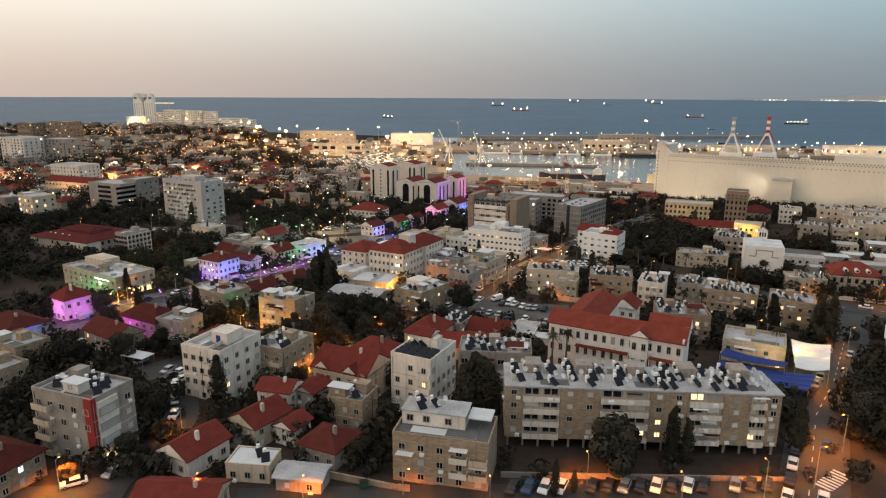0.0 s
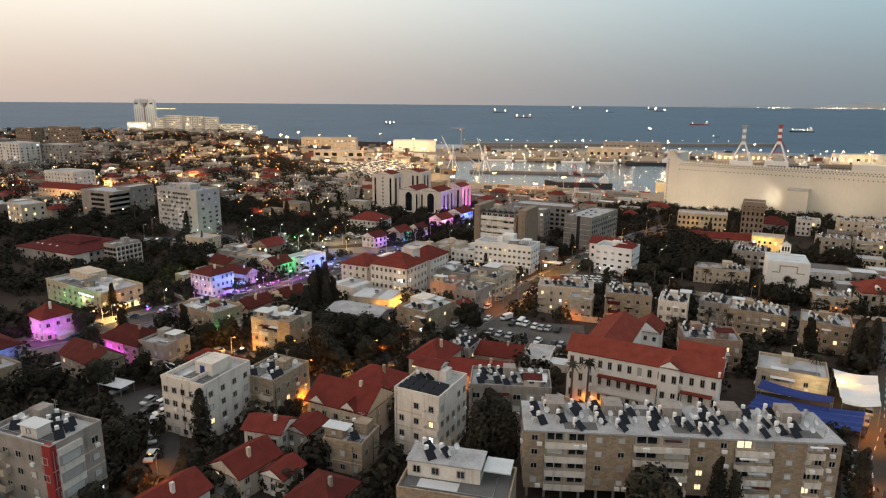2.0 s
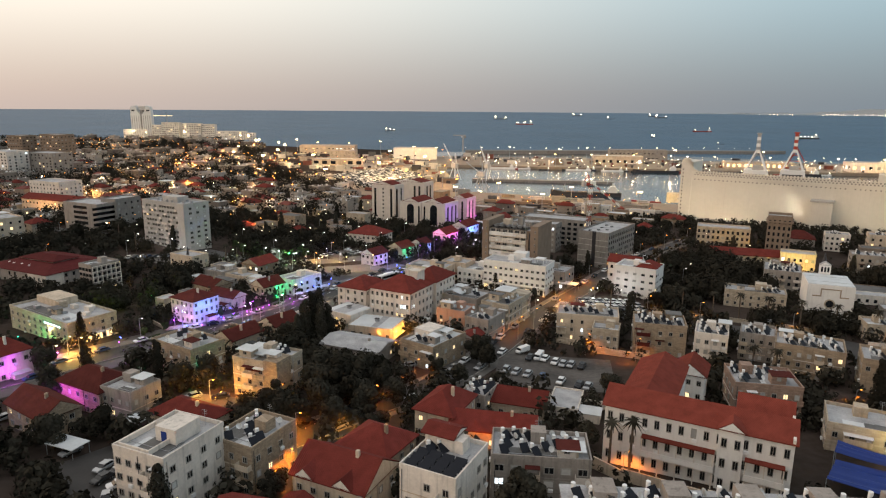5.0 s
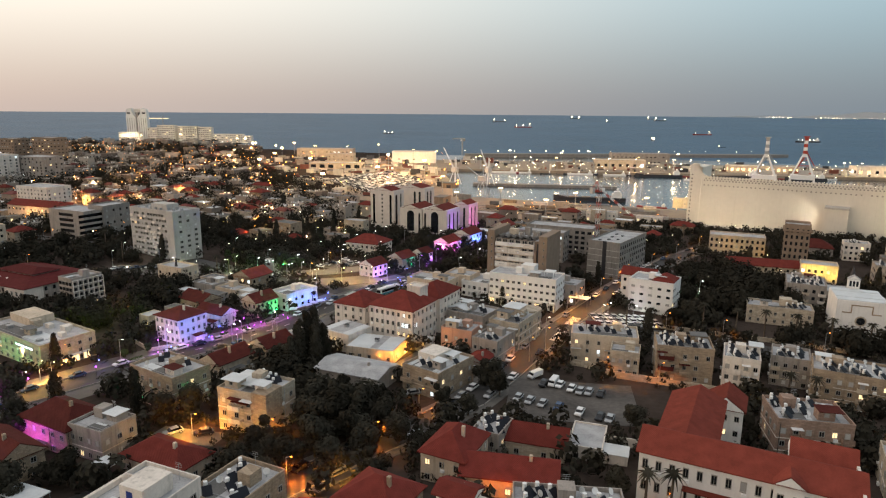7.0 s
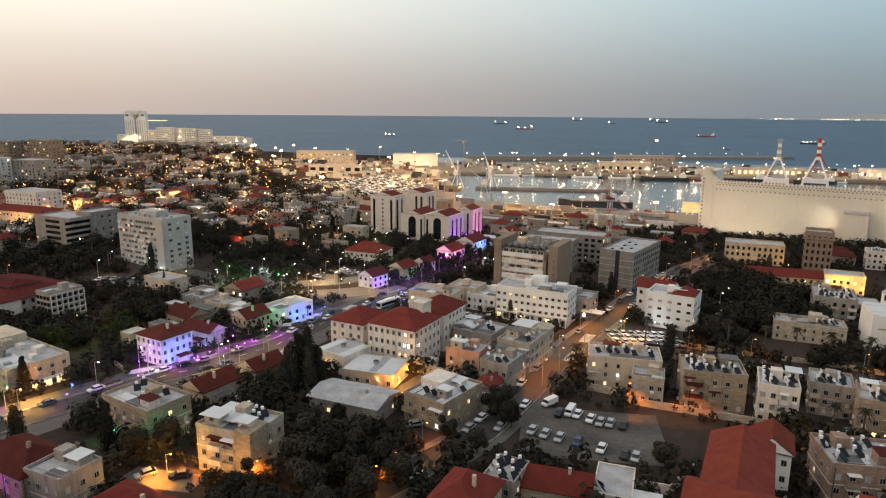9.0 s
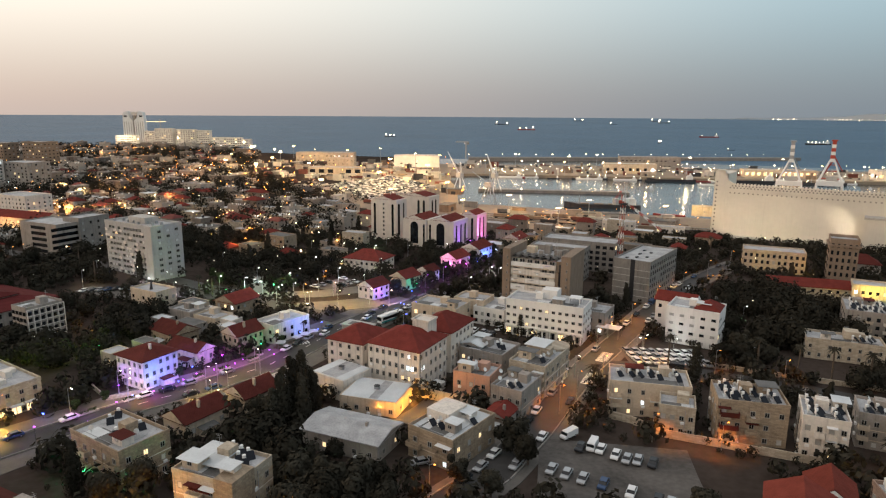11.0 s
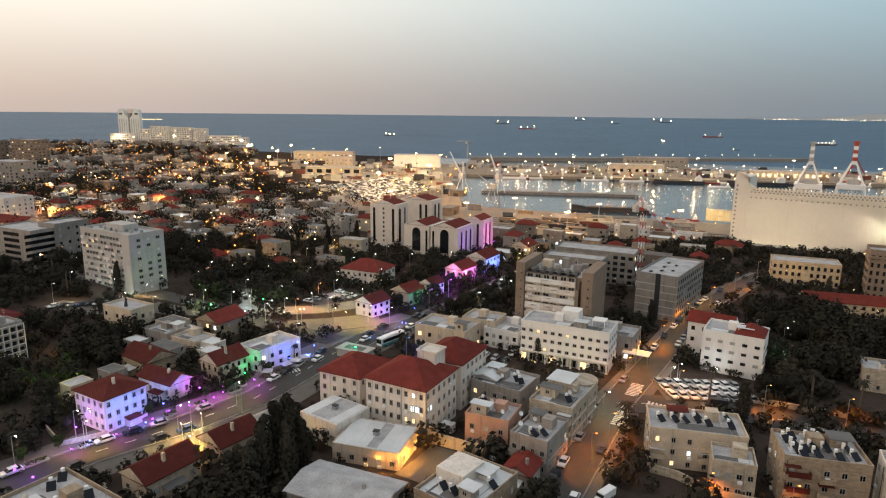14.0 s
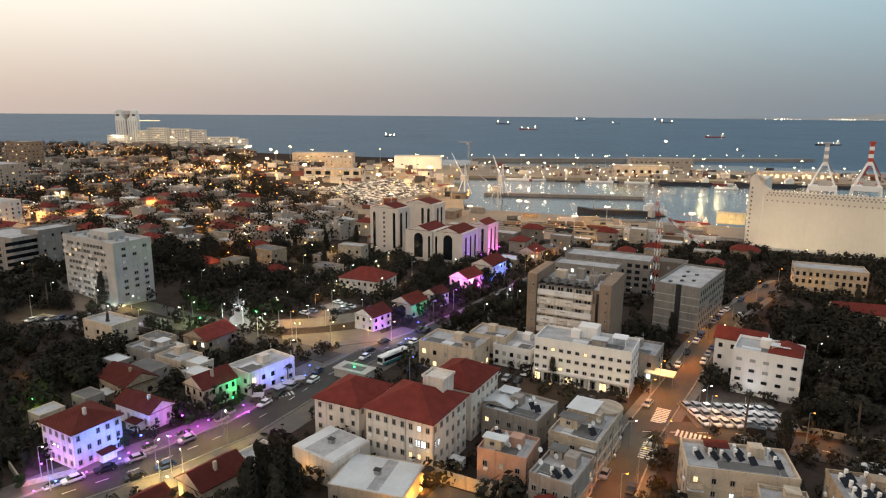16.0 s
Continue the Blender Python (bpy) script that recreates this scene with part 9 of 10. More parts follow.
def hospital():
    z = 4.0
    b = thing("hospital_tower", -710, 1640, z, 8, "tall white hospital tower of two tapering ribbed wings", "hospital")
    for side in (-1, 1):
        bm = bmesh.new()
        prof = [(2.0, 0), (23.5, 0), (23.5, 60), (21.5, 77), (12, 79.5), (8.5, 66), (2.0, 58)]
        lo, hi = [bm.verts.new((side * u, -11, v)) for u, v in prof], [bm.verts.new((side * u, 11, v)) for u, v in prof]
        for k in range(len(prof)):
            q = (k + 1) % len(prof)
            bm.faces.new((lo[k], lo[q], hi[q], hi[k]))
        bm.faces.new(lo)
        bm.faces.new(hi[::-1])
        bmesh.ops.recalc_face_normals(bm, faces=bm.faces[:])
        part("shaft", bm, terrace_white, b)
        part("crown_window", box(side * 17 - 3.5, side * 17 + 3.5, -11.3, -11, 66, 70), dark_metal, b)
        for k in range(4):
            u = side * (5.5 + 4.9 * k)
            part("window_strip", box(u - 0.5, u + 0.5, -11.25, -11, 4, 56), plaster_grey, b)
    part("core", box(-2.5, 2.5, -7, 9, 0, 70), plaster_grey, b)
    part("lift_head", box(-6, 6, -4, 9, 70, 78), plaster_white, b)
    for x, y, w, h, lit in ((-712, 1600, 46, 24, 0.10), (-662, 1612, 22, 34, 0.04), (-632, 1618, 40, 40, 0.10), (-584, 1624, 44, 38, 0.16), (-545, 1628, 30, 36, 0.05), (-492, 1630, 70, 20, 0.10), (-452, 1634, 30, 16, 0.06)):
        building("hospital_block", x, y, w, 22, 3, h, "white hospital block with lit window bands", plaster_white, floors=max(3, int(h / 4.2)), cols=(max(4, int(w / 5)), 3), ww=3.2, wh=1.5, lit=lit, z=z, sides=(0,), shut=0.1)
    for x, y, w in ((-680, 1572, 26000), (-590, 1575, 34000), (-510, 1585, 16000), (-440, 1585, 16000), (-715, 1580, 26000)):
        lamp(None, x, y, 24, (1.0, 0.80, 0.50), w, 1.5)
    bulbs("hospital_lamps", [(-676, 1575, 22), (-588, 1580, 25), (-460, 1590, 16), (-440, 1585, 16), (-365, 1400, 16), (-372, 1402, 15), (-300, 1300, 16), (-280, 1262, 15)], bulb_amber, 2.6, "strong floodlights about the hospital")
    # a crane over the hospital works; its jib glows in place of lamplight on it
    e = thing("tower_crane", -655, 1650, z, 0, "pale tower crane over the hospital works, its jib glowing to look lit", "crane")
    part("mast", box(-0.9, 0.9, -0.9, 0.9, 0, 62), steel, e)
    part("jib", box(-34, 14, -0.7, 0.7, 55, 56.6), jib_glow, e)
    building("office_tower", -555, 1005, 40, 24, -20, 36, "dark distant tower with lamps on its roof", brown_render, floors=8, cols=(7, 4), ww=2.2, lit=0.1, sides=(0, 1))
    building("office_tower", -610, 1010, 30, 24, -20, 34, "dark distant apartment tower on the slope", brown_render, floors=8, cols=(6, 4), ww=2.2, lit=0.1, sides=(0, 1))


hospital()


def ship(x, y, z, length, ang, hull, label, lights=6, bright=True):
    e = thing("ship", x, y, z, ang, label, "ship")
    L_, W = length / 2, length * 0.065
    bm = bmesh.new()
    add_prism(bm, [(-L_, -W * 0.75), (L_ * 0.6, -W), (L_ * 0.85, -W * 0.6), (L_, 0), (L_ * 0.85, W * 0.6), (L_ * 0.6, W), (-L_, W * 0.75)], -1.5, length * 0.035)
    for v in bm.verts:
        # the rail rises to the bow and a little to the stern
        if v.co.z > 0:
            v.co.z += length * (0.035 * smooth(0.4, 1.0, v.co.x / L_) + 0.015 * smooth(0.5, 1.0, -v.co.x / L_))
    part("hull", bm, hull, e)
    bm = bmesh.new()
    add_box(bm, -L_ * 0.88, -L_ * 0.62, -W * 0.6, W * 0.6, length * 0.035, length * 0.115)
    add_box(bm, -L_ * 0.84, -L_ * 0.68, -W * 0.7, W * 0.7, length * 0.115, length * 0.14)
    add_box(bm, -L_ * 0.80, -L_ * 0.74, -W * 0.2, W * 0.2, length * 0.14, length * 0.18)
    part("superstructure", bm, white_enamel, e)
    if length > 40:
        bm = bmesh.new()
        for k in range(3):
            u = -L_ * 0.4 + L_ * 0.36 * k
            add_box(bm, u, u + L_ * 0.24, -W * 0.55, W * 0.55, length * 0.035, length * 0.055)
        part("hatch", bm, brown_render, e)
    bm = bmesh.new()
    add_tube(bm, (-L_ * 0.6, 0, length * 0.17), (-L_ * 0.6, 0, length * 0.24), 0.5, 0.3, 6)
    part("mast", bm, steel, e)
    if length > 40:
        bm = bmesh.new()
        add_tube(bm, (L_ * 0.6, 0, length * 0.05), (L_ * 0.6, 0, length * 0.16), 0.5, 0.3, 6)
        part("foremast", bm, steel, e)
    for k in range(lights):
        bm = bmesh.new()
        s = (0.0008 if bright else 0.0005) * math.hypot(x, y)
        bmesh.ops.create_icosphere(bm, subdivisions=1, radius=s, matrix=pose(-L_ * 0.75 + 1.5 * L_ * k / max(1, lights - 1), 0, length * (0.16 if k == 0 else 0.09) + s))
        part("deck_lamp", bm, bulb_far_white, e)


def ships():
    for x, y, length, ang, hull, n, br in ((-140, 2109, 40, 40, hull_dark, 3, True), (328, 3292, 70, 10, hull_dark, 2, True), (361, 2663, 70, 180, hull_red, 3, True), (850, 3945, 60, 0, hull_dark, 2, True), (900, 3371, 40, 0, hull_dark, 1, True), (1288, 3883, 60, 0, hull_dark, 2, True),
                                           (1228, 3576, 70, 0, hull_dark, 2, True), (610, 1846, 34, 60, hull_dark, 3, True), (863, 2129, 62, 180, hull_red, 2, False), (991, 1758, 66, 180, hull_dark, 6, False), (679, 1568, 20, 10, hull_dark, 1, False)):
        ship(x, y, sea_z(math.hypot(x, y - 60)), length, ang, hull, "distant ship riding at anchor with deck lamps", n, br)
    ship(151, 669, 0.3, 68, 168, hull_dark, "dark low-lying freighter moored at the quay", 0)
    ship(196, 622, 0.3, 26, 158, hull_red, "red and white tug moored at the quay", 1, False)
    r = random.Random(12)
    for k in range(16):
        x = 70 + 30 * k + r.uniform(-8, 8)
        y = (963 - 0.173 * (x - 62) if x < 363 else 911 - 0.157 * (x - 363)) - r.uniform(5, 12)
        ship(x, y, 0.3, r.uniform(14, 28), 170 + r.uniform(-8, 8), r.choice([hull_dark, white_enamel, hull_red]), "small harbour boat tied up along the far quay", 1, False)
    for x, y, l in ((300, 905, 60), (390, 890, 70), (200, 925, 34), (245, 918, 30), (480, 875, 50), (330, 860, 26), (95, 945, 40)):
        ship(x, y, 0.3, l, 170, hull_dark if l > 40 else white_enamel, "small vessel moored along the far quay", 2, False)


ships()


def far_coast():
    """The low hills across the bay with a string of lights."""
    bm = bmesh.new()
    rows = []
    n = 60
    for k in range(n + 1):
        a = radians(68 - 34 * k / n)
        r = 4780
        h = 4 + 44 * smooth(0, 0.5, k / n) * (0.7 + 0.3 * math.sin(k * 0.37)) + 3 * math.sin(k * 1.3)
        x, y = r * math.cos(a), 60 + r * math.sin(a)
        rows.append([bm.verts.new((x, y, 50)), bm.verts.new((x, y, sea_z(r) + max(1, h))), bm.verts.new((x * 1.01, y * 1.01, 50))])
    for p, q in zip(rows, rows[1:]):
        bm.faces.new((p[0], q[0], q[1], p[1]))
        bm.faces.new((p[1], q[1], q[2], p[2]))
    # the pale blue-grey base colour stands in for the haze over the bay
    setting("backdrop_hills", bm, mat("haze_tinted_hills", (0.40, 0.45, 0.50), 1.0, 0.1, 0.002), "low hills across the bay, haze put into their pale colour", "hills")
    r = random.Random(2)
    spots = []
    for k in range(70):
        a = radians(r.choice([r.uniform(61, 63.5), r.uniform(57, 59.5), r.uniform(54, 57)]))
        spots.append((4700 * math.cos(a), 60 + 4700 * math.sin(a), 57 + r.uniform(-1, 4)))
    bulbs("coast_lamps", spots, bulb_far_white, 1.5, "string of town lights across the bay")


far_coast()

# ---------------------------------------------------------------- cars
def along(pts, side, start, stop, step, chance, r, turn=0.0):
    run = 0.0
    for (x0, y0), (x1, y1) in zip(pts, pts[1:]):
        n = math.hypot(x1 - x0, y1 - y0)
        a = math.atan2(y1 - y0, x1 - x0)
        s = (-run) % step
        while s < n:
            if start < run + s < stop and r.random() < chance:
                car(x0 + (x1 - x0) * s / n - math.sin(a) * side, y0 + (y1 - y0) * s / n + math.cos(a) * side, math.degrees(a) + turn + r.uniform(-3, 3), r.choice([0, 0, 1, 1, 2, 2, 2, 3]), r.random() < 0.015)
            s += step
        run += n


rc = random.Random(6)
along(AVENUE, 3.7, 30, 230, 6.0, 0.45, rc)
along(AVENUE, -3.7, 30, 330, 6.2, 0.38, rc)
along(AVENUE, 1.2, 120, 330, 27, 0.5, rc)
along(AVENUE, -1.2, 120, 330, 23, 0.6, rc)
along(STREET_B, 3.0, 10, 330, 6.5, 0.45, rc)
along(STREET_B, -3.0, 10, 330, 7.5, 0.4, rc)
along(STREET_C, 1.6, 14, 200, 26, 0.6, rc)
along(STREET_C, -4.4, 40, 200, 7, 0.5, rc)
along(ROAD_R, 3.6, 10, 130, 6.2, 0.7, rc)
along(ROAD_R, -1.5, 10, 130, 21, 0.6, rc)
along(FRONT, 4.6, 44, 141, 2.75, 0.8, rc, 62)
along(FRONT, -5.0, 0, 51, 5.5, 0.4, rc)
along(LEFT_LANE, 2.0, 3, 60, 8, 0.6, rc)
for x, y, p in ((25.2, 208.1, 1), (28.1, 206.1, 1), (31.7, 203.9, 3), (36.2, 200.5, 0), (40.4, 197.5, 2), (42.4, 196.3, 1), (30.7, 219.7, 2), (35.0, 218.7, 0), (37.6, 216.1, 0), (39.5, 214.3, 1), (41.7, 213.7, 1), (22.5, 210, 1), (44.5, 212.5, 2)):
    car(x, y, 62, p)
car(29.3, 225.5, 40, 0, True)
car(33.4, 220.0, 62, 0, True)
for j in range(3):
    for i in range(9):
        car(59.5 + 2.55 * i + 0.4 * j, 282.8 - 0.35 * i - 4.4 * j, 98, rc.choice([0, 0, 0, 1]), lift=0.34)
for x, y, a, p in ((-54.5, 145.5, 40, 0), (-51, 150, 60, 1), (-95, 175, 60, 1), (-36.5, 176, 30, 2), (-22, 208, 20, 1), (-15, 203, 100, 0), (-12, 199, 100, 1), (-9, 195, 100, 2), (-5, 213, 20, 1), (12, 303, 62, 0), (15, 301, 62, 1), (18, 299, 62, 2), (21, 305, 62, 0)):
    car(x, y, a, p)


# ---------------------------------------------------------------- walls and fences
def garden_wall(pts, h, material, label, t=0.3):
    cx, cy = pts[0]
    e = thing("garden_wall", cx, cy, land(cx, cy), 0, label, "wall")
    for (x0, y0), (x1, y1) in zip(pts, pts[1:]):
        n = math.hypot(x1 - x0, y1 - y0)
        zm = min(land(x0, y0), land(x1, y1)) - land(cx, cy)
        part("wall_panel", box(0, n, -t / 2, t / 2, zm - 0.6, zm + h + 0.4), material, e, at=pose(x0 - cx, y0 - cy, 0, 0, 0, math.degrees(math.atan2(y1 - y0, x1 - x0))))


garden_wall([(41.5, 236.3), (46, 233.5), (52, 225.8), (58, 223.0), (70, 217.5), (82, 212)], 1.6, stone_pale, "cream stone garden wall in street light")
garden_wall([(33, 153), (37, 148), (50, 140.5), (58, 136.5), (63, 134.5)], 2.2, plaster_cream, "plastered school yard wall")
garden_wall([(141, 233.0), (158, 226.5), (170, 221), (186, 214)], 1.1, plaster_white, "white fence wall of a villa garden beside the boulevard")
garden_wall([(80, 271.5), (96, 264), (122, 253), (137, 243)], 1.2, stone_pale, "long low stone park wall beside the street")
garden_wall([(-6.1, 249.6), (5.2, 243.4), (6.6, 240.5)], 2.6, plaster_cream, "tall plastered yard wall in warm light")
garden_wall([(-14, 103.5), (0, 98.8), (2, 98.4)], 1.0, stone, "low stone wall by the street")
garden_wall([(18, 103.0), (68, 101.0)], 0.7, concrete, "low concrete wall in front of the flats")
garden_wall([(-96, 255), (-88, 247), (-80, 252)], 0.9, stone_pale, "stone wall along the promenade")
garden_wall([(32, 186), (44, 182), (52, 190)], 2.0, plaster_white, "white yard wall by the car park")

# ---------------------------------------------------------------- street furniture
def zebra(x, y, ang, n, length, pitch=1.0):
    """Painted stripes across a street."""
    e = tagged(new("crosswalk"), "white painted stripes of a street crossing", "crosswalk", kind="structure")
    e.matrix_basis = pose(x, y, land(x, y) + 0.30, 0, 0, ang)
    me = mesh_of("stripe", box(-0.27, 0.27, -length / 2, length / 2, 0, 0.02), road_paint)
    for k in range(n):
        part("stripe", me, None, e, at=pose((k - (n - 1) / 2) * pitch, 0, 0))


zebra(51.4, 278.4, 60, 9, 3.4)
zebra(55.2, 267.6, -30, 8, 3.4)
zebra(42.4, 260.9, 62, 8, 3.2)
zebra(-47.5, 290.0, 30, 9, 3.0)
zebra(76.5, 101.0, 35, 8, 3.0)


def lane_line(name, pts, offset, dash, gap, stop, label):
    """Dashed paint along a street."""
    e = tagged(new(name), label, "road marking", kind="structure")
    x0, y0 = pts[0]
    e.location = (x0, y0, 0)
    me = mesh_of("dash", box(0, dash, -0.08, 0.08, 0, 0.02), road_paint)
    for (xa, ya), (xb, yb) in zip(pts, pts[1:]):
        n, a = math.hypot(xb - xa, yb - ya), math.atan2(yb - ya, xb - xa)
        for k in range(int(n / (dash + gap))):
            s = k * (dash + gap)
            x, y = xa + s * math.cos(a) - offset * math.sin(a), ya + s * math.sin(a) + offset * math.cos(a)
            if y < stop:
                z0, z1 = land(x, y), land(x + dash * math.cos(a), y + dash * math.sin(a))
                part("dash", me, None, e, at=pose(x - x0, y - y0, max(z0, z1) + 0.30, 0, math.degrees(math.atan2(z0 - z1, dash)), math.degrees(a)))


lane_line("lane_marking", AVENUE[3:10], 0.0, 2.5, 3.5, 345, "white dashed centre line of the avenue")
lane_line("lane_marking", STREET_C, 0.0, 2.5, 4.0, 290, "white dashed centre line of the cross street")
lane_line("lane_marking", ROAD_R[1:], 0.6, 2.0, 3.0, 190, "white dashed centre line of the east road")


def kerb(name, pts, side, h, label):
    """A raised stone edge between road and pavement."""
    e = tagged(new(name), label, "kerb", kind="structure")
    x0, y0 = pts[0]
    e.location = (x0, y0, 0)
    for (xa, ya), (xb, yb) in zip(pts, pts[1:]):
        n, a = math.hypot(xb - xa, yb - ya), math.atan2(yb - ya, xb - xa)
        x, y = xa - side * math.sin(a), ya + side * math.cos(a)
        z0, z1 = land(x, y), land(x + n * math.cos(a), y + n * math.sin(a))
        part("kerb_stone", box(0, n, -0.15, 0.15, -0.4, h), concrete, e, at=pose(x - x0, y - y0, z0 + 0.2, 0, math.degrees(math.atan2(z0 - z1, n)), math.degrees(a)))


kerb("kerb_avenue", AVENUE, 4.95, 0.2, "pale stone kerb along the avenue")
kerb("kerb_avenue_east", AVENUE, -4.95, 0.2, "pale stone kerb along the avenue")
kerb("kerb_street", STREET_B, 4.15, 0.22, "pale stone kerb along the street")
kerb("kerb_street_east", STREET_B, -4.15, 0.22, "pale stone kerb along the street")


def parasol(x, y, h, r):
    e = thing("parasol", x, y, land(x, y) + 0.1, rng.uniform(0, 90), "square white canvas parasol over terrace tables", "parasol", "terrace parasols")
    bm = bmesh.new()
    add_tube(bm, (0, 0, 0), (0, 0, h), 0.04, 0.04, 6)
    part("pole", bm, steel, e)
    bm = bmesh.new()
    lo = [bm.verts.new((r * a, r * c, h - 0.5)) for a, c in ((-1, -1), (1, -1), (1, 1), (-1, 1))]
    top = bm.verts.new((0, 0, h + 0.15))
    for k in range(4):
        bm.faces.new((lo[k], lo[(k + 1) % 4], top))
    bmesh.ops.solidify(bm, geom=bm.faces[:], thickness=0.04)
    part("canopy", bm, canvas, e)


TABLE = None


def terrace_table(x, y):
    global TABLE
    m = pose(x, y, land(x, y) + 0.1, 0, 0, rng.uniform(0, 90))
    if TABLE:
        copy_thing(TABLE, m)
        return
    TABLE = thing("terrace_table", 0, 0, 0, 0, "small wooden terrace table with benches", "table", "terrace tables")
    TABLE.matrix_basis = m
    part("tabletop", box(-0.6, 0.6, -0.4, 0.4, 0.70, 0.75), bark, TABLE)
    part("pedestal", box(-0.08, 0.08, -0.08, 0.08, 0, 0.70), dark_metal, TABLE)
    for s in (-0.85, 0.85):
        part("bench", box(-0.6, 0.6, s - 0.18, s + 0.18, 0, 0.45), bark, TABLE)


A37 = radians(53)
for i in range(9):
    for j in range(2):
        u, v = -2.0 + 1.9 * i, -0.9 + 1.9 * j
        terrace_table(-51.0 + u * math.cos(A37) + v * math.sin(A37), 287.6 + u * math.sin(A37) - v * math.cos(A37))
for u, v in ((-1.5, 0.4), (5.2, 0.5), (8.8, 0.3), (12.6, 0.4)):
    parasol(-51.0 + u * math.cos(A37) + v * math.sin(A37), 287.6 + u * math.sin(A37) - v * math.cos(A37), 2.7, 1.5)


def bus(x, y, ang):
    e = thing("bus", x, y, land(x, y) + 0.24, ang, "long city bus in white and teal on the avenue", "bus")
    bm = box(-5.8, 5.8, -1.25, 1.25, 0.35, 3.0)
    bmesh.ops.bevel(bm, geom=bm.edges[:], offset=0.15, segments=2, affect="EDGES")
    part("body", bm, CAR_PAINTS[0], e)
    part("roof_unit", box(-2.5, 1.5, -0.8, 0.8, 3.0, 3.25), white_enamel, e)
    teal = mat("teal_paint", (0.02, 0.22, 0.24), 0.35, 0.05)
    part("skirt", box(-5.7, 5.7, -1.27, 1.27, 0.5, 1.1), teal, e)
    for s in (-1, 1):
        part("window_band", box(-5.2, 5.2, 1.255 * s - 0.02, 1.255 * s + 0.02, 1.4, 2.5), glass_dark, e)
    part("windscreen", box(-5.83, -5.79, -1.05, 1.05, 1.2, 2.6), glass_dark, e)
    for wx in (-3.8, 3.4):
        for wy in (-1.1, 1.1):
            bm = bmesh.new()
            add_tube(bm, (wx, wy - 0.16, 0.48), (wx, wy + 0.16, 0.48), 0.48, 0.48, 14)
            part("wheel", bm, rubber, e)


bus(-18.2, 316.0, 50)


def underpass_house():
    x, y = -28.6, 303.5
    e = thing("underpass_entry", x, y, land(x, y), -28, "low concrete entry house with a green-lit roof", "kiosk")
    part("wall", box(-5.2, 5.2, -2.6, 2.6, -0.5, 2.6), concrete_pale, e)
    part("roof", box(-5.6, 5.6, -3.0, 3.0, 2.6, 2.9), concrete_pale, e)
    part("roof_well", box(-3.4, 3.4, -1.5, 1.5, 2.904, 2.95), roof_dark, e)
    lamp(None, x, y, land(x, y) + 4.6, GREEN, 420, 0.2)
    bm = bmesh.new()
    add_box(bm, -0.2, 0.2, -0.15, 0.15, 2.95, 3.25)
    part("green_lamp", bm, bulb_green, e)


underpass_house()


def carport(x, y, w, d, ang, h):
    e = thing("carport", x, y, land(x, y), ang, "open carport under a white sheet roof", "carport")
    part("sheet_roof", box(-w / 2, w / 2, -d / 2, d / 2, h, h + 0.15), roof_white, e)
    for a in (-1, 1):
        for c in (-1, 1):
            bm = bmesh.new()
            add_tube(bm, (a * (w / 2 - 0.2), c * (d / 2 - 0.2), -0.4), (a * (w / 2 - 0.2), c * (d / 2 - 0.2), h), 0.07, 0.07, 6)
            part("post", bm, steel, e)


carport(-71.2, 158.9, 7.5, 4.2, -22, 2.5)
carport(-63.0, 171.0, 4.5, 3.2, -25, 2.4)
carport(58.2, 299.0, 8.0, 5.0, -30, 3.4)
for x, y, a, p in ((-57.1, 150.3, 60, 0), (-60.5, 152.0, 70, 1), (-58.5, 147.5, 62, 2), (-70.5, 158.5, 60, 1), (-50.5, 188.5, 20, 2), (-57.5, 189.0, 40, 1)):
    car(x, y, a, p)


def roof_sculpture():
    x, y = -111.1, 329.0
    bm = bmesh.new()
    add_tube(bm, (0, 0, 0), (0, 0, 0.4), 0.7, 0.6, 8)
    add_tube(bm, (0, 0, 0.4), (0.15, 0, 2.2), 0.55, 0.4, 8)
    add_tube(bm, (0.15, 0, 2.2), (0.1, 0, 3.6), 0.5, 0.12, 8)
    me = mesh_of("roof_sculpture", bm, dark_metal)
    ob = tagged(new("roof_sculpture", me), "dark upright abstract sculpture on a flat roof", "sculpture")
    ob.location = (x, y, land(x, y) + 8.1)


roof_sculpture()


def bin_box(x, y, ang):
    e = thing("waste_container", x, y, land(x, y) + 0.2, ang, "green wheeled waste container at the kerb", "waste bin", "waste containers")
    part("bin_body", box(-0.65, 0.65, -0.5, 0.5, 0.15, 1.15), MATS.get("bin_green") or mat("bin_green", (0.02, 0.07, 0.035), 0.5, 0.15), e)
    part("lid", box(-0.68, 0.68, -0.53, 0.53, 1.15, 1.25), rubber, e)


for x, y, a in ((22, 100.4, 0), (24, 100.4, 0), (-6, 99.8, 10), (-44.0, 111, 60), (66, 104, 20)):
    bin_box(x, y, a)


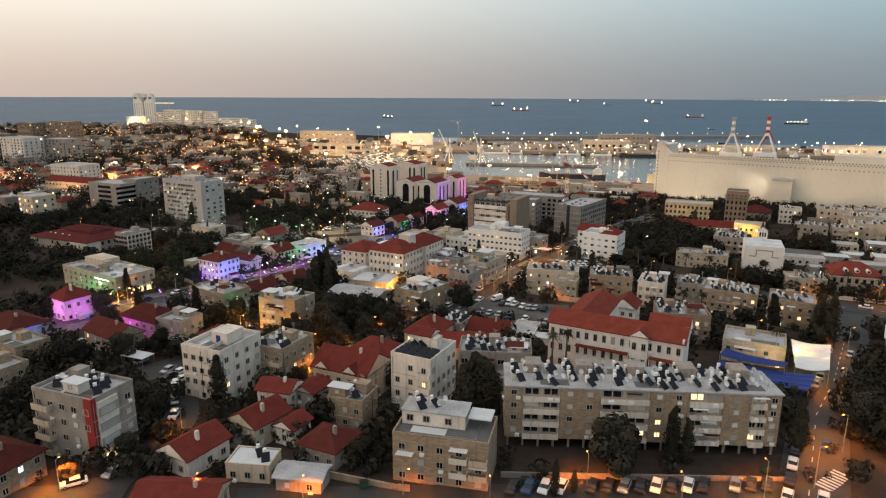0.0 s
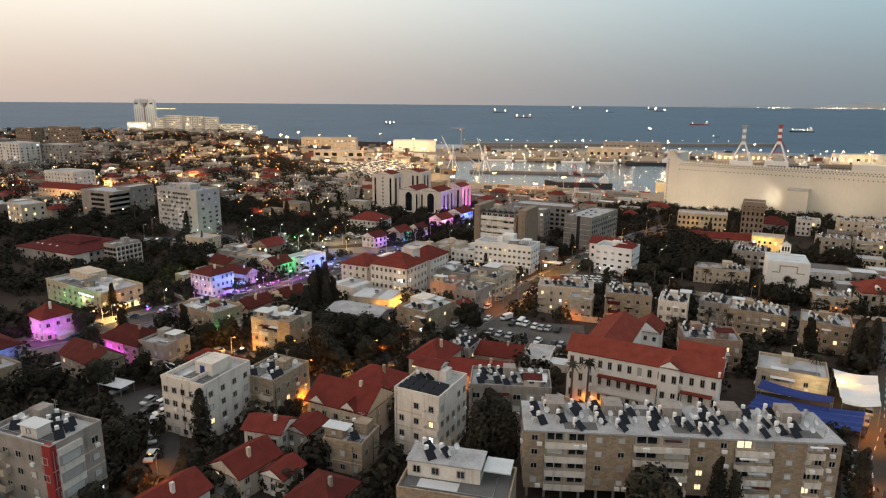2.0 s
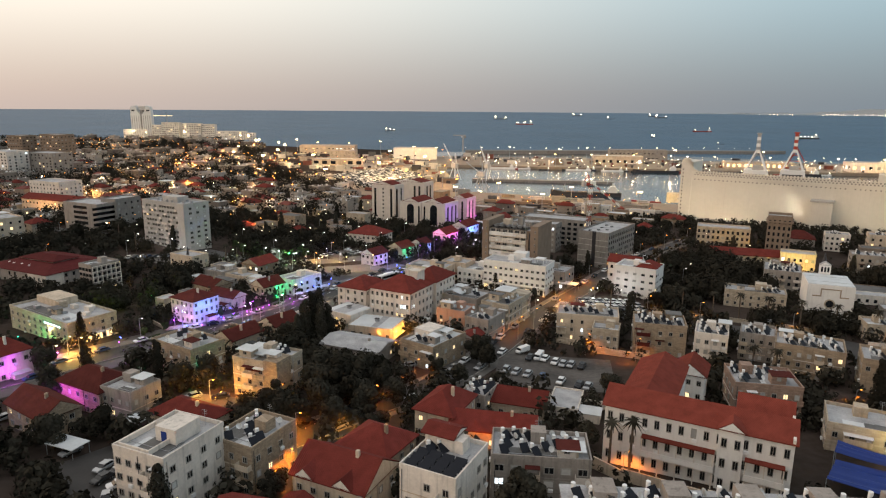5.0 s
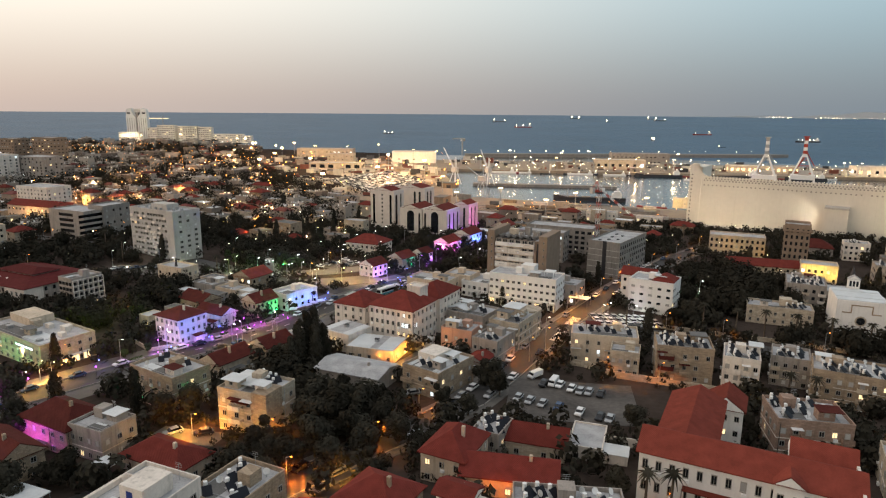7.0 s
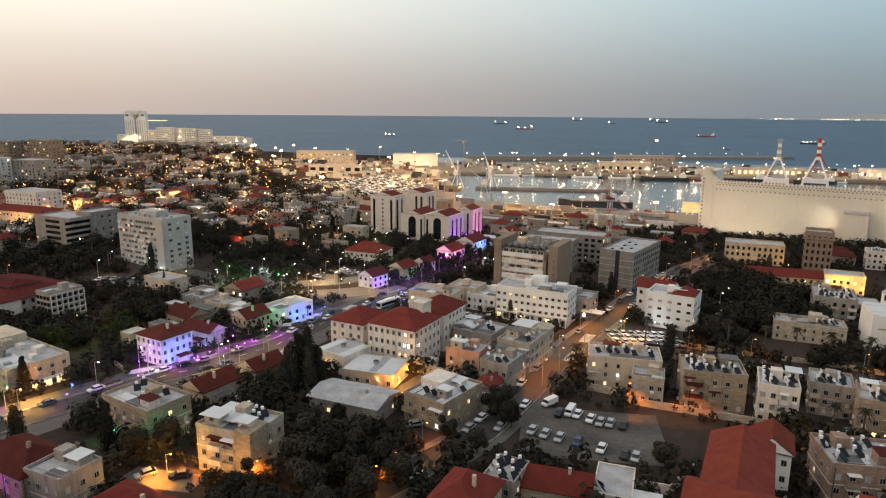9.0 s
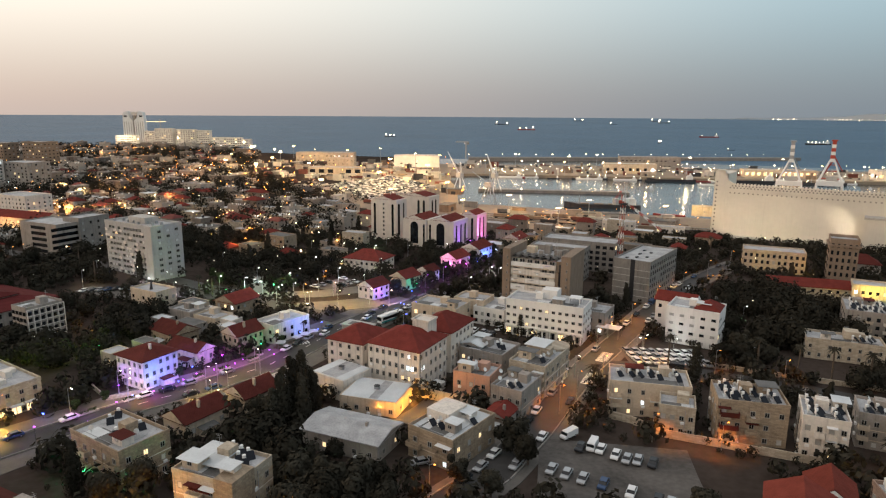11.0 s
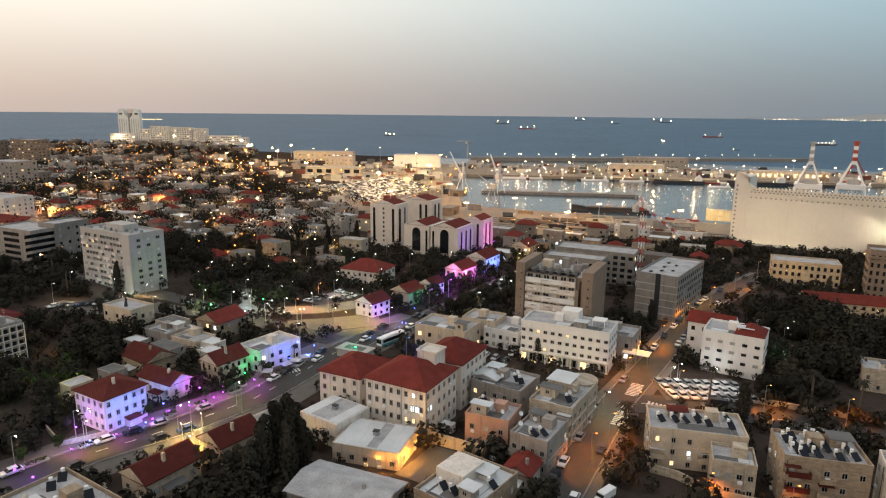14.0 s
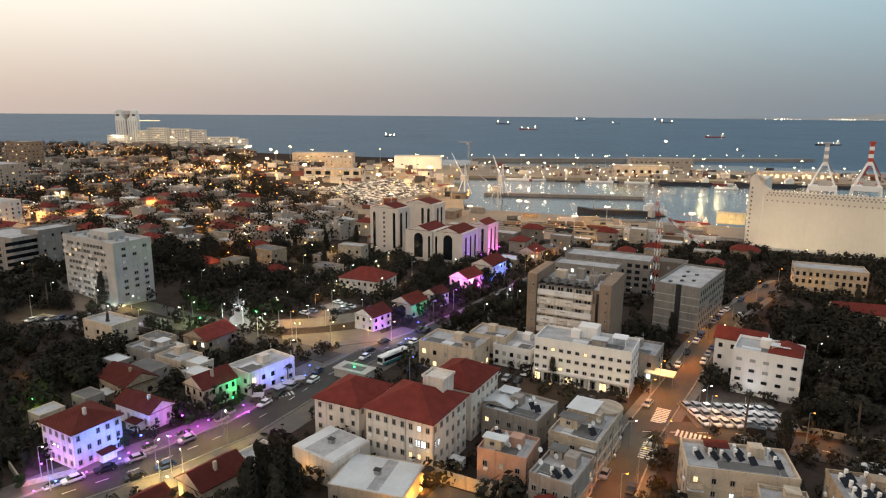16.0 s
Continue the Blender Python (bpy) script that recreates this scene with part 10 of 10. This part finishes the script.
# planted beds on the promenade
for x, y, a, n in ((-88.5, 239.0, 52, 4.5), (-82.0, 247.2, 52, 4.0), (-69.6, 262.3, 49, 3.0), (-64.2, 268.4, 50, 3.5), (-58.0, 276.6, 55, 3.5), (-57.0, 280.5, 55, 2.0)):
    e = thing("planter", x, y, land(x, y) + 0.1, a, "long stone planter with a clipped dark hedge", "planter", "promenade planters")
    part("trough", box(-n / 2, n / 2, -0.7, 0.7, 0, 0.45), concrete_pale, e)
    vs, fs = [], []
    r_ = np.random.RandomState(int(abs(x * 10)))
    for k in range(260):
        c = np.array((r_.uniform(-n / 2 + 0.1, n / 2 - 0.1), r_.uniform(-0.6, 0.6), r_.uniform(0.45, 0.95)))
        t, u = r_.normal(size=3) * 0.09, r_.normal(size=3) * 0.09
        i = len(vs)
        vs += [tuple(c - t), tuple(c - u), tuple(c + t), tuple(c + u)]
        fs.append((i, i + 1, i + 2, i + 3))
    me = bpy.data.meshes.new("hedge")
    me.from_pydata(vs, [], fs)
    me.materials.append(foliage_park)
    part("hedge", me, None, e)

# cars round the gardens west of the avenue
for k in range(9):
    car(-147.0 + 2.7 * k, 347.0 + 1.2 * k, 62, (0, 2, 1, 3, 2, 0, 1, 2, 1)[k])
for x, y, a, p in ((-84, 372, 20, 0), (-79, 374, 20, 1), (-74, 333, -30, 2), (-88, 350, -32, 0), (-101, 358, -32, 1)):
    car(x, y, a, p)


def hut(x, y):
    e = thing("garden_hut", x, y, land(x, y), -30, "small garden hut with a flat grey roof", "hut")
    part("wall", box(-2.0, 2.0, -1.6, 1.6, -0.3, 2.2), plaster_grey, e)
    part("roof", box(-2.4, 2.4, -2.0, 2.0, 2.2, 2.36), roof_grey, e)
    part("door", box(-0.4, 0.4, -1.65, -1.6, 0, 1.9), dark_metal, e)


hut(99.3, 281.7)


# sheet-roofed market sheds beyond the east road
for x, y, w, d, a, h, m in ((142, 174, 12, 8, 54, 3.2, roof_white), (151, 185, 13, 8, 54, 3.4, roof_grey), (157, 187, 12, 8, 54, 3.2, roof_white), (137, 163, 9, 7, 54, 3.0, roof_grey), (153, 168, 14, 9, 54, 3.6, roof_white), (165, 182, 14, 9, 54, 3.4, roof_dark)):
    building("shed", x, y, w, d, a, h, "low market shed under a pale sheet roof", plaster_grey, "x", m, 0.7, 1, (2, 1), category="shed")


# a white box trailer behind the yard wall
e = thing("box_trailer", -0.7, 254.0, land(-0.7, 254.0), -28, "small white box trailer parked by a wall", "trailer")
part("box_body", box(-1.5, 1.5, -1.0, 1.0, 0.5, 2.6), white_enamel, e)
for wx in (-0.7, 0.7):
    bm = bmesh.new()
    add_tube(bm, (wx, -1.05, 0.35), (wx, 1.05, 0.35), 0.35, 0.35, 10)
    part("axle_wheel", bm, rubber, e)

for x, y, p in ((-55, 364, 0), (-52.5, 367, 1), (-50, 371, 2), (-44.5, 379, 0), (-43, 366, 2), (-41, 370, 1), (-38.5, 373, 0)):
    car(x, y, -34 if x < -44 else 146, p)

# ---------------------------------------------------------------- distant windows
for kind, material in (("dark", glass_dark), ("lit", glass_lit), ("cool", glass_cool), ("shut", shutter_paint)):
    vs, fs = [], []
    for q in FAR_PANES[kind]:
        i = len(vs)
        vs += q
        fs += [(i, i + 1, i + 2, i + 3), (i, i + 4, i + 5, i + 1), (i + 3, i + 2, i + 6, i + 7), (i, i + 3, i + 7, i + 4), (i + 1, i + 5, i + 6, i + 2)]
    me = bpy.data.meshes.new("far_windows")
    me.from_pydata(vs, [], fs)
    me.materials.append(material)
    tagged(new("far_windows", me), f"small {kind} windows of distant town houses", "windows", kind="stuff")
